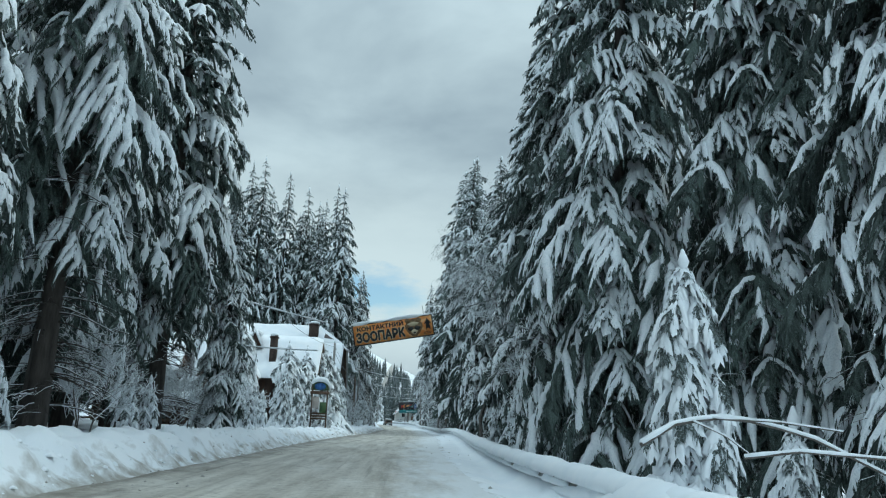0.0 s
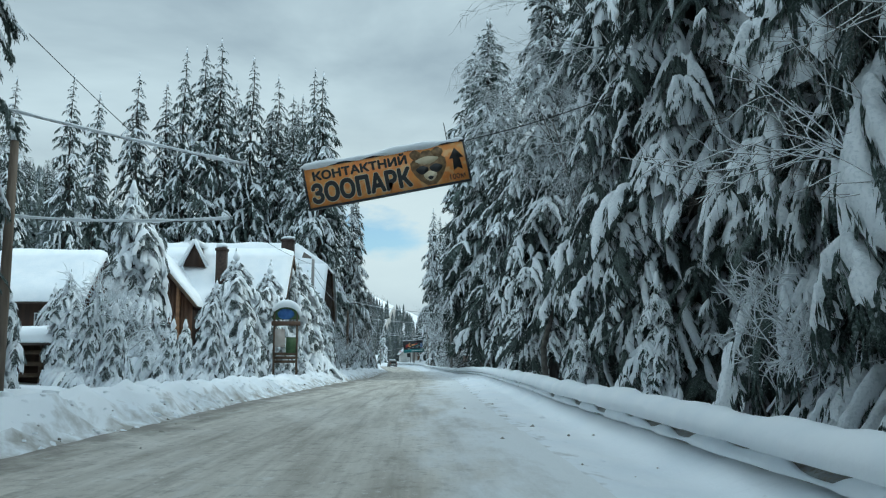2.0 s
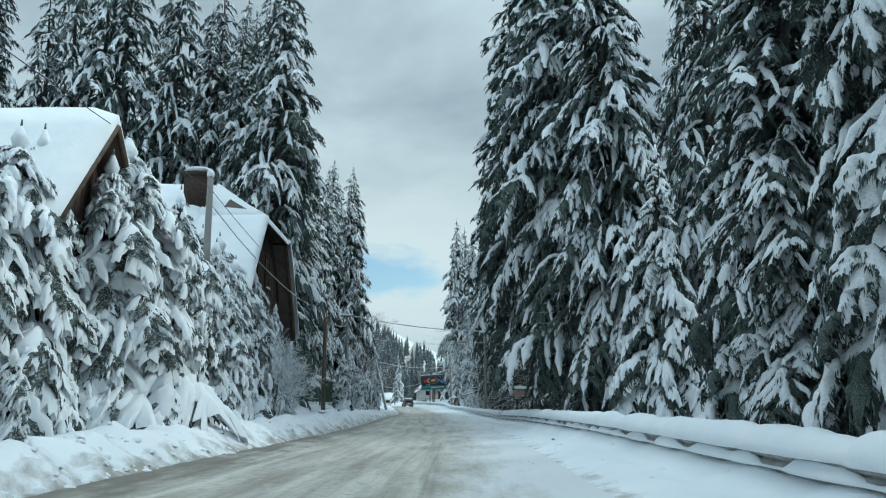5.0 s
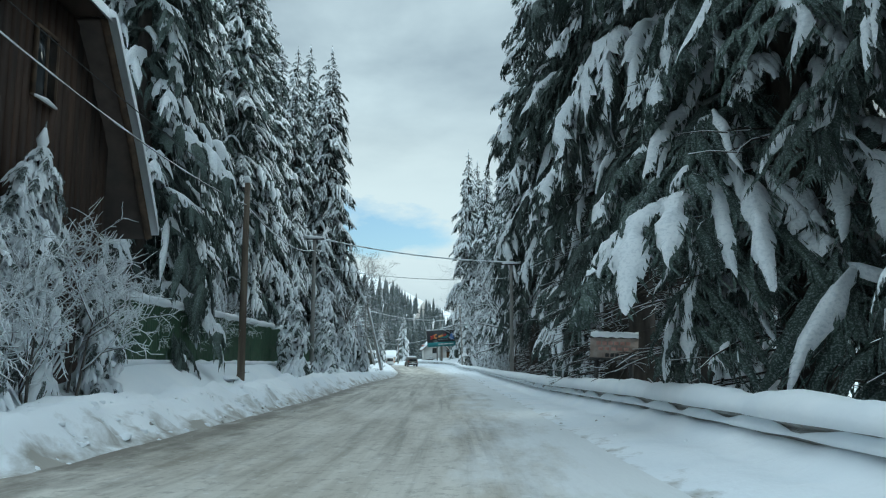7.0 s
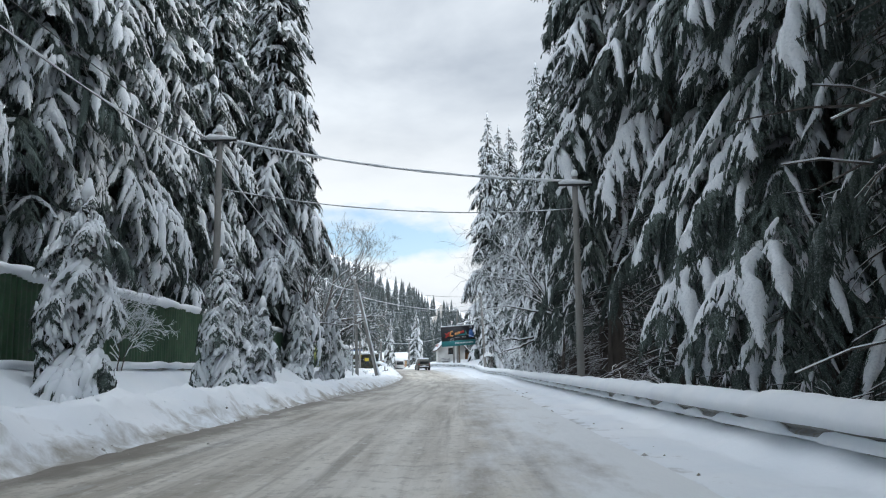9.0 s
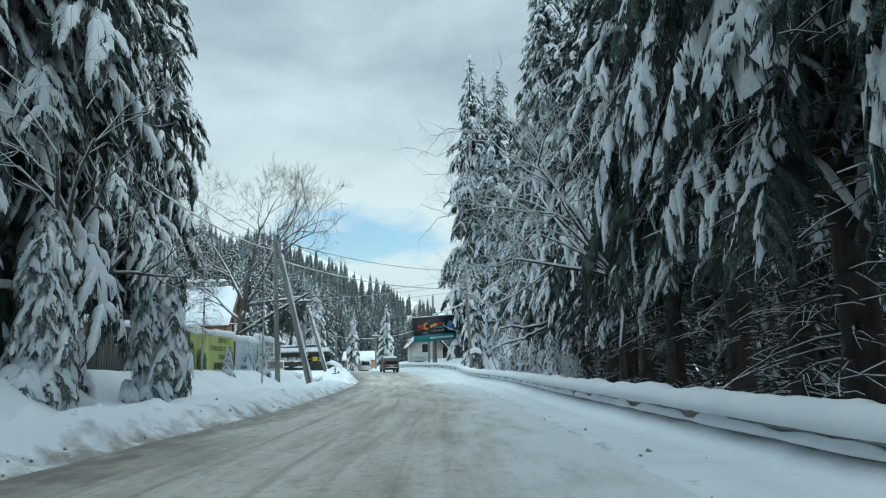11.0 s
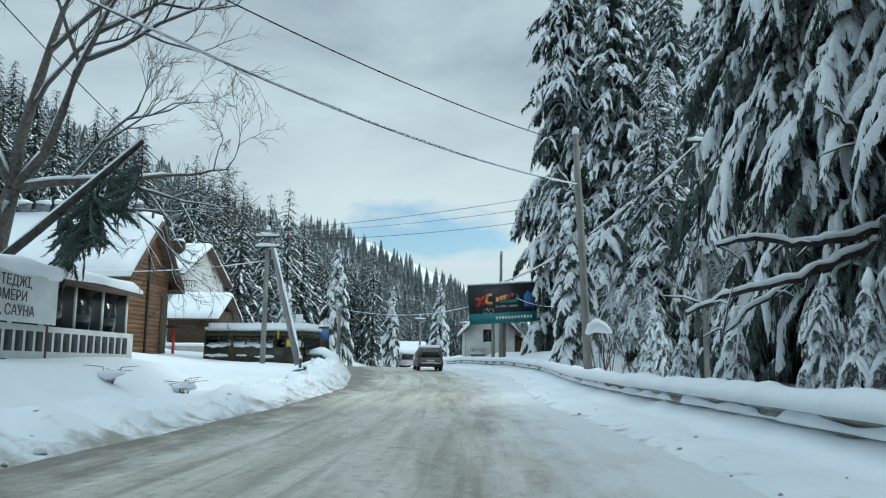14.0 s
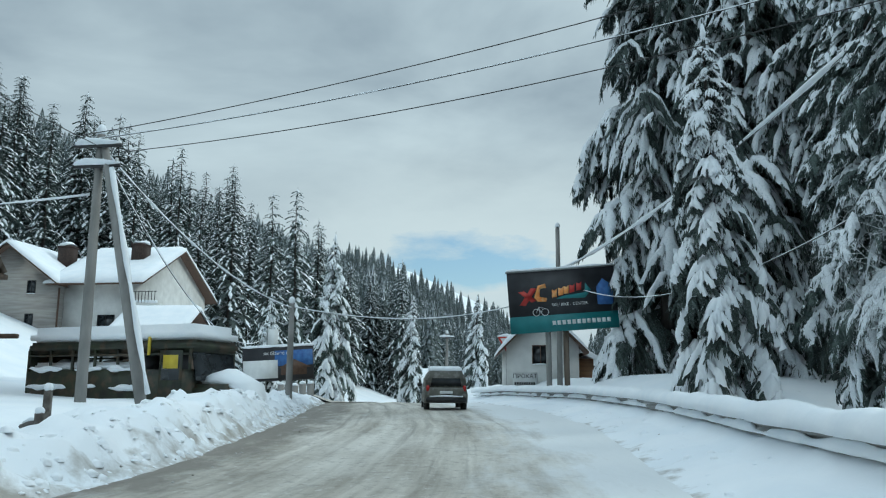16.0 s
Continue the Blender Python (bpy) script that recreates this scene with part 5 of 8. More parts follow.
def zoo_sign():
    root = thing("hanging_road_sign", "tilted orange sign hung over the road with snow on top", "sign", pose(-0.04, 45.8, 6.02, 0, -11.2, 0))
    w, h = 4.2, 1.06
    part("board", Geo().box(-w / 2, -0.02, -h / 2, w / 2, 0.05, h / 2), ORANGE, root, "orange printed sign board")
    f = Geo()
    for a in ((-w / 2 - 0.03, -h / 2 - 0.03, w / 2 + 0.03, -h / 2 + 0.02), (-w / 2 - 0.03, h / 2 - 0.02, w / 2 + 0.03, h / 2 + 0.03), (-w / 2 - 0.03, -h / 2, -w / 2 + 0.02, h / 2), (w / 2 - 0.02, -h / 2, w / 2 + 0.03, h / 2)):
        f.box(a[0], -0.035, a[1], a[2], 0.07, a[3])
    part("frame", f, DARK_METAL, root, "dark rusty metal frame")
    lettering("lettering", "КОНТАКТНИЙ", 0.295, BLACK, root, pose(-0.66, -0.026, 0.28) @ FACE @ Matrix.Diagonal((1.2, 1, 1, 1)), bold=0.013)
    lettering("lettering", "ЗООПАРК", 0.58, BLACK, root, pose(-0.70, -0.0265, -0.20) @ FACE @ Matrix.Diagonal((0.92, 1.12, 1, 1)), bold=0.028)
    lettering("lettering_back", "ЗООПАРК", 0.58, CREAM, root, pose(-0.70, -0.0195, -0.20) @ FACE @ Matrix.Diagonal((0.92, 1.12, 1, 1)), "pale outline behind the letters", bold=0.045)
    lettering("lettering", "100м", 0.20, BLACK, root, pose(1.78, -0.026, -0.38) @ FACE)
    part("arrow", Geo().poly([(1.72, -0.22), (1.84, -0.14), (1.96, -0.22), (1.93, 0.10), (2.03, 0.10), (1.84, 0.38), (1.65, 0.10), (1.75, 0.10)], -0.03, -0.022), BLACK, root, "black arrow pointing up")

    def blot(cx, cz, rx, rz, mat, y0, n=14):
        part("picture_patch", Geo().poly([(cx + rx * math.cos(a) * (1 + 0.12 * math.sin(3 * a)), cz + rz * math.sin(a) * (1 + 0.1 * math.cos(4 * a))) for a in np.linspace(0, 2 * math.pi, n, endpoint=False)], y0 - 0.003, y0), mat, root)

    blot(1.10, -0.02, 0.46, 0.44, FUR, -0.021)
    blot(0.80, 0.36, 0.14, 0.13, FUR, -0.0215)
    blot(1.38, 0.34, 0.15, 0.14, FUR, -0.0215)
    blot(1.08, 0.18, 0.30, 0.10, CREAM, -0.0245)
    blot(0.92, -0.06, 0.16, 0.11, BLACK, -0.0250)
    blot(1.28, -0.06, 0.17, 0.11, BLACK, -0.0250)
    blot(1.10, -0.24, 0.17, 0.13, CREAM, -0.0255)
    blot(1.10, -0.29, 0.07, 0.05, BLACK, -0.0285)
    xs = np.linspace(-w / 2 - 0.08, w / 2 + 0.02, 30)
    snow = Geo().tube([(x, 0.02, h / 2 + 0.05 + 0.015 * math.sin(x * 3)) for x in xs], [0.03] + [0.09 + 0.025 * math.sin(x * 2.3) + 0.015 * math.sin(x * 7) for x in xs[1:-1]] + [0.03], 8)
    part("snow_cap", snow, SNOW, root, smooth=True)
    for x in (-1.7, 1.7):
        part("hanger", Geo().tube([(x, 0.01, h / 2), (x, -0.03, h / 2 + 0.55)], 0.012, 5), WIRE, root)


zoo_sign()

# ---- buildings ----


def snow_roof(profile, x0, x1, thick, over=0.25):
    """Snow slab over a ridge roof that runs along x. profile: (y, z) from eave to eave."""
    g = Geo()
    n = 18
    fine = []
    for (ya, za), (yb, zb) in zip(profile[:-1], profile[1:]):
        for s in np.linspace(0, 1, 7)[:-1]:
            fine.append((ya + (yb - ya) * s, za + (zb - za) * s))
    fine.append(profile[-1])
    xs = np.linspace(x0 - over, x1 + over, n)
    v = []
    for i, x in enumerate(xs):
        e = 0.55 if i in (0, n - 1) else 1.0
        for k, (yy, zz) in enumerate(fine):
            edge = 0.5 if k in (0, len(fine) - 1) else 1.0
            v.append((x, yy, zz + thick * e * edge * (1 + 0.22 * noise.noise((x * 0.6, yy * 0.8, zz)))))
    c = len(fine)
    base = len(v)
    for x in xs:
        v += [(x, yy, zz - 0.02) for yy, zz in fine]
    i, j = np.meshgrid(np.arange(n - 1), np.arange(c - 1), indexing="ij")
    q = np.stack([i * c + j, (i + 1) * c + j, (i + 1) * c + j + 1, i * c + j + 1], -1).reshape(-1, 4)
    rim = [(k, k + 1, base + k + 1, base + k) for k in range(c - 1)] + [((n - 1) * c + k + 1, (n - 1) * c + k, base + (n - 1) * c + k, base + (n - 1) * c + k + 1) for k in range(c - 1)]
    rim += [((i + 1) * c, i * c, base + i * c, base + (i + 1) * c) for i in range(n - 1)] + [(i * c + c - 1, (i + 1) * c + c - 1, base + (i + 1) * c + c - 1, base + i * c + c - 1) for i in range(n - 1)]
    return g.add(v, q, rim)


def roof_sheet(profile, x0, x1, thick=0.12):
    """A folded roof plate along x, as one shell."""
    k = len(profile)
    v = [(x, yy, zz - o) for x in (x0, x1) for o in (0.0, thick) for yy, zz in profile]
    f = []
    for i in range(k - 1):
        f += [(i, i + 1, 2 * k + i + 1, 2 * k + i), (k + i + 1, k + i, 3 * k + i, 3 * k + i + 1), (i + 1, i, k + i, k + i + 1), (2 * k + i, 2 * k + i + 1, 3 * k + i + 1, 3 * k + i)]
    f += [(0, 2 * k, 3 * k, k), (2 * k - 1, 4 * k - 1, 3 * k - 1, k - 1)]
    return Geo().add(v, f)


def window(parent, x, y, z, w, h, axis="y", mat=None):
    """A framed window in a wall that faces -y (axis y) or +x (axis x)."""
    m = pose(x, y, z, 0, 0, 0 if axis == "y" else 90)
    f = Geo()
    for a in ((-w / 2 - 0.06, -h / 2 - 0.06, w / 2 + 0.06, -h / 2), (-w / 2 - 0.06, h / 2, w / 2 + 0.06, h / 2 + 0.06), (-w / 2 - 0.06, -h / 2, -w / 2, h / 2), (w / 2, -h / 2, w / 2 + 0.06, h / 2), (-0.025, -h / 2, 0.025, h / 2)):
        f.box(a[0], -0.05, a[1], a[2], 0.04, a[3])
    win = part("window", f, mat or BROWN_TRIM, parent)
    win.matrix_world = m
    p = part("pane", Geo().box(-w / 2, -0.012, -h / 2, w / 2, 0.0, h / 2), GLASS_DARK, win)
    s = part("snow_load", Geo().tube([(-w / 2 - 0.05, -0.06, -h / 2 - 0.04), (0, -0.08, -h / 2 - 0.02), (w / 2 + 0.05, -0.06, -h / 2 - 0.04)], [0.03, 0.06, 0.03], 6), SNOW, win, smooth=True)
    return win


def chimney(parent, x, y, z0, z1, w=0.7):
    c = part("chimney", Geo().box(x - w / 2, y - w / 2, z0, x + w / 2, y + w / 2, z1, 0.02), BRICK_DARK, parent, "dark brick chimney with a snow cap")
    part("collar", Geo().box(x - w / 2 - 0.06, y - w / 2 - 0.06, z1 - 0.2, x + w / 2 + 0.06, y + w / 2 + 0.06, z1 - 0.05, 0.01), BRICK_DARK, c)
    part("snow_cap", snow_hat(w * 0.62, 0.32, int(x * 10) % 90, 8).moved(pose(x, y, z1)), SNOW, c, smooth=True)


def boards(parent, outline_lo, outline_hi, a0, a1, width, axis, at, mat, name="board"):
    """Upright cladding boards between two height functions, along x (axis y: wall faces -y) or y (axis x)."""
    a = a0
    made = 0
    while a < a1 - 0.02:
        b = min(a + width, a1)
        lo, hi = outline_lo((a + b) / 2), outline_hi(a), 
        h0, h1 = outline_hi(a), outline_hi(b)
        d = 0.012 * ((made * 7) % 3)
        if max(h0, h1) > lo + 0.05:
            g = Geo()
            gap = 0.012
            if axis == "x":
                pts = [(a, lo), (b - gap, lo), (b - gap, max(h1, lo)), (a, max(h0, lo))]
                v = [(at + o, yy, zz) for o in (-0.03, 0.02 + d) for yy, zz in pts]
            else:
                pts = [(a, lo), (b - gap, lo), (b - gap, max(h1, lo)), (a, max(h0, lo))]
                v = [(xx, at - o, zz) for o in (-0.03, 0.02 + d) for xx, zz in pts]
            g.add(v, [(0, 3, 2, 1), (4, 5, 6, 7), (0, 1, 5, 4), (1, 2, 6, 5), (2, 3, 7, 6), (3, 0, 4, 7)])
            part(name, g, mat, parent)
        a = b
        made += 1


def chalet():
    root = thing("chalet", "large dark timber chalet with a thick snow-covered roof", "house")
    yc = 98.1
    prof = [(yc - 6.6, 5.4), (yc - 5.1, 7.5), (yc - 2.9, 10.1), (yc, 12.0), (yc + 2.9, 10.1), (yc + 5.1, 7.5), (yc + 6.6, 5.4)]
    part("wall", Geo().box(-21.5, yc - 5.4, 0.5, -7.75, yc + 5.4, 7.2), CHALET_WOOD, root, "dark timber wall")
    part("roof", roof_sheet(prof, -21.9, -9.6).add([(-9.6, yc - 2.9, 10.1), (-9.6, yc, 12.0), (-9.6, yc + 2.9, 10.1), (-6.9, yc - 2.9, 10.1), (-6.9, yc + 2.9, 10.1)], [(0, 1, 3), (1, 4, 3), (1, 2, 4)]), ROOF_DARK, root)
    low = [(yc - 6.6, 5.4), (yc - 5.1, 7.5), (yc - 2.9, 10.1)]
    part("roof", roof_sheet(low, -9.6, -6.9), ROOF_DARK, root)
    part("roof", roof_sheet([(2 * yc - a, b) for a, b in low], -9.6, -6.9), ROOF_DARK, root)
    part("snow_cover", snow_roof(prof, -21.9, -9.7, 0.5), SNOW, root, "thick white snow on the roof", smooth=True)
    part("snow_cover", snow_roof(low, -9.6, -6.9, 0.45), SNOW, root, smooth=True)
    part("snow_cover", snow_roof([(2 * yc - a, b) for a, b in low], -9.6, -6.9, 0.45), SNOW, root, smooth=True)
    hip = Geo().add([(-9.7, yc - 3.0, 10.0), (-9.7, yc, 12.0), (-9.7, yc + 3.0, 10.0), (-6.75, yc - 3.0, 10.0), (-6.75, yc + 3.0, 10.0), (-9.8, yc - 3.0, 10.5), (-9.8, yc, 12.55), (-9.8, yc + 3.0, 10.5), (-6.85, yc - 2.9, 10.35), (-6.85, yc + 2.9, 10.35), (-8.3, yc, 11.5)],
                    [(5, 8, 10), (5, 10, 6), (6, 10, 7), (7, 10, 9), (8, 9, 10)], [(3, 4, 9, 8), (0, 3, 8, 5), (4, 2, 7, 9)])
    part("snow_cover", hip, SNOW, root, smooth=True)
    part("gable", Geo().add([(x, yy, zz) for x in (-7.75, -7.6) for yy, zz in ((yc - 5.2, 0.5), (yc + 5.2, 0.5), (yc + 5.1, 7.4), (yc + 2.9, 10.0), (yc - 2.9, 10.0), (yc - 5.1, 7.4))],
                            [(5, 4, 3, 2, 1, 0), (6, 7, 8, 9, 10, 11)], [(i, (i + 1) % 6, 6 + (i + 1) % 6, 6 + i) for i in range(6)]), CHALET_WOOD, root)
    top = lambda yy: 10.0 if abs(yy - yc) < 2.9 else 10.0 - (abs(yy - yc) - 2.9) * 1.18
    boards(root, lambda yy: 3.0, top, yc - 5.1, yc + 5.1, 0.3, "x", -7.58, CHALET_WOOD)
    for s in (-1, 1):
        part("barge_board", Geo().tube([(-6.95, yc + s * 2.9, 10.05), (-6.95, yc + s * 5.1, 7.45), (-6.95, yc + s * 6.6, 5.3)], 0.11, 4), DARK_WOOD, root)
    window(root, -7.5, yc - 1.4, 8.3, 0.9, 1.5, "x", DARK_WOOD)
    window(root, -7.5, yc + 1.4, 8.3, 0.9, 1.5, "x", DARK_WOOD)
    chimney(root, -10.2, 96.0, 10.4, 12.45, 1.0)
    root.matrix_world = pose(0, 0, -0.6)


def front_house():
    root = thing("timber_house", "dark timber house with steep snowy roof and cross gable", "house")
    x0, x1, yc, half, ev, ap = -17.5, -7.8, 78.5, 3.2, 4.65, 8.2
    part("wall", Geo().poly([(yc - half + 0.5, 0.3), (yc + half - 0.5, 0.3), (yc + half - 0.5, ev + 0.3), (yc, ap - 0.2), (yc - half + 0.5, ev + 0.3)], 0, x1 - x0).moved(pose(x1, 0, 0, 0, 0, 90)), CHALET_WOOD, root, "dark timber wall")
    boards(root, lambda yy: 1.5, lambda yy: ap - 0.3 - abs(yy - yc) * (ap - ev) / half, yc - half + 0.5, yc + half - 0.5, 0.28, "x", x1 + 0.02, CHALET_WOOD)
    prof = [(yc - half, ev), (yc, ap), (yc + half, ev)]
    part("roof", roof_sheet(prof, x0 - 0.3, x1 + 0.6, 0.14), ROOF_DARK, root)
    part("snow_cover", snow_roof(prof, x0 - 0.3, x1 + 0.5, 0.48, 0.15), SNOW, root, "thick white snow on the roof", smooth=True)
    for s in (-1, 1):
        part("barge_board", Geo().tube([(x1 + 0.62, yc, ap - 0.04), (x1 + 0.62, yc + s * half, ev - 0.04)], 0.1, 4), DARK_WOOD, root)
    window(root, x1 + 0.06, yc - 0.2, 4.9, 1.0, 1.3, "x", DARK_WOOD)
    chimney(root, -11.3, yc - 2.0, 5.5, 8.4, 0.6)
    gx, gy, h2, ga = -14.5, 74.0, 2.5, 7.5
    part("cross_wing", Geo().poly([(gx - h2 + 0.3, 0.3), (gx + h2 - 0.3, 0.3), (gx + h2 - 0.3, 4.9), (gx, ga - 0.2), (gx - h2 + 0.3, 4.9)], gy, yc), CHALET_WOOD, root)
    boards(root, lambda xx: 1.5, lambda xx: ga - 0.3 - abs(xx - gx) * (ga - 4.6) / h2, gx - h2 + 0.3, gx + h2 - 0.3, 0.26, "y", gy - 0.02, CABIN_DARK)
    wing = [(-h2, 4.6), (0.0, ga), (h2, 4.6)]
    part("roof", roof_sheet(wing, -0.5, 5.0).moved(pose(gx, gy, 0, 0, 0, 90)), ROOF_DARK, root)
    part("snow_cover", snow_roof(wing, -0.4, 5.0, 0.42, 0.1).moved(pose(gx, gy, 0, 0, 0, 90)), SNOW, root, smooth=True)
    for s in (-1, 1):
        part("barge_board", Geo().tube([(gx, gy - 0.55, ga - 0.03), (gx + s * h2, gy - 0.55, 4.56)], 0.09, 4), DARK_WOOD, root)
    part("post", Geo().box(gx + 1.3, gy - 0.3, 1.0, gx + 1.5, gy - 0.1, 5.8), CABIN_WOOD, root, "lighter timber post")
    window(root, gx - 0.3, gy - 0.06, 4.8, 0.8, 1.1, "y", DARK_WOOD)
    dm = part("dormer", Geo().poly([(-13.8, 7.3), (-12.4, 7.3), (-13.1, 8.9)], yc - 1.6, yc), CHALET_WOOD, root, "small dark dormer")
    for s in (-1, 1):
        part("snow_cover", Geo().tube([(-13.1, yc - 1.7, 8.98), (-13.1 + s * 0.85, yc - 1.7, 7.3)], 0.13, 6).tube([(-13.1 + s * 0.2, yc - 1.6, 8.75), (-13.1 + s * 0.2, yc + 0.2, 8.8)], 0.2, 6), SNOW, dm, smooth=True)
    s2 = thing("low_timber_house", "low timber house with a snow-covered roof", "house")
    r3 = [(75.6, 5.0), (79.0, 8.2), (82.4, 5.0)]
    part("wall", Geo().box(-25.6, 76.4, 0.3, -19.9, 81.6, 5.4), CHALET_WOOD, s2)
    part("gable", Geo().poly([(76.4, 5.3), (81.6, 5.3), (79.0, 8.0)], 0, 5.7).moved(pose(-19.9, 0, 0, 0, 0, 90)), CABIN_DARK, s2)
    part("roof", roof_sheet(r3, -26, -19.4), ROOF_DARK, s2)
    part("snow_cover", snow_roof(r3, -26, -19.5, 0.45), SNOW, s2, smooth=True)
    window(s2, -21.8, 76.35, 3.8, 1.2, 1.0, "y", PAPER)

CABIN_DARK = material("stained_boards", (0.05, 0.024, 0.013), (0.12, 0.058, 0.03), 3, 0.75, bump=0.3, bump_scale=16, stretch=(1, 1, 0.15), vary=0.2)
chalet()
front_house()


def snowy_shelter():
    root = thing("open_shelter", "low open wooden shelter under a thick snow slab", "shelter")
    x0, x1, y0, y1 = -19.5, -12.3, 54.5, 57.5
    for x in (x0, -17.1, -14.7, x1 - 0.12):
        for y in (y0, y1 - 0.12):
            part("post", Geo().box(x, y, 0.2, x + 0.12, y + 0.12, 2.1), DARK_WOOD, root)
    part("back_wall", Geo().box(x0, y1, 0.2, x1, y1 + 0.06, 2.0), CHALET_WOOD, root)
    for k in range(3):
        part("rail", Geo().box(x0, y0 - 0.04, 0.75 + 0.4 * k, x1, y0, 0.9 + 0.4 * k), DARK_WOOD, root)
    roof = [(y0 - 0.5, 1.95), (y1 + 0.5, 2.3)]
    part("roof", roof_sheet(roof, x0 - 0.4, x1 + 0.4, 0.1), ROOF_DARK, root)
    part("snow_cover", snow_roof(roof, x0 - 0.4, x1 + 0.4, 0.45, 0.05), SNOW, root, "thick white snow slab", smooth=True)


snowy_shelter()


def notice_stand():
    root = thing("notice_stand", "wooden notice stand with an arched green sign and snow", "sign", pose(-6.25, 70.0, 0.85))
    for x in (-0.8, 0.8):
        part("post", Geo().tube([(x, 0, -0.3), (x, 0, 3.3)], 0.08, 7), DARK_WOOD, root)
    part("crossbeam", Geo().box(-1.0, -0.1, 2.55, 1.0, 0.1, 2.8, 0.02), BROWN_TRIM, root, "reddish brown wooden beam")
    part("board", Geo().box(-0.75, -0.06, 1.35, -0.05, 0.0, 2.35, 0.01), FADED, root)
    part("board", Geo().box(0.05, -0.06, 1.0, 0.75, 0.0, 1.9, 0.01), PRINT_GREEN, root)
    for k in range(3):
        part("slat", Geo().box(-0.8, -0.05, 0.45 + 0.22 * k, 0.8, 0.0, 0.6 + 0.22 * k), DARK_WOOD, root)
    arch = [(-0.95, 2.9), (0.95, 2.9)] + [(0.95 * math.cos(a), 3.1 + 0.62 * math.sin(a)) for a in np.linspace(0, math.pi, 14)]
    part("arched_sign", Geo().poly(arch, -0.05, 0.03), PRINT_GREEN, root, "green and blue arched sign")
    part("painted_oval", Geo().poly([(0.6 * math.cos(a), 3.2 + 0.3 * math.sin(a)) for a in np.linspace(0, 2 * math.pi, 16, endpoint=False)], -0.06, -0.052), PRINT_BLUE, root)
    t = np.linspace(0, math.pi, 14)
    part("snow_cap", Geo().tube([(1.0 * math.cos(a), 0, 3.12 + 0.68 * math.sin(a)) for a in t], 0.10 + 0.13 * np.sin(t), 8), SNOW, root, smooth=True)
    root.scale = (0.76, 1.0, 0.95)


notice_stand()


def fence_run():
    """Green sheet fence with snow on top, then the dark board fence."""
    panel = None
    y = 103.0
    k = 0
    root = thing("sheet_fence", "dark green corrugated metal fence topped with snow", "fence")
    ribs = Geo()
    n = 40
    prof = [0.0, 0.03, 0.03, 0.0]
    v = []
    for i in range(n + 1):
        d = (0.0, 0.028, 0.028, 0.0)[i % 4]
        for z in (0.0, 1.72):
            v.append((d, 2.0 * i / n, z))
    q = [(2 * i, 2 * i + 2, 2 * i + 3, 2 * i + 1) for i in range(n)]
    back = [(x - 0.012, yy, z) for x, yy, z in v]
    b = len(v)
    panel = Geo().add(v + back, q, [(b + c, b + d, b + e, b + f) for f, e, d, c in q]).mesh("panel", FENCE_GREEN)
    post = Geo().box(-0.1, -0.04, -1.0, -0.02, 0.04, 1.78).mesh("post", DARK_METAL)
    ys, tops = [], []
    while y < 150:
        x = -7.35 - 0.012 * max(0, y - 130) * 3
        o = part("panel", panel, FENCE_GREEN, root)
        z = 1.35 + 0.03 * math.sin(y)
        o.matrix_world = pose(x, y, z, 0, 0, 0.4 * math.sin(y * 2.1))
        p = part("post", post, DARK_METAL, root)
        p.matrix_world = pose(x, y, z)
        f = part("foot_board", Geo().box(x - 0.02, y + 0.03, z - 0.35, x + 0.03, y + 1.97, z - 0.02), CONCRETE, root)
        y += 2.0
        k += 1
    yy = np.arange(103, 150.2, 0.25)
    part("snow_cap", Geo().tube([(-7.37 - 0.036 * max(0, a - 130), a, 3.12 + 0.05 * noise.noise((a * 0.9, 0, 0))) for a in yy], [0.14 + 0.07 * noise.noise((a * 1.3, 2, 0)) + 0.05 * noise.noise((a * 4, 5, 0)) for a in yy], 8), SNOW, root, smooth=True)
    part("snow_drift", Geo().tube([(-7.27 - 0.036 * max(0, a - 130), a, 1.30 + 0.06 * noise.noise((a * 0.7, 3, 0))) for a in yy], [0.10 + 0.05 * noise.noise((a * 1.1, 7, 0)) for a in yy], 7), SNOW, root, smooth=True)
    root2 = thing("board_fence", "weathered dark grey board fence topped with snow", "fence")
    b1 = Geo().box(0, 0, 0, 0.03, 0.19, 1.55).mesh("board", FENCE_GREY)
    y = 150.2
    while y < 167:
        o = part("board", b1, FENCE_GREY, root2)
        o.matrix_world = pose(-9.45, y, 1.25 + 0.03 * math.sin(y * 9), 0.6 * math.sin(y * 5), 0, 0)
        y += 0.205
    for z in (1.5, 2.5):
        part("rail", Geo().box(-9.51, 150.2, z, -9.45, 167, z + 0.08), DARK_WOOD, root2)
    y = 150.3
    while y < 167.1:
        part("post", Geo().box(-9.61, y - 0.05, 0.4, -9.51, y + 0.05, 2.8), DARK_WOOD, root2)
        y += 2.8
    yy = np.arange(150.2, 167.2, 0.25)
    part("snow_cap", Geo().tube([(-9.45, a, 2.86 + 0.05 * noise.noise((a * 0.9, 0, 4))) for a in yy], [0.13 + 0.06 * noise.noise((a * 1.3, 2, 4)) for a in yy], 8), SNOW, root2, smooth=True)


fence_run()


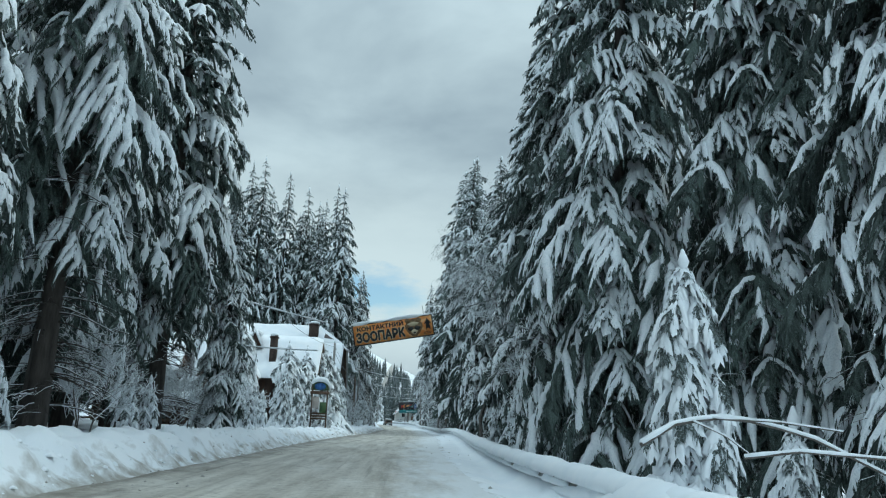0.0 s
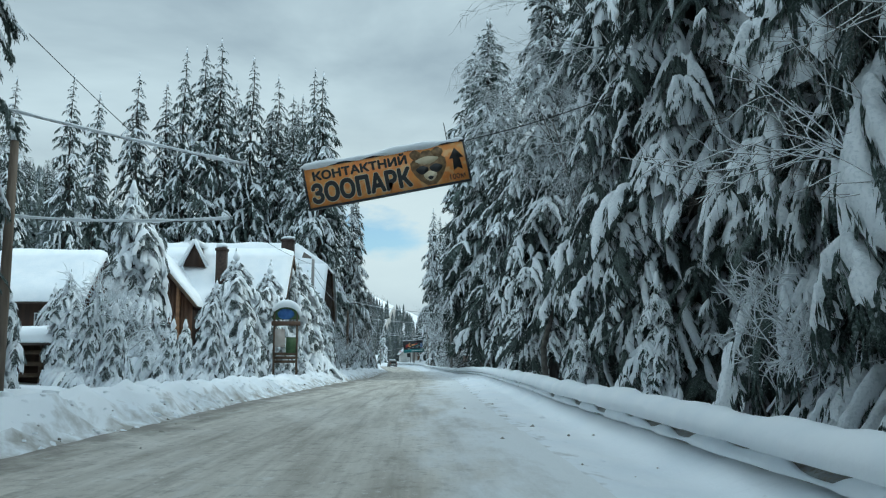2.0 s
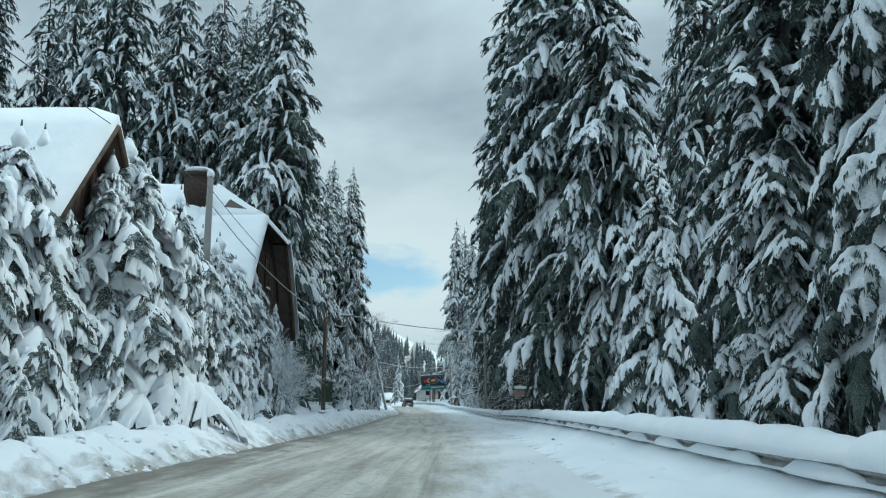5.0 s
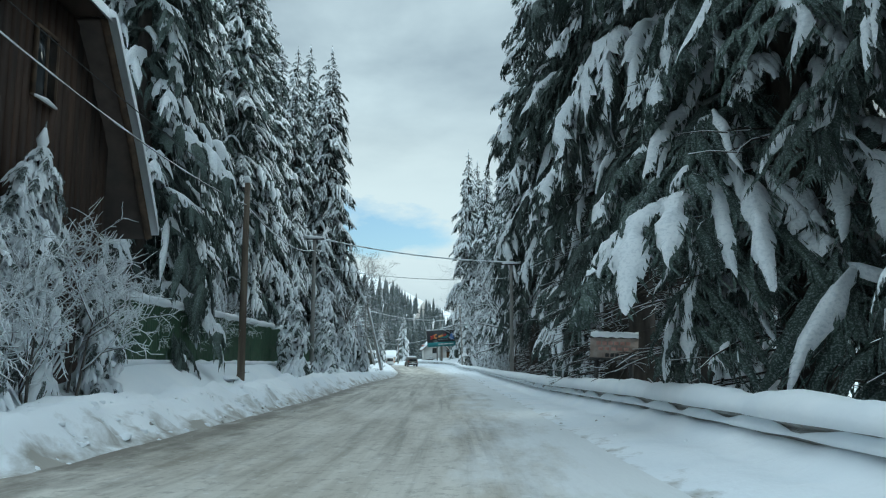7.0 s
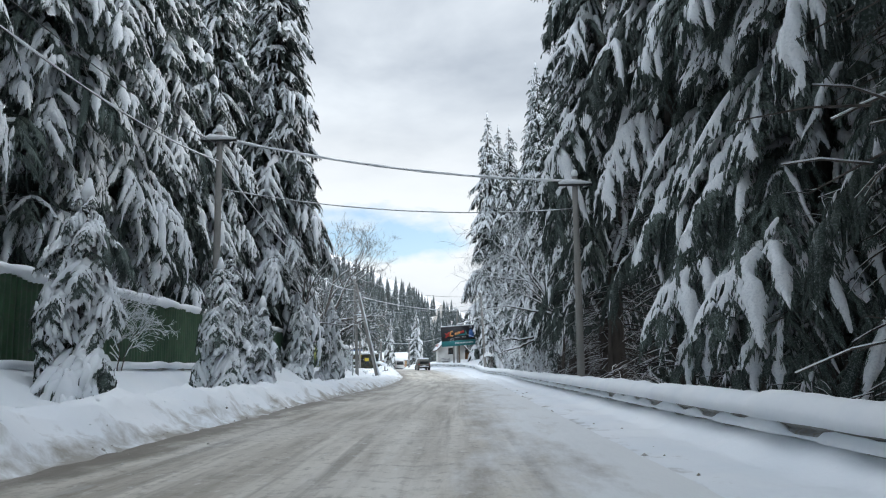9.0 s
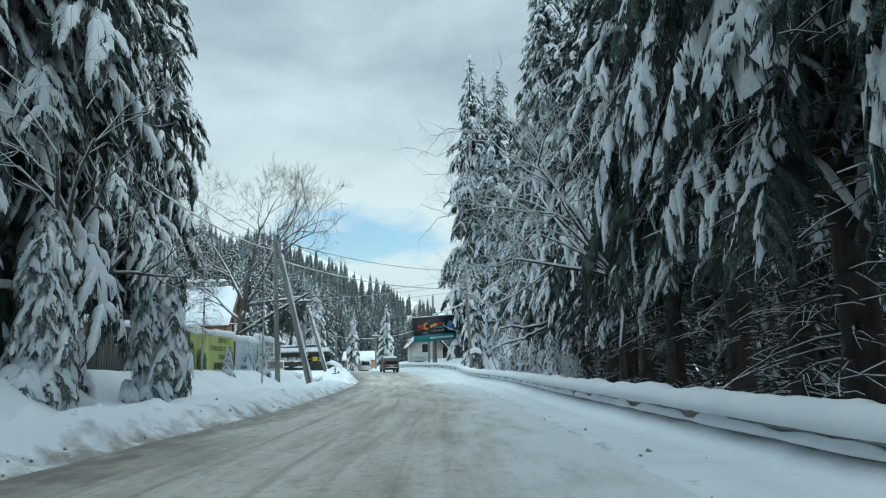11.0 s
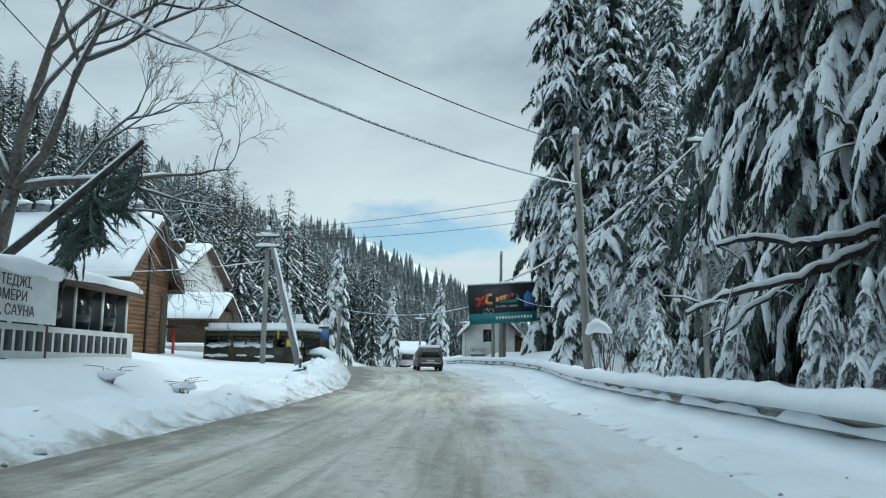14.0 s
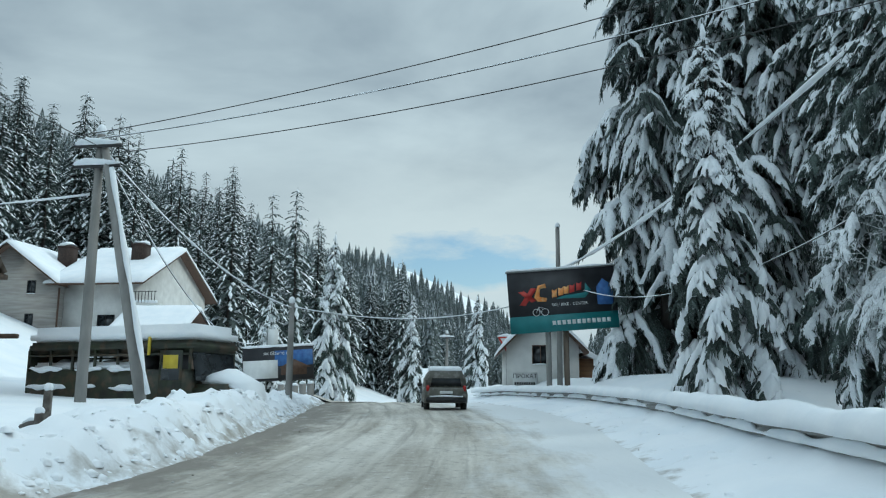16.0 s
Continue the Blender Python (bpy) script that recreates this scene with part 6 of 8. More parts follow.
def banner(name, label, y0, y1, z0, z1, x0, x1, back):
    """A printed sheet on a post frame along the verge. Returns the thing; its own x runs along the sheet and its face is -y."""
    ln = math.hypot(x1 - x0, y1 - y0)
    root = thing(name, label, "banner", pose(x0, y0, 0, 0, 0, math.degrees(math.atan2(y1 - y0, x1 - x0))))
    n = 30
    v = [(ln * i / n, 0.03 * math.sin(i * 0.9) + 0.02 * math.sin(i * 2.3), z) for i in range(n + 1) for z in (z0, z1)]
    v += [(a, b + 0.01, c) for a, b, c in v]
    k = 2 * (n + 1)
    part("sheet", Geo().add(v, [(2 * i, 2 * i + 2, 2 * i + 3, 2 * i + 1) for i in range(n)] + [(k + 2 * i + 1, k + 2 * i + 3, k + 2 * i + 2, k + 2 * i) for i in range(n)]), back, root, smooth=True)
    for i in range(int(ln // 2.2) + 1):
        part("post", Geo().box(2.2 * i, 0.08, z0 - 0.9, 2.2 * i + 0.08, 0.16, z1 + 0.05), DARK_WOOD, root)
    part("rail", Geo().box(0, 0.06, z1 - 0.02, ln, 0.14, z1 + 0.06), DARK_WOOD, root)
    xs = np.arange(0, ln, 0.3)
    part("snow_cap", Geo().tube([(a, 0.08, z1 + 0.14 + 0.04 * noise.noise((a, y0, 0))) for a in xs], [0.19 + 0.10 * noise.noise((a * 0.9, y0, 2)) for a in xs], 8), SNOW, root, smooth=True)
    return root


def bars(parent, x, y, z, w, h, mat, count=6):
    for i in range(count):
        a = w * i / count
        part("lettering_bar", Geo().box(x + a, y - 0.006, z - h / 2, x + a + w / count * 0.72, y, z + h / 2), mat, parent)


def banners():
    a = banner("printed_banner", "yellow-green printed banner on a post frame under snow", 166.6, 175.8, 1.2, 2.9, -9.6, -9.55, YELLOW_GREEN)
    for words, x, z, s in (("ДЕРЕВ'ЯНІ", 6.6, 2.66, 0.30), ("2-Х ПОВЕРХОВІ КОТЕДЖІ", 6.4, 2.27, 0.31), ("АЛЬТАНКА", 6.8, 1.88, 0.31)):
        lettering("lettering", words, s, PRINT_GREEN, a, pose(x, -0.065, z) @ FACE @ Matrix.Diagonal((1.0, 1, 1, 1)))
    bars(a, 5.3, -0.06, 1.46, 2.8, 0.32, BLACK, 8)
    for x, h in ((1.2, 0.7), (1.9, 0.9), (3.0, 0.95), (3.7, 0.8), (8.6, 0.9)):
        part("printed_tree", Geo().poly([(x - 0.3, 1.28), (x + 0.3, 1.28), (x + 0.26, 1.3 + h * 0.6), (x, 1.3 + h), (x - 0.26, 1.3 + h * 0.6)], -0.07, -0.064), PRINT_GREEN, a)
    b = banner("printed_banner", "pale blue printed banner with a blue logo under snow", 176.1, 181.5, 1.2, 2.8, -9.55, -9.6, BANNER_PALE)
    part("printed_peak", Geo().poly([(3.3, 1.55), (3.6, 1.55), (4.4, 2.55), (5.2, 1.45), (4.8, 1.45), (4.3, 2.15)], -0.07, -0.06), PRINT_BLUE, b, "blue peak-shaped print")
    part("printed_peak", Geo().poly([(1.7, 1.75), (1.9, 1.62), (2.7, 2.1), (3.4, 1.75), (3.4, 1.95), (2.7, 2.3)], -0.07, -0.06), PRINT_BLUE, b)
    bars(b, 1.0, -0.06, 1.4, 1.6, 0.18, PRINT_BLUE, 4)
    c = banner("printed_banner", "pale advertising banner with dark lettering under snow", 181.7, 188.6, 1.95, 3.05, -9.6, -9.95, PAPER)
    for words, z in (("ДЕРЕВ'ЯНІ КОТЕДЖІ,", 2.82), ("2-Х МІСНІ НОМЕРИ", 2.50), ("ГАРЯЧА БОЧКА, САУНА", 2.18)):
        lettering("lettering", words, 0.33, BLACK, c, pose(3.6, -0.065, z) @ FACE @ Matrix.Diagonal((1.1, 1, 1, 1)))
    d = thing("printed_board", "white board with a row of dark characters", "sign", pose(-9.85, 183.2, 0, 0, 0, 92.3))
    part("sheet", Geo().box(0, -0.02, 1.15, 10.2, 0.02, 1.92), PAPER, d)
    bars(d, 0.3, -0.021, 1.55, 9.6, 0.46, BLACK, 22)
    for x in (0.5, 3.5, 6.6, 9.6):
        part("post", Geo().box(x, 0.03, 0.2, x + 0.08, 0.11, 1.9), DARK_WOOD, d)


banners()


def cabin():
    root = thing("wooden_cabin", "brown log-sided cabin with a thick snow-covered gable roof", "house")
    x0, x1, y0, y1, zb, ev, ap = -35.5, -19.4, 212.2, 217.4, 0.2, 6.3, 9.0
    yc = (y0 + y1) / 2
    part("wall", Geo().poly([(y0, zb), (y1, zb), (y1, ev), (yc, ap - 0.15), (y0, ev)], 0, x1 - x0).moved(pose(x1, 0, 0, 0, 0, 90)), CABIN_WOOD, root, "varnished wooden wall")
    # horizontal boards on the long side and on the gable
    z = zb
    while z < ev - 0.03:
        h = min(0.24, ev - z)
        part("board", Geo().box(x0, y0 - 0.05, z, x1 + 0.02, y0 - 0.003, z + h - 0.014), CABIN_WOOD, root)
        z += 0.24
    z = zb
    while z < ap - 0.25:
        half = (y1 - y0) / 2 if z < ev else (y1 - y0) / 2 * (ap - z) / (ap - ev)
        part("board", Geo().box(x1 + 0.003, yc - half, z, x1 + 0.05, yc + half, z + 0.226), CABIN_WOOD, root)
        z += 0.24
    part("corner_post", Geo().box(x1 - 0.03, y0 - 0.08, zb, x1 + 0.08, y0 + 0.06, ev, 0.01), DARK_WOOD, root)
    part("pipe", Geo().tube([(x1 + 0.12, yc - 0.3, zb), (x1 + 0.12, yc - 0.3, ap + 0.55)], 0.075, 8), DARK_METAL, root, "dark stove pipe")
    prof = [(y0 - 0.9, 5.5), (yc, ap + 0.05), (y1 + 0.9, 5.5)]
    part("roof", roof_sheet(prof, x0 - 0.3, x1 + 0.6, 0.16), BROWN_TRIM, root)
    part("snow_cover", snow_roof(prof, x0 - 0.3, x1 + 0.4, 0.55, 0.15), SNOW, root, "thick white snow on the roof", smooth=True)
    for s in (-1, 1):
        part("barge_board", Geo().tube([(x1 + 0.6, yc, ap - 0.05), (x1 + 0.6, yc + s * 3.5, 5.42)], 0.12, 4), POLE_WOOD, root)
    part("eave_beam", Geo().box(x1 - 0.5, y1 - 0.1, 5.15, x1 + 0.7, y1 + 1.0, 5.33, 0.02), DARK_WOOD, root)
    part("porch_post", Geo().tube([(x1 + 0.35, y1 + 0.5, zb - 0.3), (x1 + 0.35, y1 + 0.5, 3.1)], 0.09, 8), RED, root, "reddish porch post")
    part("porch_lintel", Geo().box(x1 - 0.4, y1 + 0.35, 3.1, x1 + 1.6, y1 + 0.6, 3.25, 0.02), DARK_WOOD, root)
    part("door", Geo().box(x1 + 0.052, y1 - 0.95, zb, x1 + 0.10, y1 - 0.05, 4.9, 0.01), DARK_WOOD, root, "dark recess boards beside the gable corner")
    sg = part("wall_sign", Geo().box(-22.0, y0 - 0.085, 2.5, -20.1, y0 - 0.055, 3.62), FADED, root, "colourful printed wall sign")
    part("printed_patch", Geo().poly([(-21.25, 2.7), (-20.35, 2.7), (-20.25, 3.1), (-20.75, 3.3), (-21.15, 3.2)], y0 - 0.094, y0 - 0.088), PRINT_BLUE, sg)
    part("printed_patch", Geo().poly([(-21.95, 2.6), (-21.55, 2.55), (-21.45, 3.1), (-21.9, 3.15)], y0 - 0.094, y0 - 0.088), ORANGE, sg)
    lettering("lettering", "ЗАХОДЬ В ГОСТІ", 0.24, BLACK, sg, pose(-21.05, y0 - 0.095, 3.42) @ FACE)
    lettering("lettering", "ЄНОТ", 0.30, BLACK, sg, pose(-21.35, y0 - 0.098, 2.66) @ FACE)
    # roof-top sign frame, each block capped with snow
    fr = part("roof_sign_frame", Geo().box(-28.8, yc - 0.05, ap + 0.55, -20.1, yc + 0.05, ap + 0.62), DARK_METAL, root, "metal sign frame on the roof ridge")
    for i in range(8):
        x = -28.3 + 1.12 * i
        part("stay", Geo().box(x, yc - 0.03, ap, x + 0.06, yc + 0.03, ap + 0.9), DARK_METAL, fr)
        part("sign_block", Geo().box(x - 0.36, yc - 0.06, ap + 0.45, x + 0.42, yc + 0.06, ap + 1.05, 0.02), STEEL, fr)
        part("snow_cap", snow_hat(0.42, 0.22, i + 3).moved(pose(x + 0.03, yc, ap + 1.05)), SNOW, fr, smooth=True)


def glazed_pavilion():
    """A low glazed shelter behind the printed boards."""
    root = thing("glazed_pavilion", "low glazed pavilion with white frames under a snowy roof", "pavilion")
    x0, x1, y0, y1 = -12.3, -10.5, 188.9, 193.5
    part("base", Geo().box(x0, y0, 0.4, x1, y1, 1.75, 0.02), DARK_WOOD, root)
    part("roof", Geo().box(x0 - 0.25, y0 - 0.25, 3.05, x1 + 0.3, y1 + 0.3, 3.17, 0.02), BROWN_TRIM, root)
    part("snow_cover", snow_roof([(y0 - 0.25, 3.15), ((y0 + y1) / 2, 3.22), (y1 + 0.3, 3.15)], x0 - 0.2, x1 + 0.25, 0.30, 0.05), SNOW, root, "thick snow on the flat roof", smooth=True)
    for i in range(4):
        y = y0 + (y1 - y0 - 0.1) * i / 3
        part("frame", Geo().box(x1 - 0.1, y, 1.75, x1, y + 0.1, 3.05), PAPER, root)
        if i < 3:
            part("pane", Geo().box(x1 - 0.06, y + 0.1, 1.75, x1 - 0.04, y + (y1 - y0 - 0.1) / 3, 3.05), GLASS_DARK, root)
    for x in (x0, (x0 + x1) / 2):
        for y in (y0, y1 - 0.1):
            part("frame", Geo().box(x, y, 1.75, x + 0.1, y + 0.1, 3.05), PAPER, root)
    for y in (y0 + 0.04, y1 - 0.06):
        part("pane", Geo().box(x0 + 0.1, y, 1.75, (x0 + x1) / 2, y + 0.02, 3.05), GLASS_DARK, root)
        part("pane", Geo().box((x0 + x1) / 2 + 0.1, y, 1.75, x1 - 0.1, y + 0.02, 3.05), GLASS_DARK, root)


glazed_pavilion()
cabin()


def camo_bus():
    root = thing("camouflage_bus", "derelict camouflage-painted bus buried in snow", "bus", pose(-16.9, 217.25, 0.25, 0, 0, -14))
    L, W = 7.3, 2.2
    part("lower_body", Geo().box(0, 0, 0.05, L - 0.9, W, 1.78, 0.06), CAMO, root, "camouflage painted body side")
    part("hood", Geo().box(L - 1.0, 0.15, 0.45, L + 0.35, W - 0.15, 1.35, 0.12), CAMO, root)
    part("roof", Geo().box(-0.05, -0.03, 2.30, L - 0.75, W + 0.03, 2.66, 0.10), CAMO, root)
    for side, yy in (("near", 0.0), ("far", W - 0.06)):
        for i in range(8):
            x = 0.0 + i * (L - 0.95) / 7
            part("window_post", Geo().box(x, yy, 1.75, x + 0.08, yy + 0.06, 2.45), CAMO, root)
        part("window_rail", Geo().box(0, yy - 0.01, 2.2, L - 0.9, yy + 0.05, 2.26), CAMO, root)
    part("inner_load", Geo().box(0.1, 0.12, 1.72, L - 2.7, W - 0.1, 2.02, 0.09), SNOW, root, "snow drifted inside the broken windows", smooth=True)
    part("partition", Geo().box(L - 2.7, 0.1, 1.4, L - 2.6, W - 0.1, 2.4), BLACK, root)
    part("rear_panel", Geo().box(-0.02, 0, 0.3, 0.06, W, 2.4), CAMO, root)
    part("windscreen", Geo().add([(L - 0.95, 0.1, 2.42), (L - 0.95, W - 0.1, 2.42), (L - 0.75, W - 0.1, 1.45), (L - 0.75, 0.1, 1.45), (L - 0.92, 0.1, 2.42), (L - 0.92, W - 0.1, 2.42), (L - 0.72, W - 0.1, 1.45), (L - 0.72, 0.1, 1.45)], [(0, 1, 2, 3), (7, 6, 5, 4)]), GLASS_DARK, root)
    door = part("door", Geo().box(L - 2.0, -0.03, 0.5, L - 1.15, -0.004, 2.35, 0.01), CAMO, root)
    part("pane", Geo().box(L - 1.9, -0.036, 1.45, L - 1.25, -0.032, 2.2), GLASS_DARK, door)
    part("notice", Geo().box(L - 1.85, -0.045, 1.8, L - 1.3, -0.038, 2.2), SIGN_YELLOW, door, "yellow notice behind the glass")
    for x in (1.25, L - 0.55):
        for yy in (0.0, W - 0.22):
            wh = part("wheel", Geo().tube([(x, yy, 0.38), (x, yy + 0.22, 0.38)], 0.40, 16), RUBBER, root)
            part("hub", Geo().tube([(x, yy - 0.012, 0.38), (x, yy + 0.04, 0.38)], 0.18, 12), STEEL, wh)
    part("snow_cover", Geo().box(-0.14, -0.1, 2.47, L - 0.68, W + 0.1, 3.15, 0.26), SNOW, root, "thick rounded snow slab on the bus roof", smooth=True)
    for z, xa, xb, w, seed in ((1.80, 0.1, 1.5, 0.10, 1), (1.80, 2.0, 3.1, 0.08, 2), (1.80, 3.3, 4.6, 0.10, 3), (1.25, 0.0, 1.7, 0.12, 4), (1.28, 2.2, 2.9, 0.07, 5), (1.22, 3.4, 4.7, 0.12, 6), (0.8, 0.9, 1.8, 0.12, 7)):
        xs = np.linspace(xa, xb, 14)
        e = np.sin(np.pi * (xs - xa) / (xb - xa)) ** 0.5
        part("snow_ledge", Geo().tube([(x, -0.02, z + 0.07 * noise.noise((x * 2.6, seed, 0))) for x in xs], [0.01 + w * max(0.15, 0.8 + 0.9 * noise.noise((x * 2.1, seed, 3))) * e[i] for i, x in enumerate(xs)], 7), SNOW, root, smooth=True)
    part("snow_ledge", Geo().tube([(L - 0.95, W / 2, 1.42), (L - 0.2, W / 2, 1.5), (L + 0.5, W / 2, 1.2), (L + 0.8, W / 2, 0.5)], [0.5, 0.75, 0.7, 0.5], 10, flat=0.45), SNOW, root, "deep snow over the hood", smooth=True)
    for i in range(5):
        x = 0.4 + i * 1.05
        part("seat_back", Geo().box(x, 0.4, 0.9, x + 0.12, 1.7, 2.0, 0.03), BLACK, root)
        part("snow_load", snow_hat(0.42, 0.16, i).moved(pose(x + 0.1, 1.1, 1.95)), SNOW, root, smooth=True)
    part("roof_bracket", Geo().tube([(L - 2.35, -0.1, 2.2), (L - 2.35, -0.1, 2.75)], 0.05, 6), SIGN_YELLOW, root, "rusty yellow bracket")


camo_bus()


def guest_house():
    root = thing("guest_house", "large white and grey guest house with snowy roofs", "house")
    yb, yf, zg = 276.0, 262.0, 3.0
    part("grey_wing", Geo().poly([(-53, zg), (-43.9, zg), (-43.9, 11.3), (-48.8, 14.6), (-53, 11.6)], yf - 1.0, yb), CLADDING, root, "grey clad gable wall")
    part("white_wing", Geo().poly([(yf, zg - 1), (yb, zg - 1), (yb, 11.2), ((yf + yb) / 2, 15.0), (yf, 11.2)], 0, 7.3).moved(pose(-36.6, 0, 0, 0, 0, 90)), PLASTER, root, "white plastered wall")
    part("base", Geo().box(-53, yf - 1.05, zg - 3, -36.6, yb, zg + 0.2), PLASTER, root)
    prof = [(-(44.0 - 36.2) / 2 - 1.2, 0.0), (0, 2.9), ((44.0 - 36.2) / 2 + 1.2, 0.0)]
    main = [(yf - 1.3, 11.0), ((yf + yb) / 2, 15.2), (yb + 1.3, 11.0)]
    part("roof", roof_sheet(main, -45, -35.8, 0.18), BROWN_TRIM, root)
    part("snow_cover", snow_roof(main, -45, -36.0, 0.45), SNOW, root, "thick white snow on the roof", smooth=True)
    wing = [(-5.2, 11.0), (-0.0, 14.75), (5.4, 11.0)]
    part("roof", roof_sheet(wing, 0, 15, 0.25).moved(pose(-48.8, yf - 1.6, 0, 0, 0, 90)), BROWN_TRIM, root)
    part("snow_cover", snow_roof(wing, 0, 15, 0.42).moved(pose(-48.8, yf - 1.6, 0, 0, 0, 90)), SNOW, root, smooth=True)
    for x, z in ((-51.2, 10.6), (-46.5, 10.7), (-51.3, 7.6), (-46.5, 7.7), (-51.4, 4.7)):
        window(root, x, yf - 1.02, z, 0.7, 1.1, "y", BLACK)
    window(root, -39.7, yf - 0.03, 7.2, 1.5, 2.0, "y", BLACK)
    window(root, -42.2, yf - 0.03, 4.6, 1.4, 1.4, "y", BLACK)
    for z, x0, x1 in ((6.0, -44.2, -36.0), (9.2, -37.6, -34.4)):
        b = part("balcony", Geo().box(x0, yf - 1.3, z - 0.22, x1, yf - 0.01, z, 0.02), PLASTER, root)
        part("handrail", Geo().box(x0, yf - 1.32, z + 0.95, x1, yf - 1.26, z + 1.0), BLACK, b)
        x = x0
        while x < x1:
            part("baluster", Geo().box(x, yf - 1.31, z, x + 0.05, yf - 1.27, z + 0.97), BLACK, b)
            x += 0.3
        part("snow_load", Geo().tube([(x0, yf - 1.2, z + 0.05), ((x0 + x1) / 2, yf - 1.15, z + 0.12), (x1, yf - 1.2, z + 0.05)], 0.16, 7), SNOW, b, smooth=True)
    part("drain_pipe", Geo().tube([(-43.7, yf - 1.15, zg), (-43.7, yf - 1.15, 10.6)], 0.08, 6), BROWN_TRIM, root)
    chimney(root, -46.4, 266.0, 12.8, 15.3, 1.3)
    chimney(root, -38.9, 266.0, 13.2, 15.4, 1.3)
    s = thing("lodge_annex", "low annex with a broad snow-covered roof", "house")
    part("wall", Geo().box(-35.4, 256, 2.0, -30.2, 262, 6.6), DARK_WOOD, s)
    r2 = [(254.8, 5.6), (259, 8.3), (263.2, 5.6)]
    part("roof", roof_sheet(r2, -35.9, -29.6, 0.2), BROWN_TRIM, s)
    part("snow_cover", snow_roof(r2, -35.9, -29.7, 0.45), SNOW, s, smooth=True)
    part("ramp_wall", Geo().box(-37, 250, 0.8, -24, 250.3, 2.6), CLADDING, s, "grey garden wall")
    part("snow_load", Geo().tube([(-37, 250.15, 2.65), (-30, 250.15, 2.75), (-24, 250.15, 2.65)], 0.2, 8), SNOW, s, smooth=True)


guest_house()


def large_billboard():
    root = thing("billboard", "black and teal billboard on posts with snow along the top", "billboard", pose(0.45, 231.0, 5.72, 0, -4.0, 4))
    w, h = 5.0, 2.85
    part("panel", Geo().box(-w / 2, -0.04, -h / 2 + 0.78, w / 2, 0.10, h / 2), BILL_BLACK, root, "black printed panel")
    part("panel", Geo().box(-w / 2, -0.045, -h / 2, w / 2, 0.10, -h / 2 + 0.776), TEAL, root, "teal printed strip")
    f = Geo()
    f.box(-w / 2 - 0.05, -0.06, h / 2, w / 2 + 0.05, 0.14, h / 2 + 0.07)
    part("frame", f, STEEL, root)
    lettering("lettering", "SKI / BIKE - CENTER", 0.19, PAPER, root, pose(0.32, -0.045, -0.20) @ FACE)
    bars(root, -0.55, -0.046, -1.03, 2.75, 0.20, PAPER, 12)

    def blob(pts, mat):
        part("logo_shape", Geo().poly(pts, -0.05, -0.043), mat, root)

    blob([(-2.0, -0.12), (-1.72, -0.16), (-1.15, 0.62), (-1.42, 0.66)], RED)
    blob([(-2.02, 0.5), (-1.75, 0.54), (-1.2, 0.05), (-1.45, -0.02)], RED)
    blob([(-1.3, 0.2), (-1.1, 0.75), (-0.75, 0.82), (-0.7, 0.62), (-1.0, 0.6), (-1.05, 0.22), (-0.7, 0.15), (-0.75, -0.02), (-1.15, 0.0)], ORANGE)
    for i, (x, z, m) in enumerate(((-0.35, 0.35, ORANGE), (-0.05, 0.42, ORANGE), (0.2, 0.48, ORANGE), (0.48, 0.52, RED), (0.8, 0.6, RED))):
        blob([(x - 0.13, z - 0.2), (x + 0.1, z - 0.18), (x + 0.14, z + 0.2), (x + 0.02, z + 0.12), (x - 0.1, z + 0.18)], m)
    blob([(-0.3, 0.08), (1.05, 0.05), (1.35, 0.4), (1.1, 0.75), (1.05, 0.3), (0.0, 0.2)], TEAL)
    for cx in (-1.25, -0.85):
        part("bicycle_ring", Geo().tube([(cx + 0.16 * math.cos(a), -0.05, -0.5 + 0.16 * math.sin(a)) for a in np.linspace(0, 2 * math.pi, 17)], 0.016, 4), PAPER, root)
    part("bicycle_bar", Geo().tube([(-1.25, -0.05, -0.5), (-1.12, -0.05, -0.26), (-0.92, -0.05, -0.28), (-1.05, -0.05, -0.5), (-1.12, -0.05, -0.26)], 0.014, 4), PAPER, root)
    part("picture_patch", Geo().poly([(1.6, -0.3), (2.3, -0.35), (2.4, 0.5), (1.9, 0.9), (1.6, 0.5)], -0.05, -0.043), PRINT_BLUE, root)
    part("snow_cap", Geo().tube([(x, 0.03, h / 2 + 0.1) for x in np.linspace(-w / 2, w / 2, 16)], [0.07 + 0.03 * math.sin(i * 1.7) for i in range(16)], 7), SNOW, root, smooth=True)
    back = Geo()
    for x in (-1.6, 0.6, 1.9):
        back.box(x, 0.1, -h / 2, x + 0.08, 0.18, h / 2)
    part("back_frame", back, STEEL, root)
    for x in (0.62, -0.2):
        p = part("post", Geo().tube([(x, 231.3, 0.6), (x - 0.05, 231.3, 6.0)], 0.13, 8), POLE_WOOD if x > 0.5 else CONCRETE, root)
        p.matrix_parent_inverse = root.matrix_world.inverted()


large_billboard()


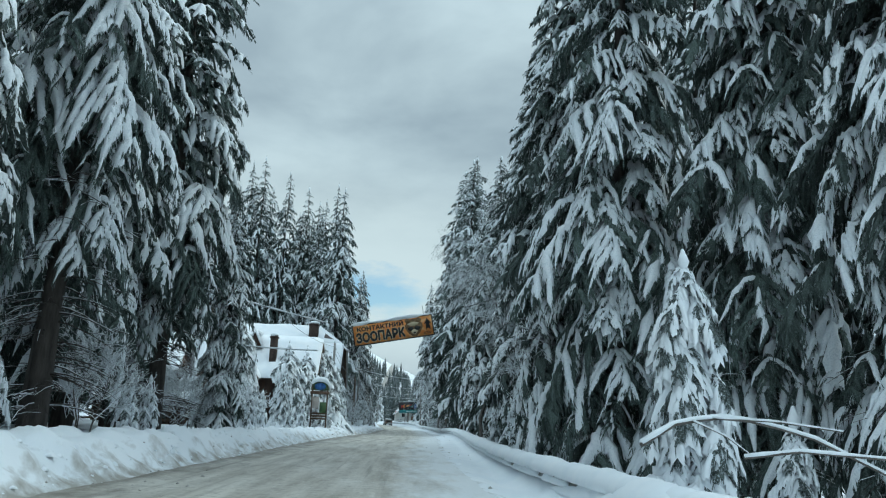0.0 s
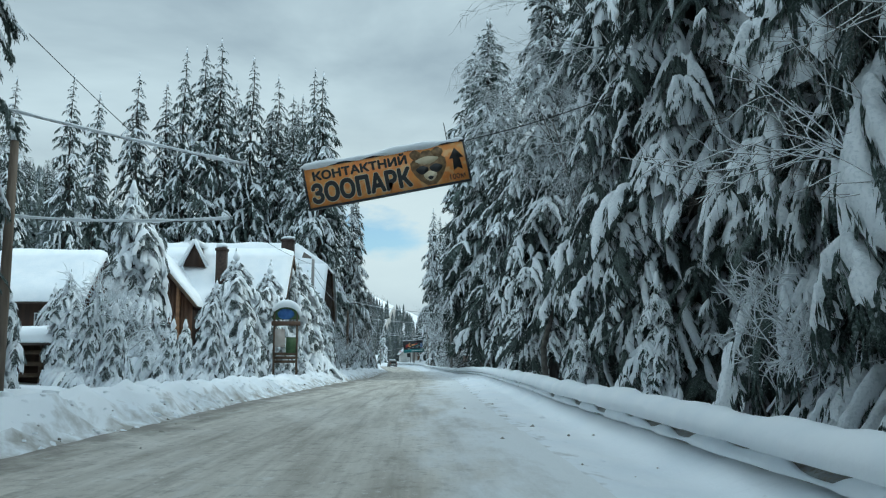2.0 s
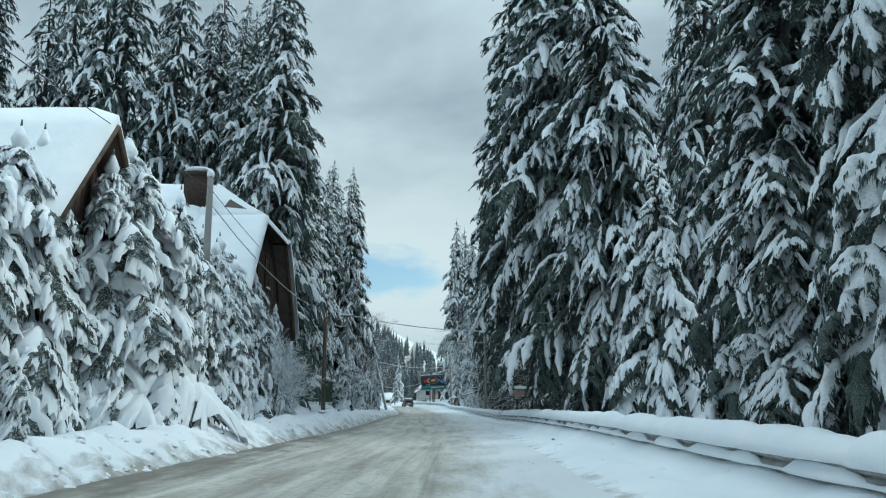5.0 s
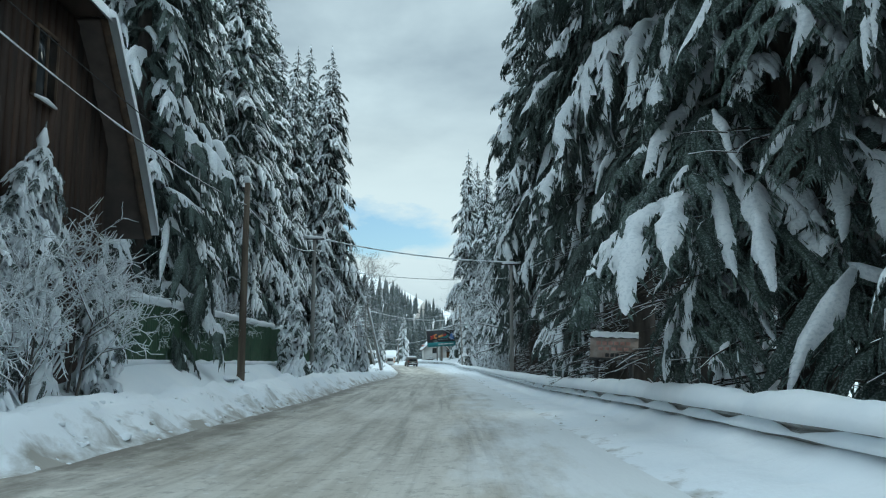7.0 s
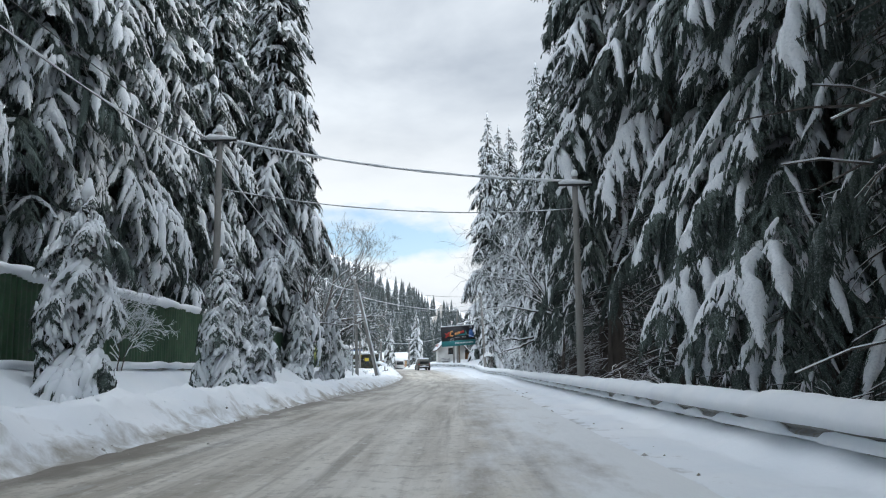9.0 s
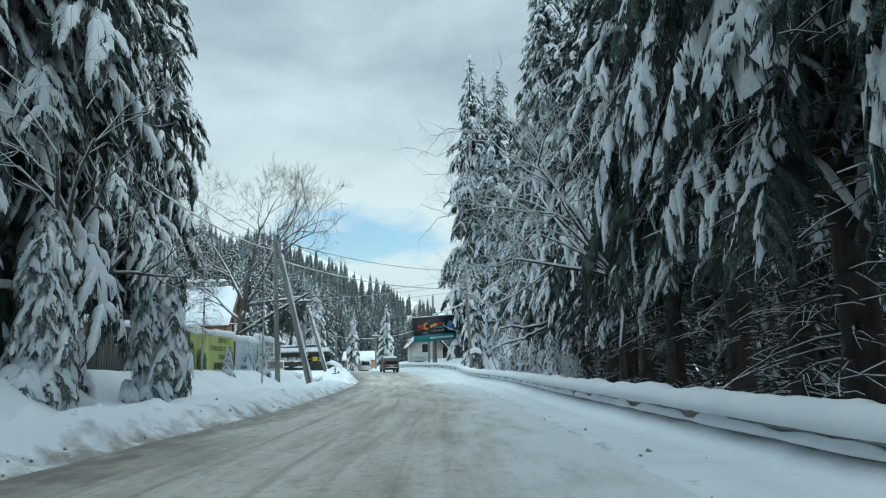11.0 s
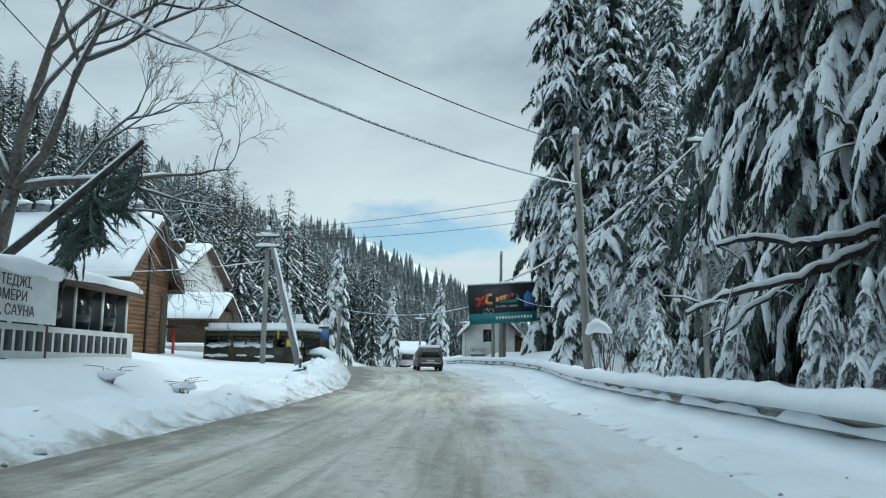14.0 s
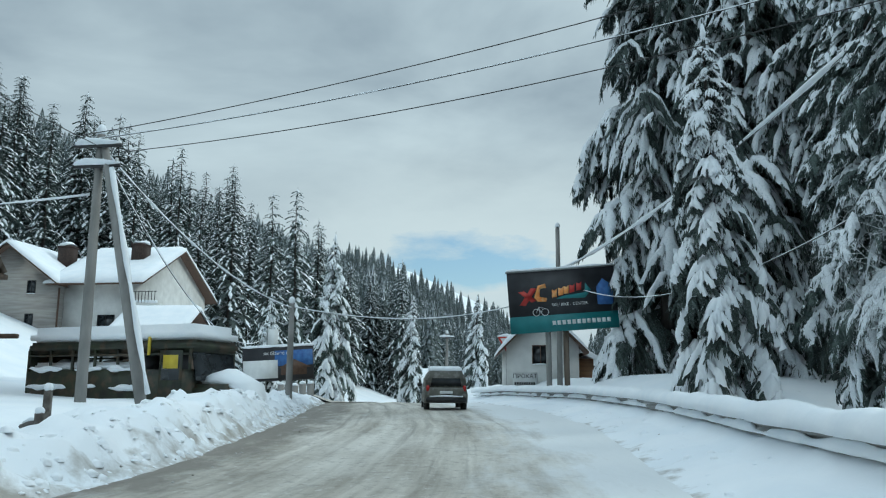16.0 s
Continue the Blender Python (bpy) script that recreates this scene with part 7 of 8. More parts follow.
def rental_house():
    root = thing("rental_house", "white plastered rental house with a snowy roof", "house", pose(-0.6, 240.5, 0.9, 0, 0, 6))
    w, d, ev, ap = 4.1, 7.0, 3.4, 5.4
    part("wall", Geo().poly([(-w / 2, -0.5), (w / 2, -0.5), (w / 2, ev), (0, ap), (-w / 2, ev)], 0, d), PLASTER, root, "white plastered wall")
    prof = [(-w / 2 - 0.5, ev - 0.45), (0, ap + 0.05), (w / 2 + 0.5, ev - 0.45)]
    part("roof", roof_sheet(prof, -0.5, d + 0.3, 0.14).moved(pose(0, 0, 0, 0, 0, 90)), BROWN_TRIM, root)
    part("snow_cover", snow_roof(prof, -0.5, d + 0.3, 0.32, 0.1).moved(pose(0, 0, 0, 0, 0, 90)), SNOW, root, smooth=True)
    wn_ = window(root, 0, 0, 0, 0.85, 1.0, "y", BROWN_TRIM)
    wn_.matrix_world = root.matrix_world @ pose(-0.15, -0.02, 2.75)
    s = part("wall_sign", Geo().box(-1.75, -0.03, 0.95, -0.35, -0.004, 1.75), PAPER, root)
    lettering("lettering", "ПРОКАТ", 0.34, BLACK, s, pose(-1.05, -0.035, 1.53) @ FACE)
    bars(s, -1.65, -0.031, 1.12, 1.2, 0.16, BLACK, 9)
    part("side_wing", Geo().box(w / 2 + 0.02, 1.2, -0.5, w / 2 + 1.0, d, 2.6), CABIN_WOOD, root, "brown timber side wing")
    part("wing_roof", Geo().add([(w / 2, 0.9, 3.15), (w / 2 + 1.5, 0.9, 2.3), (w / 2 + 1.5, d, 2.3), (w / 2, d, 3.15), (w / 2, 0.9, 3.5), (w / 2 + 1.5, 0.9, 2.6), (w / 2 + 1.5, d, 2.6), (w / 2, d, 3.5)],
                                [(3, 2, 1, 0), (4, 5, 6, 7), (0, 1, 5, 4), (1, 2, 6, 5), (2, 3, 7, 6), (3, 0, 4, 7)]), SNOW, root, "snow-covered side roof")


rental_house()


def yield_sign():
    root = thing("yield_sign", "triangular give-way sign with red border on a post", "road sign", pose(-2.75, 241.5, 0.95))
    part("post", Geo().tube([(0, 0.03, -0.8), (0, 0.03, 3.8)], 0.04, 8), DARK_METAL, root)
    part("border", Geo().poly([(-0.54, 3.82), (0.0, 2.9), (0.54, 3.82)][::-1], -0.02, 0.0), RED, root)
    part("face", Geo().poly([(-0.36, 3.72), (0.0, 3.10), (0.36, 3.72)][::-1], -0.026, -0.0205), PAPER, root)
    part("snow_cap", Geo().tube([(-0.55, -0.01, 3.84), (0, -0.01, 3.92), (0.55, -0.01, 3.84)], [0.04, 0.10, 0.04], 6), SNOW, root, smooth=True)


yield_sign()


def roadside_board(name, label, m, w, h, back, texts=(), legs=2.0):
    root = thing(name, label, "sign", m)
    part("panel", Geo().box(-w / 2, -0.03, 0, w / 2, 0.03, h), back, root)
    part("frame", Geo().box(-w / 2 - 0.05, -0.04, h, w / 2 + 0.05, 0.05, h + 0.06).box(-w / 2 - 0.05, -0.04, -0.06, w / 2 + 0.05, 0.05, 0), DARK_METAL, root)
    for x in (-w * 0.36, w * 0.36):
        part("post", Geo().box(x - 0.06, 0.04, -legs, x + 0.06, 0.14, h), DARK_METAL, root)
    part("snow_cap", Geo().tube([(x, 0, h + 0.1) for x in np.linspace(-w / 2, w / 2, 12)], [0.06 + 0.05 * abs(math.sin(i * 1.3)) for i in range(12)], 7), SNOW, root, smooth=True)
    return root


old = roadside_board("faded_board", "faded white and red notice board among the trees", pose(6.05, 106.0, 1.48, 0, 2, -8), 1.35, 0.56, RUSTY, legs=2.2)
bars(old, -0.5, -0.031, 0.42, 1.0, 0.10, PALE_RED, 6)
bars(old, -0.45, -0.031, 0.26, 0.9, 0.09, PALE_RED, 5)
bars(old, -0.25, -0.031, 0.08, 0.85, 0.10, DARK_METAL, 6)
adv = roadside_board("advert_board", "dark blue advertising board with a house picture", pose(-17.8, 245.0, 2.25, 0, -3, 4), 4.7, 2.1, BILL_BLACK, legs=2.4)
part("picture_patch", Geo().box(-2.3, -0.045, 0.12, 0.0, -0.032, 1.3), PAPER, adv, "pale snow-dusted lower print")
part("printed_house", Geo().poly([(0.2, 0.3), (1.9, 0.3), (1.9, 0.75), (2.2, 0.75), (1.1, 1.3), (0.05, 0.75), (0.2, 0.75)], -0.045, -0.032), BROWN_TRIM, adv)
part("printed_sky", Geo().box(-0.2, -0.038, 0.9, 2.3, -0.031, 1.9), PRINT_BLUE, adv)
lettering("lettering", "як бізнес в", 0.32, PAPER, adv, pose(-0.1, -0.05, 1.72) @ FACE)


def market_hut():
    root = thing("market_hut", "roadside hut with tan walls, blue tarpaulin and snowy roof", "hut", pose(-13.9, 286.0, 0.2))
    part("wall", Geo().box(-2.6, 0, -0.4, 2.6, 4, 2.4), TAN, root)
    part("tarpaulin", Geo().add([(-2.0 + 0.4 * i, -0.08 - 0.05 * (i % 2), z) for i in range(9) for z in (0.6, 2.3)] + [(-2.0 + 0.4 * i, -0.03, z) for i in range(9) for z in (0.6, 2.3)], [(2 * i, 2 * i + 2, 2 * i + 3, 2 * i + 1) for i in range(8)], [(18 + 2 * i, 18 + 2 * i + 1, 18 + 2 * i + 3, 18 + 2 * i + 2) for i in range(8)]), TARP_BLUE, root, "crumpled blue tarpaulin")
    part("roof", roof_sheet([(-0.6, 2.5), (2.2, 3.9), (4.6, 2.9)], -3.0, 3.0, 0.12), DARK_WOOD, root)
    part("snow_cover", snow_roof([(-0.6, 2.5), (2.2, 3.9), (4.6, 2.9)], -3.0, 3.0, 0.35, 0.1), SNOW, root, smooth=True)
    part("door", Geo().box(1.3, -0.04, -0.3, 2.2, -0.003, 1.7), DARK_WOOD, root)


market_hut()


def vehicle(name, label, m, L, W, H, hood, paint, van=False):
    """A car seen from behind: body with tumblehome, glass, lights, wheels, plate. Its rear faces -y."""
    root = thing(name, label, "car", m)
    belt = H * 0.56
    sill = 0.28

    def shell(sections):
        g = Geo()
        rings = []
        for y, zb, zt, wb, wt in sections:
            r_ = min(0.12, (zt - zb) * 0.3)
            pts = [(-wb / 2, zb), (wb / 2, zb), (wb / 2 + 0.015, zb + (zt - zb) * 0.5), (wt / 2, zt - r_), (wt / 2 - r_, zt), (-wt / 2 + r_, zt), (-wt / 2, zt - r_), (-wb / 2 - 0.015, zb + (zt - zb) * 0.5)]
            rings.append([(x, y, z) for x, z in pts])
        k = 8
        v = [p for q in rings for p in q]
        f = [(i * k + j, i * k + (j + 1) % k, (i + 1) * k + (j + 1) % k, (i + 1) * k + j) for i in range(len(rings) - 1) for j in range(k)]
        return g.add(v, f, [list(range(k))[::-1]], [list(range(len(v) - k, len(v)))])

    part("body", shell([(0.0, sill + 0.12, belt - 0.06, W - 0.10, W - 0.14), (0.10, sill, belt, W, W - 0.04), (L * 0.5, sill, belt, W, W - 0.04), (L - hood, sill, belt - 0.02, W, W - 0.06), (L - 0.12, sill, belt - 0.20, W - 0.06, W - 0.2), (L, sill + 0.1, belt - 0.32, W - 0.25, W - 0.35)]), paint, root, "painted car body", smooth=False)
    part("cabin", shell([(0.16 if not van else 0.04, belt - 0.03, H - 0.10, W - 0.10, W - 0.36 if not van else W - 0.2), (0.42 if not van else 0.2, belt - 0.03, H, W - 0.08, W - 0.34 if not van else W - 0.16), (L - hood - 0.9, belt - 0.03, H, W - 0.08, W - 0.34), (L - hood - 0.1, belt - 0.03, belt + 0.06, W - 0.12, W - 0.2)]), paint, root)
    part("rear_window", Geo().add([(-W * 0.36, 0.135 if not van else 0.02, belt + 0.06), (W * 0.36, 0.135 if not van else 0.02, belt + 0.06), (W * 0.31, 0.175 if not van else 0.03, H - 0.16), (-W * 0.31, 0.175 if not van else 0.03, H - 0.16), (-W * 0.36, 0.16, belt + 0.06), (W * 0.36, 0.16, belt + 0.06), (W * 0.31, 0.20, H - 0.16), (-W * 0.31, 0.20, H - 0.16)],
                                  [(0, 1, 2, 3), (7, 6, 5, 4), (0, 3, 7, 4), (1, 5, 6, 2), (3, 2, 6, 7), (0, 4, 5, 1)]), GLASS_DARK, root)
    for s in (-1, 1):
        part("side_window", Geo().add([(s * (W / 2 - 0.055), 0.55, belt + 0.05), (s * (W / 2 - 0.055), L - hood - 0.55, belt + 0.05), (s * (W / 2 - 0.16), L - hood - 1.0, H - 0.14), (s * (W / 2 - 0.16), 0.6, H - 0.14), (s * (W / 2 - 0.10), 0.55, belt + 0.05), (s * (W / 2 - 0.10), L - hood - 0.55, belt + 0.05), (s * (W / 2 - 0.2), L - hood - 1.0, H - 0.14), (s * (W / 2 - 0.2), 0.6, H - 0.14)],
                                      [(0, 1, 2, 3), (7, 6, 5, 4)]), GLASS_DARK, root)
        part("tail_light", Geo().box(s * (W / 2 - 0.12) - 0.06, -0.01, belt - 0.17, s * (W / 2 - 0.12) + 0.06, 0.14, belt + 0.08, 0.02), TAIL_RED, root, "red tail light")
        part("mirror", Geo().box(s * (W / 2 + 0.02), L - hood - 0.35, belt + 0.02, s * (W / 2 + 0.22), L - hood - 0.2, belt + 0.18, 0.03) if s > 0 else Geo().box(-W / 2 - 0.22, L - hood - 0.35, belt + 0.02, -W / 2 - 0.02, L - hood - 0.2, belt + 0.18, 0.03), BLACK, root)
        for yy in (0.75, L - 0.85):
            wh = part("wheel", Geo().tube([(s * (W / 2 - 0.22), yy, 0.32), (s * (W / 2 + 0.005), yy, 0.32)], 0.32, 18), RUBBER, root)
            part("rim", Geo().tube([(s * (W / 2 - 0.05), yy, 0.32), (s * (W / 2 + 0.012), yy, 0.32)], 0.19, 12), STEEL, wh)
    part("bumper", Geo().box(-W / 2 + 0.05, -0.08, 0.30, W / 2 - 0.05, 0.10, 0.52, 0.04), BLACK, root, "dark rear bumper")
    part("number_plate", Geo().box(-0.26, -0.035, belt - 0.26, 0.26, -0.015, belt - 0.15), PAPER, root)
    part("snow_cover", snow_roof([(0.28, H - 0.02), (0.9, H + 0.02), (L - hood - 0.9, H)], -W / 2 + 0.24, W / 2 - 0.24, 0.15, 0.03), SNOW, root, "snow lying on the roof", smooth=True)
    part("snow_load", Geo().tube([(-W / 2 + 0.2, -0.06, 0.54), (0, -0.07, 0.56), (W / 2 - 0.2, -0.06, 0.54)], [0.03, 0.045, 0.03], 6), SNOW, root, smooth=True)
    return root


CAR_YAW = 11.0
vehicle("estate_car", "dirty olive-grey estate car with snow on its roof", pose(-4.34, 226.0, road_z(226) + 0.01, 1.0, 0, CAR_YAW), 4.3, 1.74, 1.62, 1.1, CAR_PAINT)
vehicle("white_van", "white minivan with snow on its roof", pose(-11.0, 268.0, road_z(268), 0, 0, 12), 4.7, 1.9, 2.0, 0.9, VAN_PAINT, van=True)


def broken_rail():
    root = thing("wooden_barrier", "short wooden post-and-rail barrier stuck in the snow", "fence", pose(-7.5, 203.6, 0))
    part("post", Geo().box(-0.06, -0.05, -0.2, 0.06, 0.05, 1.02, 0.012), BARK_GREY, root)
    part("post", Geo().box(-0.46, 0.75, -0.2, -0.35, 0.85, 1.36, 0.012), BARK_GREY, root)
    for z in (0.88, 0.66, 0.42):
        part("rail", Geo().tube([(0.05, -0.03, z), (-0.3, 0.25, z - 0.03), (-0.62, 0.5, z - 0.09)], [0.045, 0.042, 0.035], 6), BARK_GREY, root)
        part("snow_load", Geo().tube([(0.02, -0.03, z + 0.05), (-0.3, 0.25, z + 0.03), (-0.55, 0.45, z - 0.03)], [0.02, 0.04, 0.02], 6), SNOW, root, smooth=True)
    part("snow_cap", snow_hat(0.07, 0.08, 2).moved(pose(0, 0, 1.02)), SNOW, root, smooth=True)
    part("snow_cap", snow_hat(0.07, 0.10, 3).moved(pose(-0.405, 0.8, 1.36)), SNOW, root, smooth=True)


broken_rail()
for i, (x, y) in enumerate(((-7.2, 189.8), (-7.6, 191.0), (-6.2, 111.4), (-8.2, 188.0))):
    g, s = Geo(), Geo()
    q = random.Random(i)
    root = thing("dry_shrub", "dark dry shrub poking out of the snow", "shrub", pose(x, y, ground_z(x, y)))
    for _ in range(9 if i != 2 else 2):
        a, ln = q.uniform(0, 6.28), q.uniform(0.3, 0.8)
        part("stem", Geo().tube([(0, 0, -0.1), (0.3 * ln * math.cos(a), 0.3 * ln * math.sin(a), 0.5 * ln), (ln * math.cos(a) * 0.9, ln * math.sin(a) * 0.9, 0.55 * ln)], [0.012, 0.01, 0.004], 4), BARK_GREY, root)
    part("snow_load", snow_hat(0.3, 0.15, i).moved(pose(0, 0, 0.15)), SNOW, root, smooth=True)


def slush_lumps():
    """Thrown clods of slush on the road margins, past counting."""
    q = np.random.RandomState(3)
    g = Geo()
    for _ in range(1300):
        y = q.uniform(8, 235)
        if q.uniform() < 0.88:
            x = left_edge(y) + q.normal() * 0.35 + 0.1
        else:
            x = rail_x(y) - 1.75 + q.normal() * 0.5
        z = max(ground_z(x, y), road_z(y) - 0.01)
        s = 0.012 + 0.045 * q.uniform() ** 2
        v = np.array([(1, 0, 0), (0, 1, 0), (-1, 0, 0), (0, -1, 0), (0, 0, 0.8), (0, 0, -0.5)]) * s * q.uniform(0.7, 1.3, (6, 3)) + (x, y, z)
        g.add(v, [(0, 1, 4), (1, 2, 4), (2, 3, 4), (3, 0, 4), (1, 0, 5), (2, 1, 5), (3, 2, 5), (0, 3, 5)])
    ob = new("slush_clods", g.mesh("slush_clods", SLUSH))
    tagged(ob, "small brown clods of frozen slush along the road", "slush", kind="stuff")


SLUSH = material("slush", (0.18, 0.16, 0.13), (0.55, 0.54, 0.52), 3, 0.8)
slush_lumps()


def snow_clods():
    """Broken lumps of ploughed snow on the banks, past counting."""
    q = np.random.RandomState(11)
    g = Geo()
    ring = np.array([(math.cos(a), math.sin(a), 0.0) for a in np.linspace(0, 2 * math.pi, 6, endpoint=False)])
    shape = np.concatenate([ring * (1, 1, 0) + (0, 0, -0.25), ring * 0.85 + (0, 0, 0.35), [(0, 0, 0.72)]])
    quads = [(i, (i + 1) % 6, 6 + (i + 1) % 6, 6 + i) for i in range(6)]
    tris = [(6 + i, 6 + (i + 1) % 6, 12) for i in range(6)]
    for _ in range(2800):
        y = q.uniform(8, 232) if q.uniform() < 0.8 else q.uniform(195, 226)
        if q.uniform() < 0.93:
            x = left_edge(y) - abs(q.normal()) * 0.9 - 0.1
        else:
            x = rail_x(y) - 1.7 + q.uniform(0.2, 1.5)
        if 112 < y < 194 and q.uniform() < 0.75:
            continue
        s = (0.03 + 0.10 * q.uniform() ** 2.5) * (1.0 if y > 194 or y < 112 else 0.7)
        v = shape * s * q.uniform(0.7, 1.35, (13, 3)) * (1, 1, q.uniform(0.6, 1.1)) + (x, y, ground_z(x, y) - 0.3 * s)
        g.add(v, quads, tris)
    tagged(new("snow_clods", g.mesh("snow_clods", SNOW, True)), "broken lumps of ploughed snow along the road", "snow", kind="stuff")


snow_clods()
for x, y, w, h in ((4.6, 196.2, 0.5, 0.45), (7.4, 190.5, 1.0, 1.2), (6.6, 193.5, 0.8, 0.9)):
    root = thing("snowed_bush", "low bush buried under a rounded mound of snow", "bush", pose(x, y, ground_z(x, y) - 0.1), group="buried bushes")
    part("snow_cover", snow_hat(w, h, int(y * 7) % 97, 12), SNOW, root, smooth=True)
    q = random.Random(int(y * 10))
    for _ in range(7):
        a, ln = q.uniform(0, 6.28), q.uniform(0.7, 1.15)
        part("stem", Geo().tube([(0, 0, 0.1), (w * 0.9 * ln * math.cos(a), w * 0.9 * ln * math.sin(a), h * 0.55), (w * 1.25 * ln * math.cos(a), w * 1.25 * ln * math.sin(a), h * q.uniform(0.3, 0.9))], [0.014, 0.01, 0.004], 4), BARK_GREY, root)


def fallen_limbs():
    """Thick snow-covered limbs that lean out of the wood towards the rail."""
    root = thing("leaning_dead_tree", "broken dead tree whose snow-covered limbs lean towards the guardrail", "tree")
    q = np.random.RandomState(4)
    runs = [([(10.4, 186.6, 0.0), (9.3, 186.3, 3.2), (8.2, 186.0, 3.95), (7.3, 186.0, 3.7), (6.5, 186.0, 3.62), (5.7, 186.0, 3.78), (5.05, 186.0, 3.62)], 0.12),
            ([(9.6, 186.4, 2.6), (8.2, 186.0, 3.7), (7.3, 186.0, 3.28), (6.45, 186.0, 2.95), (5.14, 186.1, 2.6), (4.5, 186.2, 2.25)], 0.11),
            ([(9.9, 187.0, 1.8), (8.0, 186.6, 3.35), (6.9, 186.5, 3.08), (5.7, 186.4, 2.35), (5.2, 186.4, 1.85)], 0.08),
            ([(7.4, 186.2, 3.2), (7.0, 185.8, 2.4), (7.15, 185.6, 1.7), (6.8, 185.5, 1.2)], 0.04),
            ([(9.4, 186.2, 3.0), (8.4, 185.6, 4.6), (7.6, 185.2, 5.6), (6.9, 185.0, 6.1)], 0.07)]
    for line, rad in runs:
        a = np.array(line)
        s = np.linspace(0, len(a) - 1, 22)
        p = np.stack([np.interp(s, np.arange(len(a)), a[:, k]) for k in range(3)], 1) + q.normal(size=(22, 3)) * 0.025
        rr = np.linspace(rad, rad * 0.35, 22)
        part("limb", Geo().tube(p, rr, 7), BARK, root, smooth=True)
        w = rr * q.uniform(0.7, 1.25, 22) + 0.02
        part("snow_load", Geo().tube(p + np.stack([0 * w, 0 * w, rr * 0.55 + w * 0.4], 1), w, 6, flat=0.85), SNOW, root, "soft snow along the limb", smooth=True)
        for _ in range(5):
            o = p[q.randint(8, 22)]
            d = q.normal(size=3) * (0.4, 0.4, 0.3) + (-0.25, -0.1, -0.1)
            t = np.array([o, o + d * 0.6 + (0, 0, 0.06), o + d * 1.2])
            part("twig", Geo().tube(t, [0.02, 0.014, 0.005], 4), BARK, root)
            part("snow_load", Geo().tube(t + (0, 0, 0.022), [0.022, 0.026, 0.008], 4), SNOW, root, smooth=True)


fallen_limbs()
lump = thing("snow_clump", "large clump of snow on a bent bush beside a pole", "snow", pose(3.8, 197.35, 2.45))
part("snow_cover", Geo().tube([(-0.30, 0, -0.20), (-0.15, -0.03, 0.0), (0.05, 0, 0.10), (0.28, 0.03, 0.02), (0.55, 0.05, -0.14)], [0.06, 0.19, 0.24, 0.19, 0.04], 12), SNOW, lump, smooth=True)
for i in range(12):
    a = random.Random(i)
    part("twig", Geo().tube([(a.uniform(-0.3, 0.6), 0.05, -0.05), (a.uniform(-0.3, 0.7), a.uniform(-0.1, 0.2), -0.5), (a.uniform(0.1, 0.6), a.uniform(0.2, 0.5), -2.1)], [0.008, 0.012, 0.02], 4), BARK_GREY, lump)


def broken_limb():
    """A snapped spruce top lodged against the willow, its needles hanging down."""
    root = thing("broken_spruce_limb", "snapped spruce limb with hanging needles lodged against a bare willow", "branch")
    p = np.array([(-13.0, 190.6, 3.6), (-11.5, 189.9, 4.4), (-9.6, 188.8, 5.3), (-7.6, 187.5, 6.2)])
    part("limb", Geo().tube(p, [0.13, 0.12, 0.10, 0.05], 8), BARK, root, smooth=True)
    part("snow_load", Geo().tube(p + (0, 0, 0.10), [0.07, 0.10, 0.08, 0.03], 6), SNOW, root, smooth=True)
    q = np.random.RandomState(8)
    for i in range(11):
        n_v, n_f, s_v, s3, s4 = BOUGH_FINE_BARE[i % 4]
        o = p[1] + (p[3] - p[1]) * q.uniform(0.25, 1.0)
        m = np.array(Matrix.Rotation(q.uniform(0, 6.28), 3, "Z") @ Matrix.Rotation(radians(q.uniform(45, 75)), 3, "Y")) * q.uniform(1.2, 2.2)
        tagged(part("needle_spray", Geo().add(n_v @ m.T + o, n_f), NEEDLE, root), kind="stuff")


broken_limb()


def dead_spruce(x, y, h, seed):
    q = np.random.RandomState(seed)
    root = thing("dead_spruce", "thin dead spruce with bare snowy twigs", "tree", pose(x, y, ground_z(x, y) - 0.1))
    part("trunk", Geo().tube([(0, 0, 0), (0.05, 0, h * 0.5), (0, 0.05, h)], [0.05, 0.035, 0.01], 7), FROST_TWIG, root, smooth=True)
    wood, white = Geo(), Geo()
    for i in range(int(h * 10)):
        z = q.uniform(0.30, 0.97) * h
        a, ln = q.uniform(0, 6.28), (0.3 + 1.3 * (1 - z / h)) * q.uniform(0.5, 1.2)
        d = np.array([math.cos(a), math.sin(a), 0])
        lift = q.uniform(-0.1, 0.25)
        t = np.array([(0, 0, z), d * ln * 0.35 + (0, 0, z + lift * ln * 0.5), d * ln * 0.7 + (0, 0, z + (lift - 0.15) * ln), d * ln + (0, 0, z + (lift - 0.55) * ln)])
        wood.tube(t, [0.011, 0.009, 0.007, 0.003], 4, cap=False)
        for _ in range(6):
            o = t[1] + (t[3] - t[1]) * q.uniform(0, 1)
            e = o + d * q.uniform(0.0, 0.2) + (0, 0, q.uniform(-0.32, -0.05)) + np.array([-d[1], d[0], 0]) * q.uniform(-0.25, 0.25)
            wood.tube([o, (o + e) / 2 + (0, 0, 0.03), e], [0.005, 0.005, 0.002], 3, cap=False)
        if q.uniform() < 0.6:
            white.tube(t + (0, 0, 0.010), [0.008, 0.012, 0.010, 0.004], 4, cap=False)
    tagged(part("branchwork", wood, BARK_GREY, root), kind="stuff")
    tagged(part("snow_load", white, SNOW, root, smooth=True), kind="stuff")


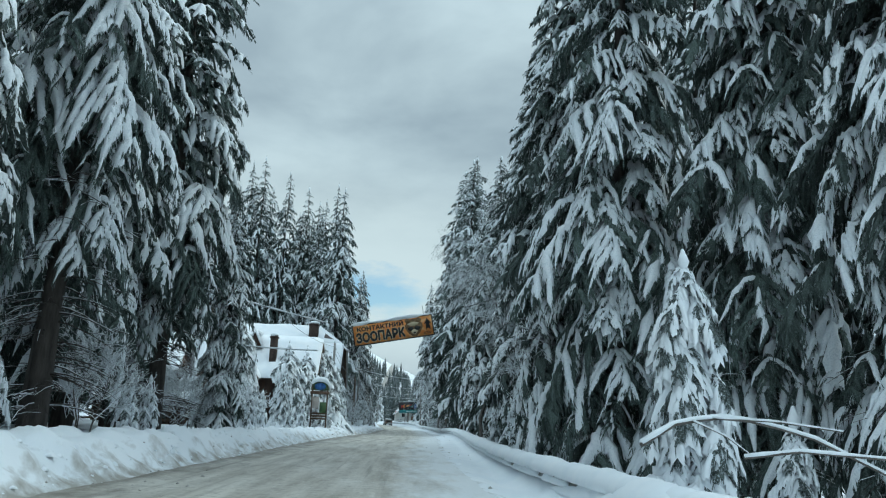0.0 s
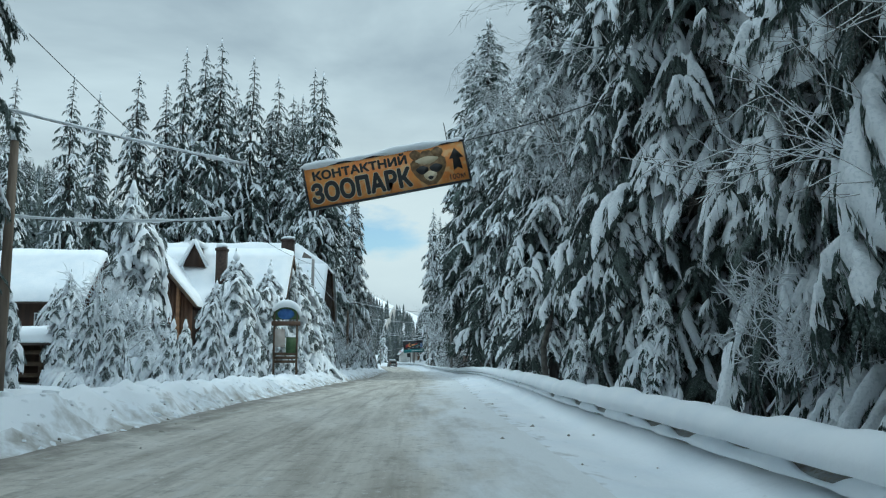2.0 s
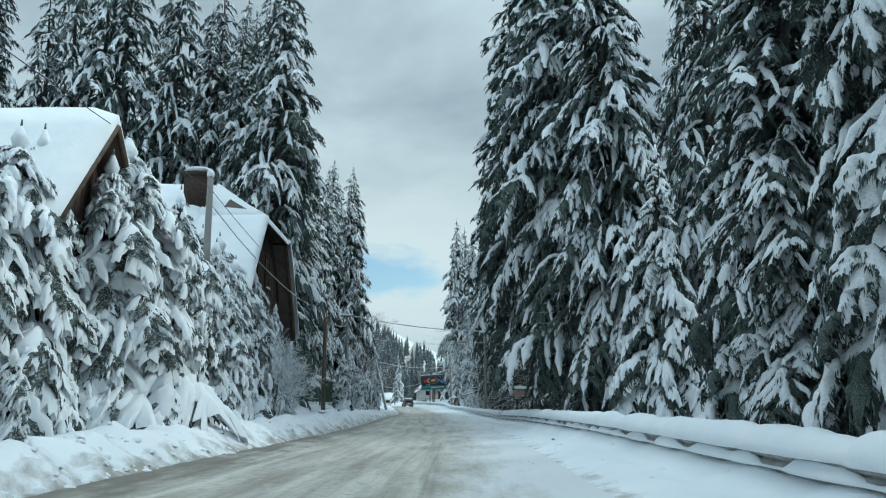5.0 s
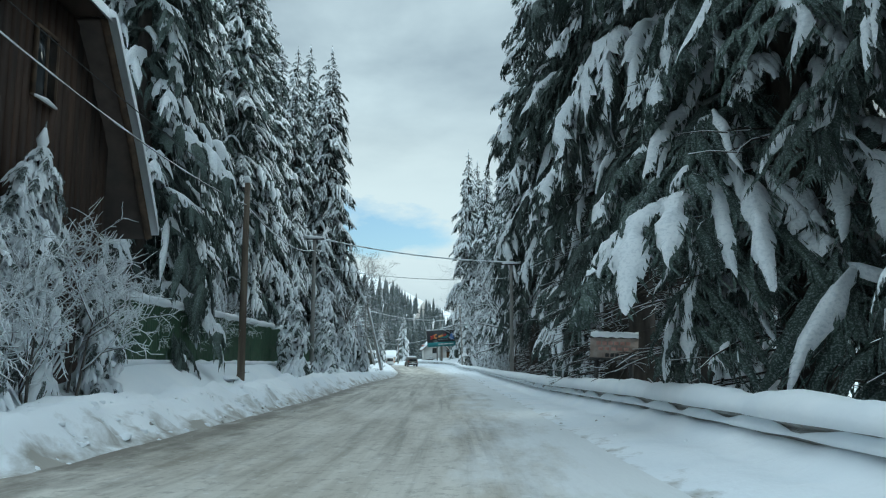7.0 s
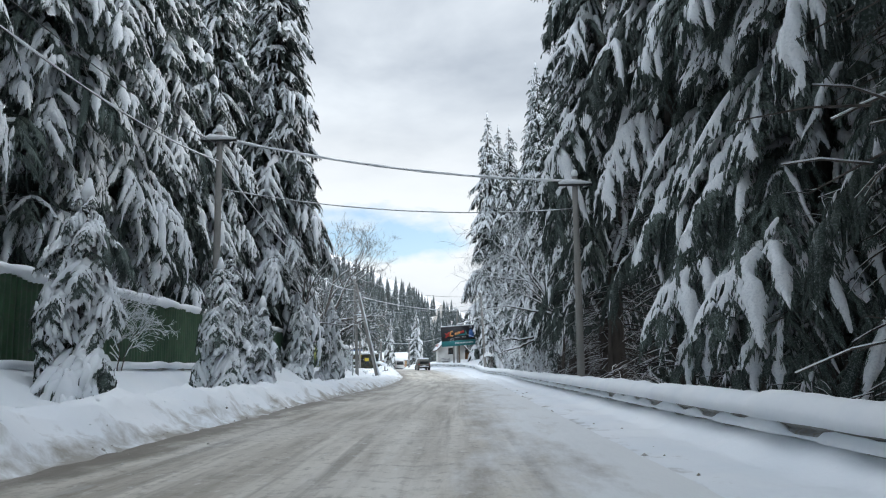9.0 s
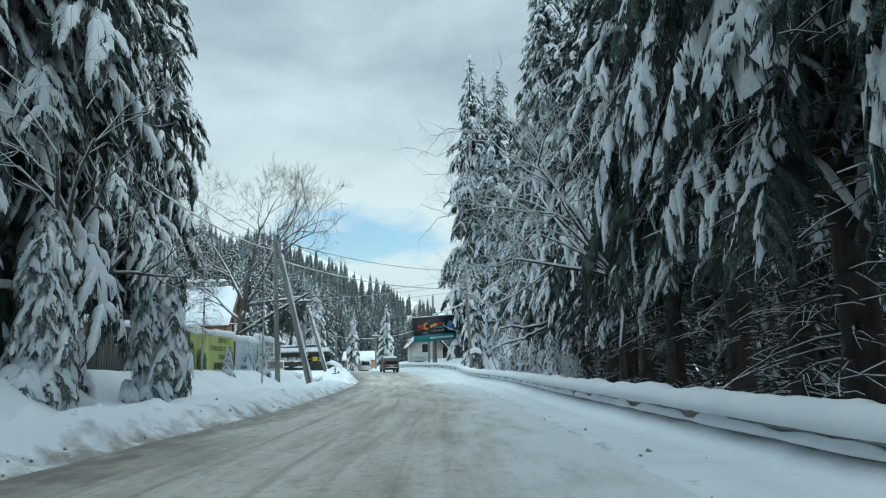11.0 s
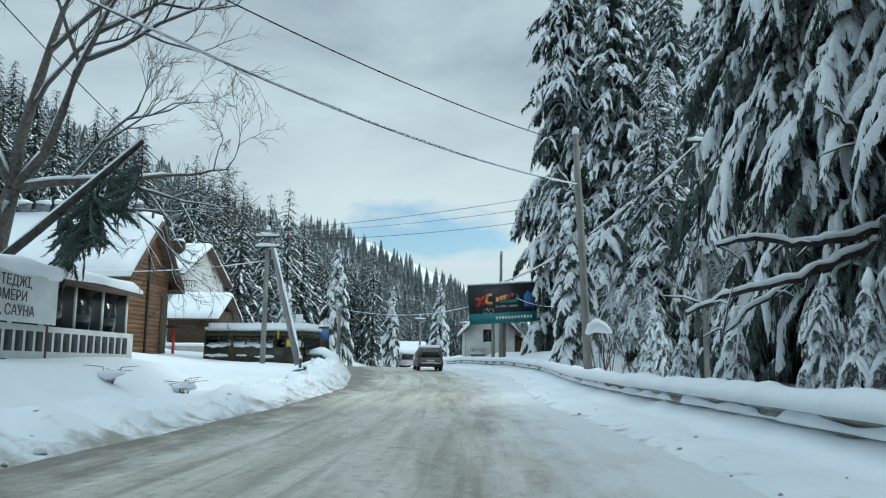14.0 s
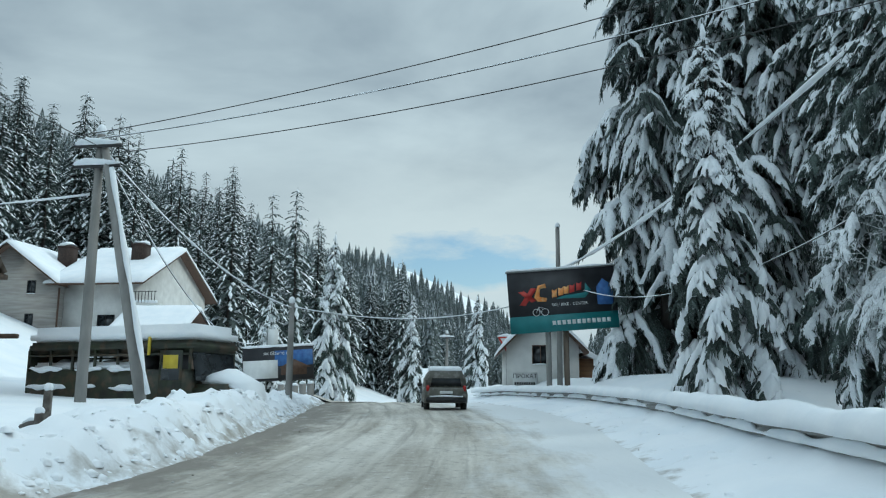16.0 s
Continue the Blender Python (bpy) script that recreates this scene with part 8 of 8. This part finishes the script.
dead_spruce(-7.4, 172.6, 8.2, 2)
dead_spruce(-9.0, 168.0, 6.0, 3)


def side_road():
    line = np.array([(-11.5, 238.0), (-15.5, 244.0), (-20.5, 250.0), (-27.0, 254.5), (-34.0, 257.0)])
    s = np.linspace(0, 4, 40)
    c = np.stack([np.interp(s, np.arange(5), line[:, k]) for k in (0, 1)], 1)
    t = np.gradient(c, axis=0)
    nrm = np.stack([-t[:, 1], t[:, 0]], 1) / np.linalg.norm(t, axis=1)[:, None]
    us = np.linspace(-2.1, 2.1, 11)
    v, uv = [], []
    for i in range(40):
        for u in us:
            x, y = c[i] + nrm[i] * u
            v.append((x, y, ground_z(x, y) + 0.12))
            uv.append((u, s[i] * 9))
    i, j = np.meshgrid(np.arange(39), np.arange(10), indexing="ij")
    a = (i * 11 + j).ravel()
    quad = np.stack([a, a + 11, a + 12, a + 1], -1)
    me = Geo().add(v, quad).mesh("road", ROAD_MAT, True)
    lay = me.uv_layers.new(name="UVMap")
    lay.data.foreach_set("uv", np.asarray(uv, np.float32)[quad.ravel()].ravel())
    tagged(new("road", me), "narrow packed snow side road", "road", kind="structure")
    for k in range(5):
        x, y = -13.2 - 0.75 * k, 236.8 + 1.0 * k
        st = thing("concrete_block", "short weathered concrete block beside the side road", "bollard", pose(x, y, ground_z(x, y)), group="blocks along the side road")
        part("block", Geo().box(-0.16, -0.16, -0.3, 0.16, 0.16, 0.75, 0.03), CONCRETE, st)
        part("snow_cap", snow_hat(0.18, 0.16, k).moved(pose(0, 0, 0.75)), SNOW, st, smooth=True)
    fl = thing("banner_flag", "tall white banner with blue foot on a pole", "banner", pose(-19.0, 246.0, ground_z(-19.0, 246.0)))
    part("pole", Geo().tube([(0, 0, -0.3), (0, 0, 4.6)], 0.04, 6), STEEL, fl)
    part("cloth", Geo().box(0.05, -0.02, 2.1, 0.75, 0.02, 4.5, 0.01), PAPER, fl, "white printed cloth")
    part("foot_print", Geo().box(0.05, -0.03, 1.8, 0.75, 0.03, 2.1, 0.01), PRINT_BLUE, fl)


side_road()
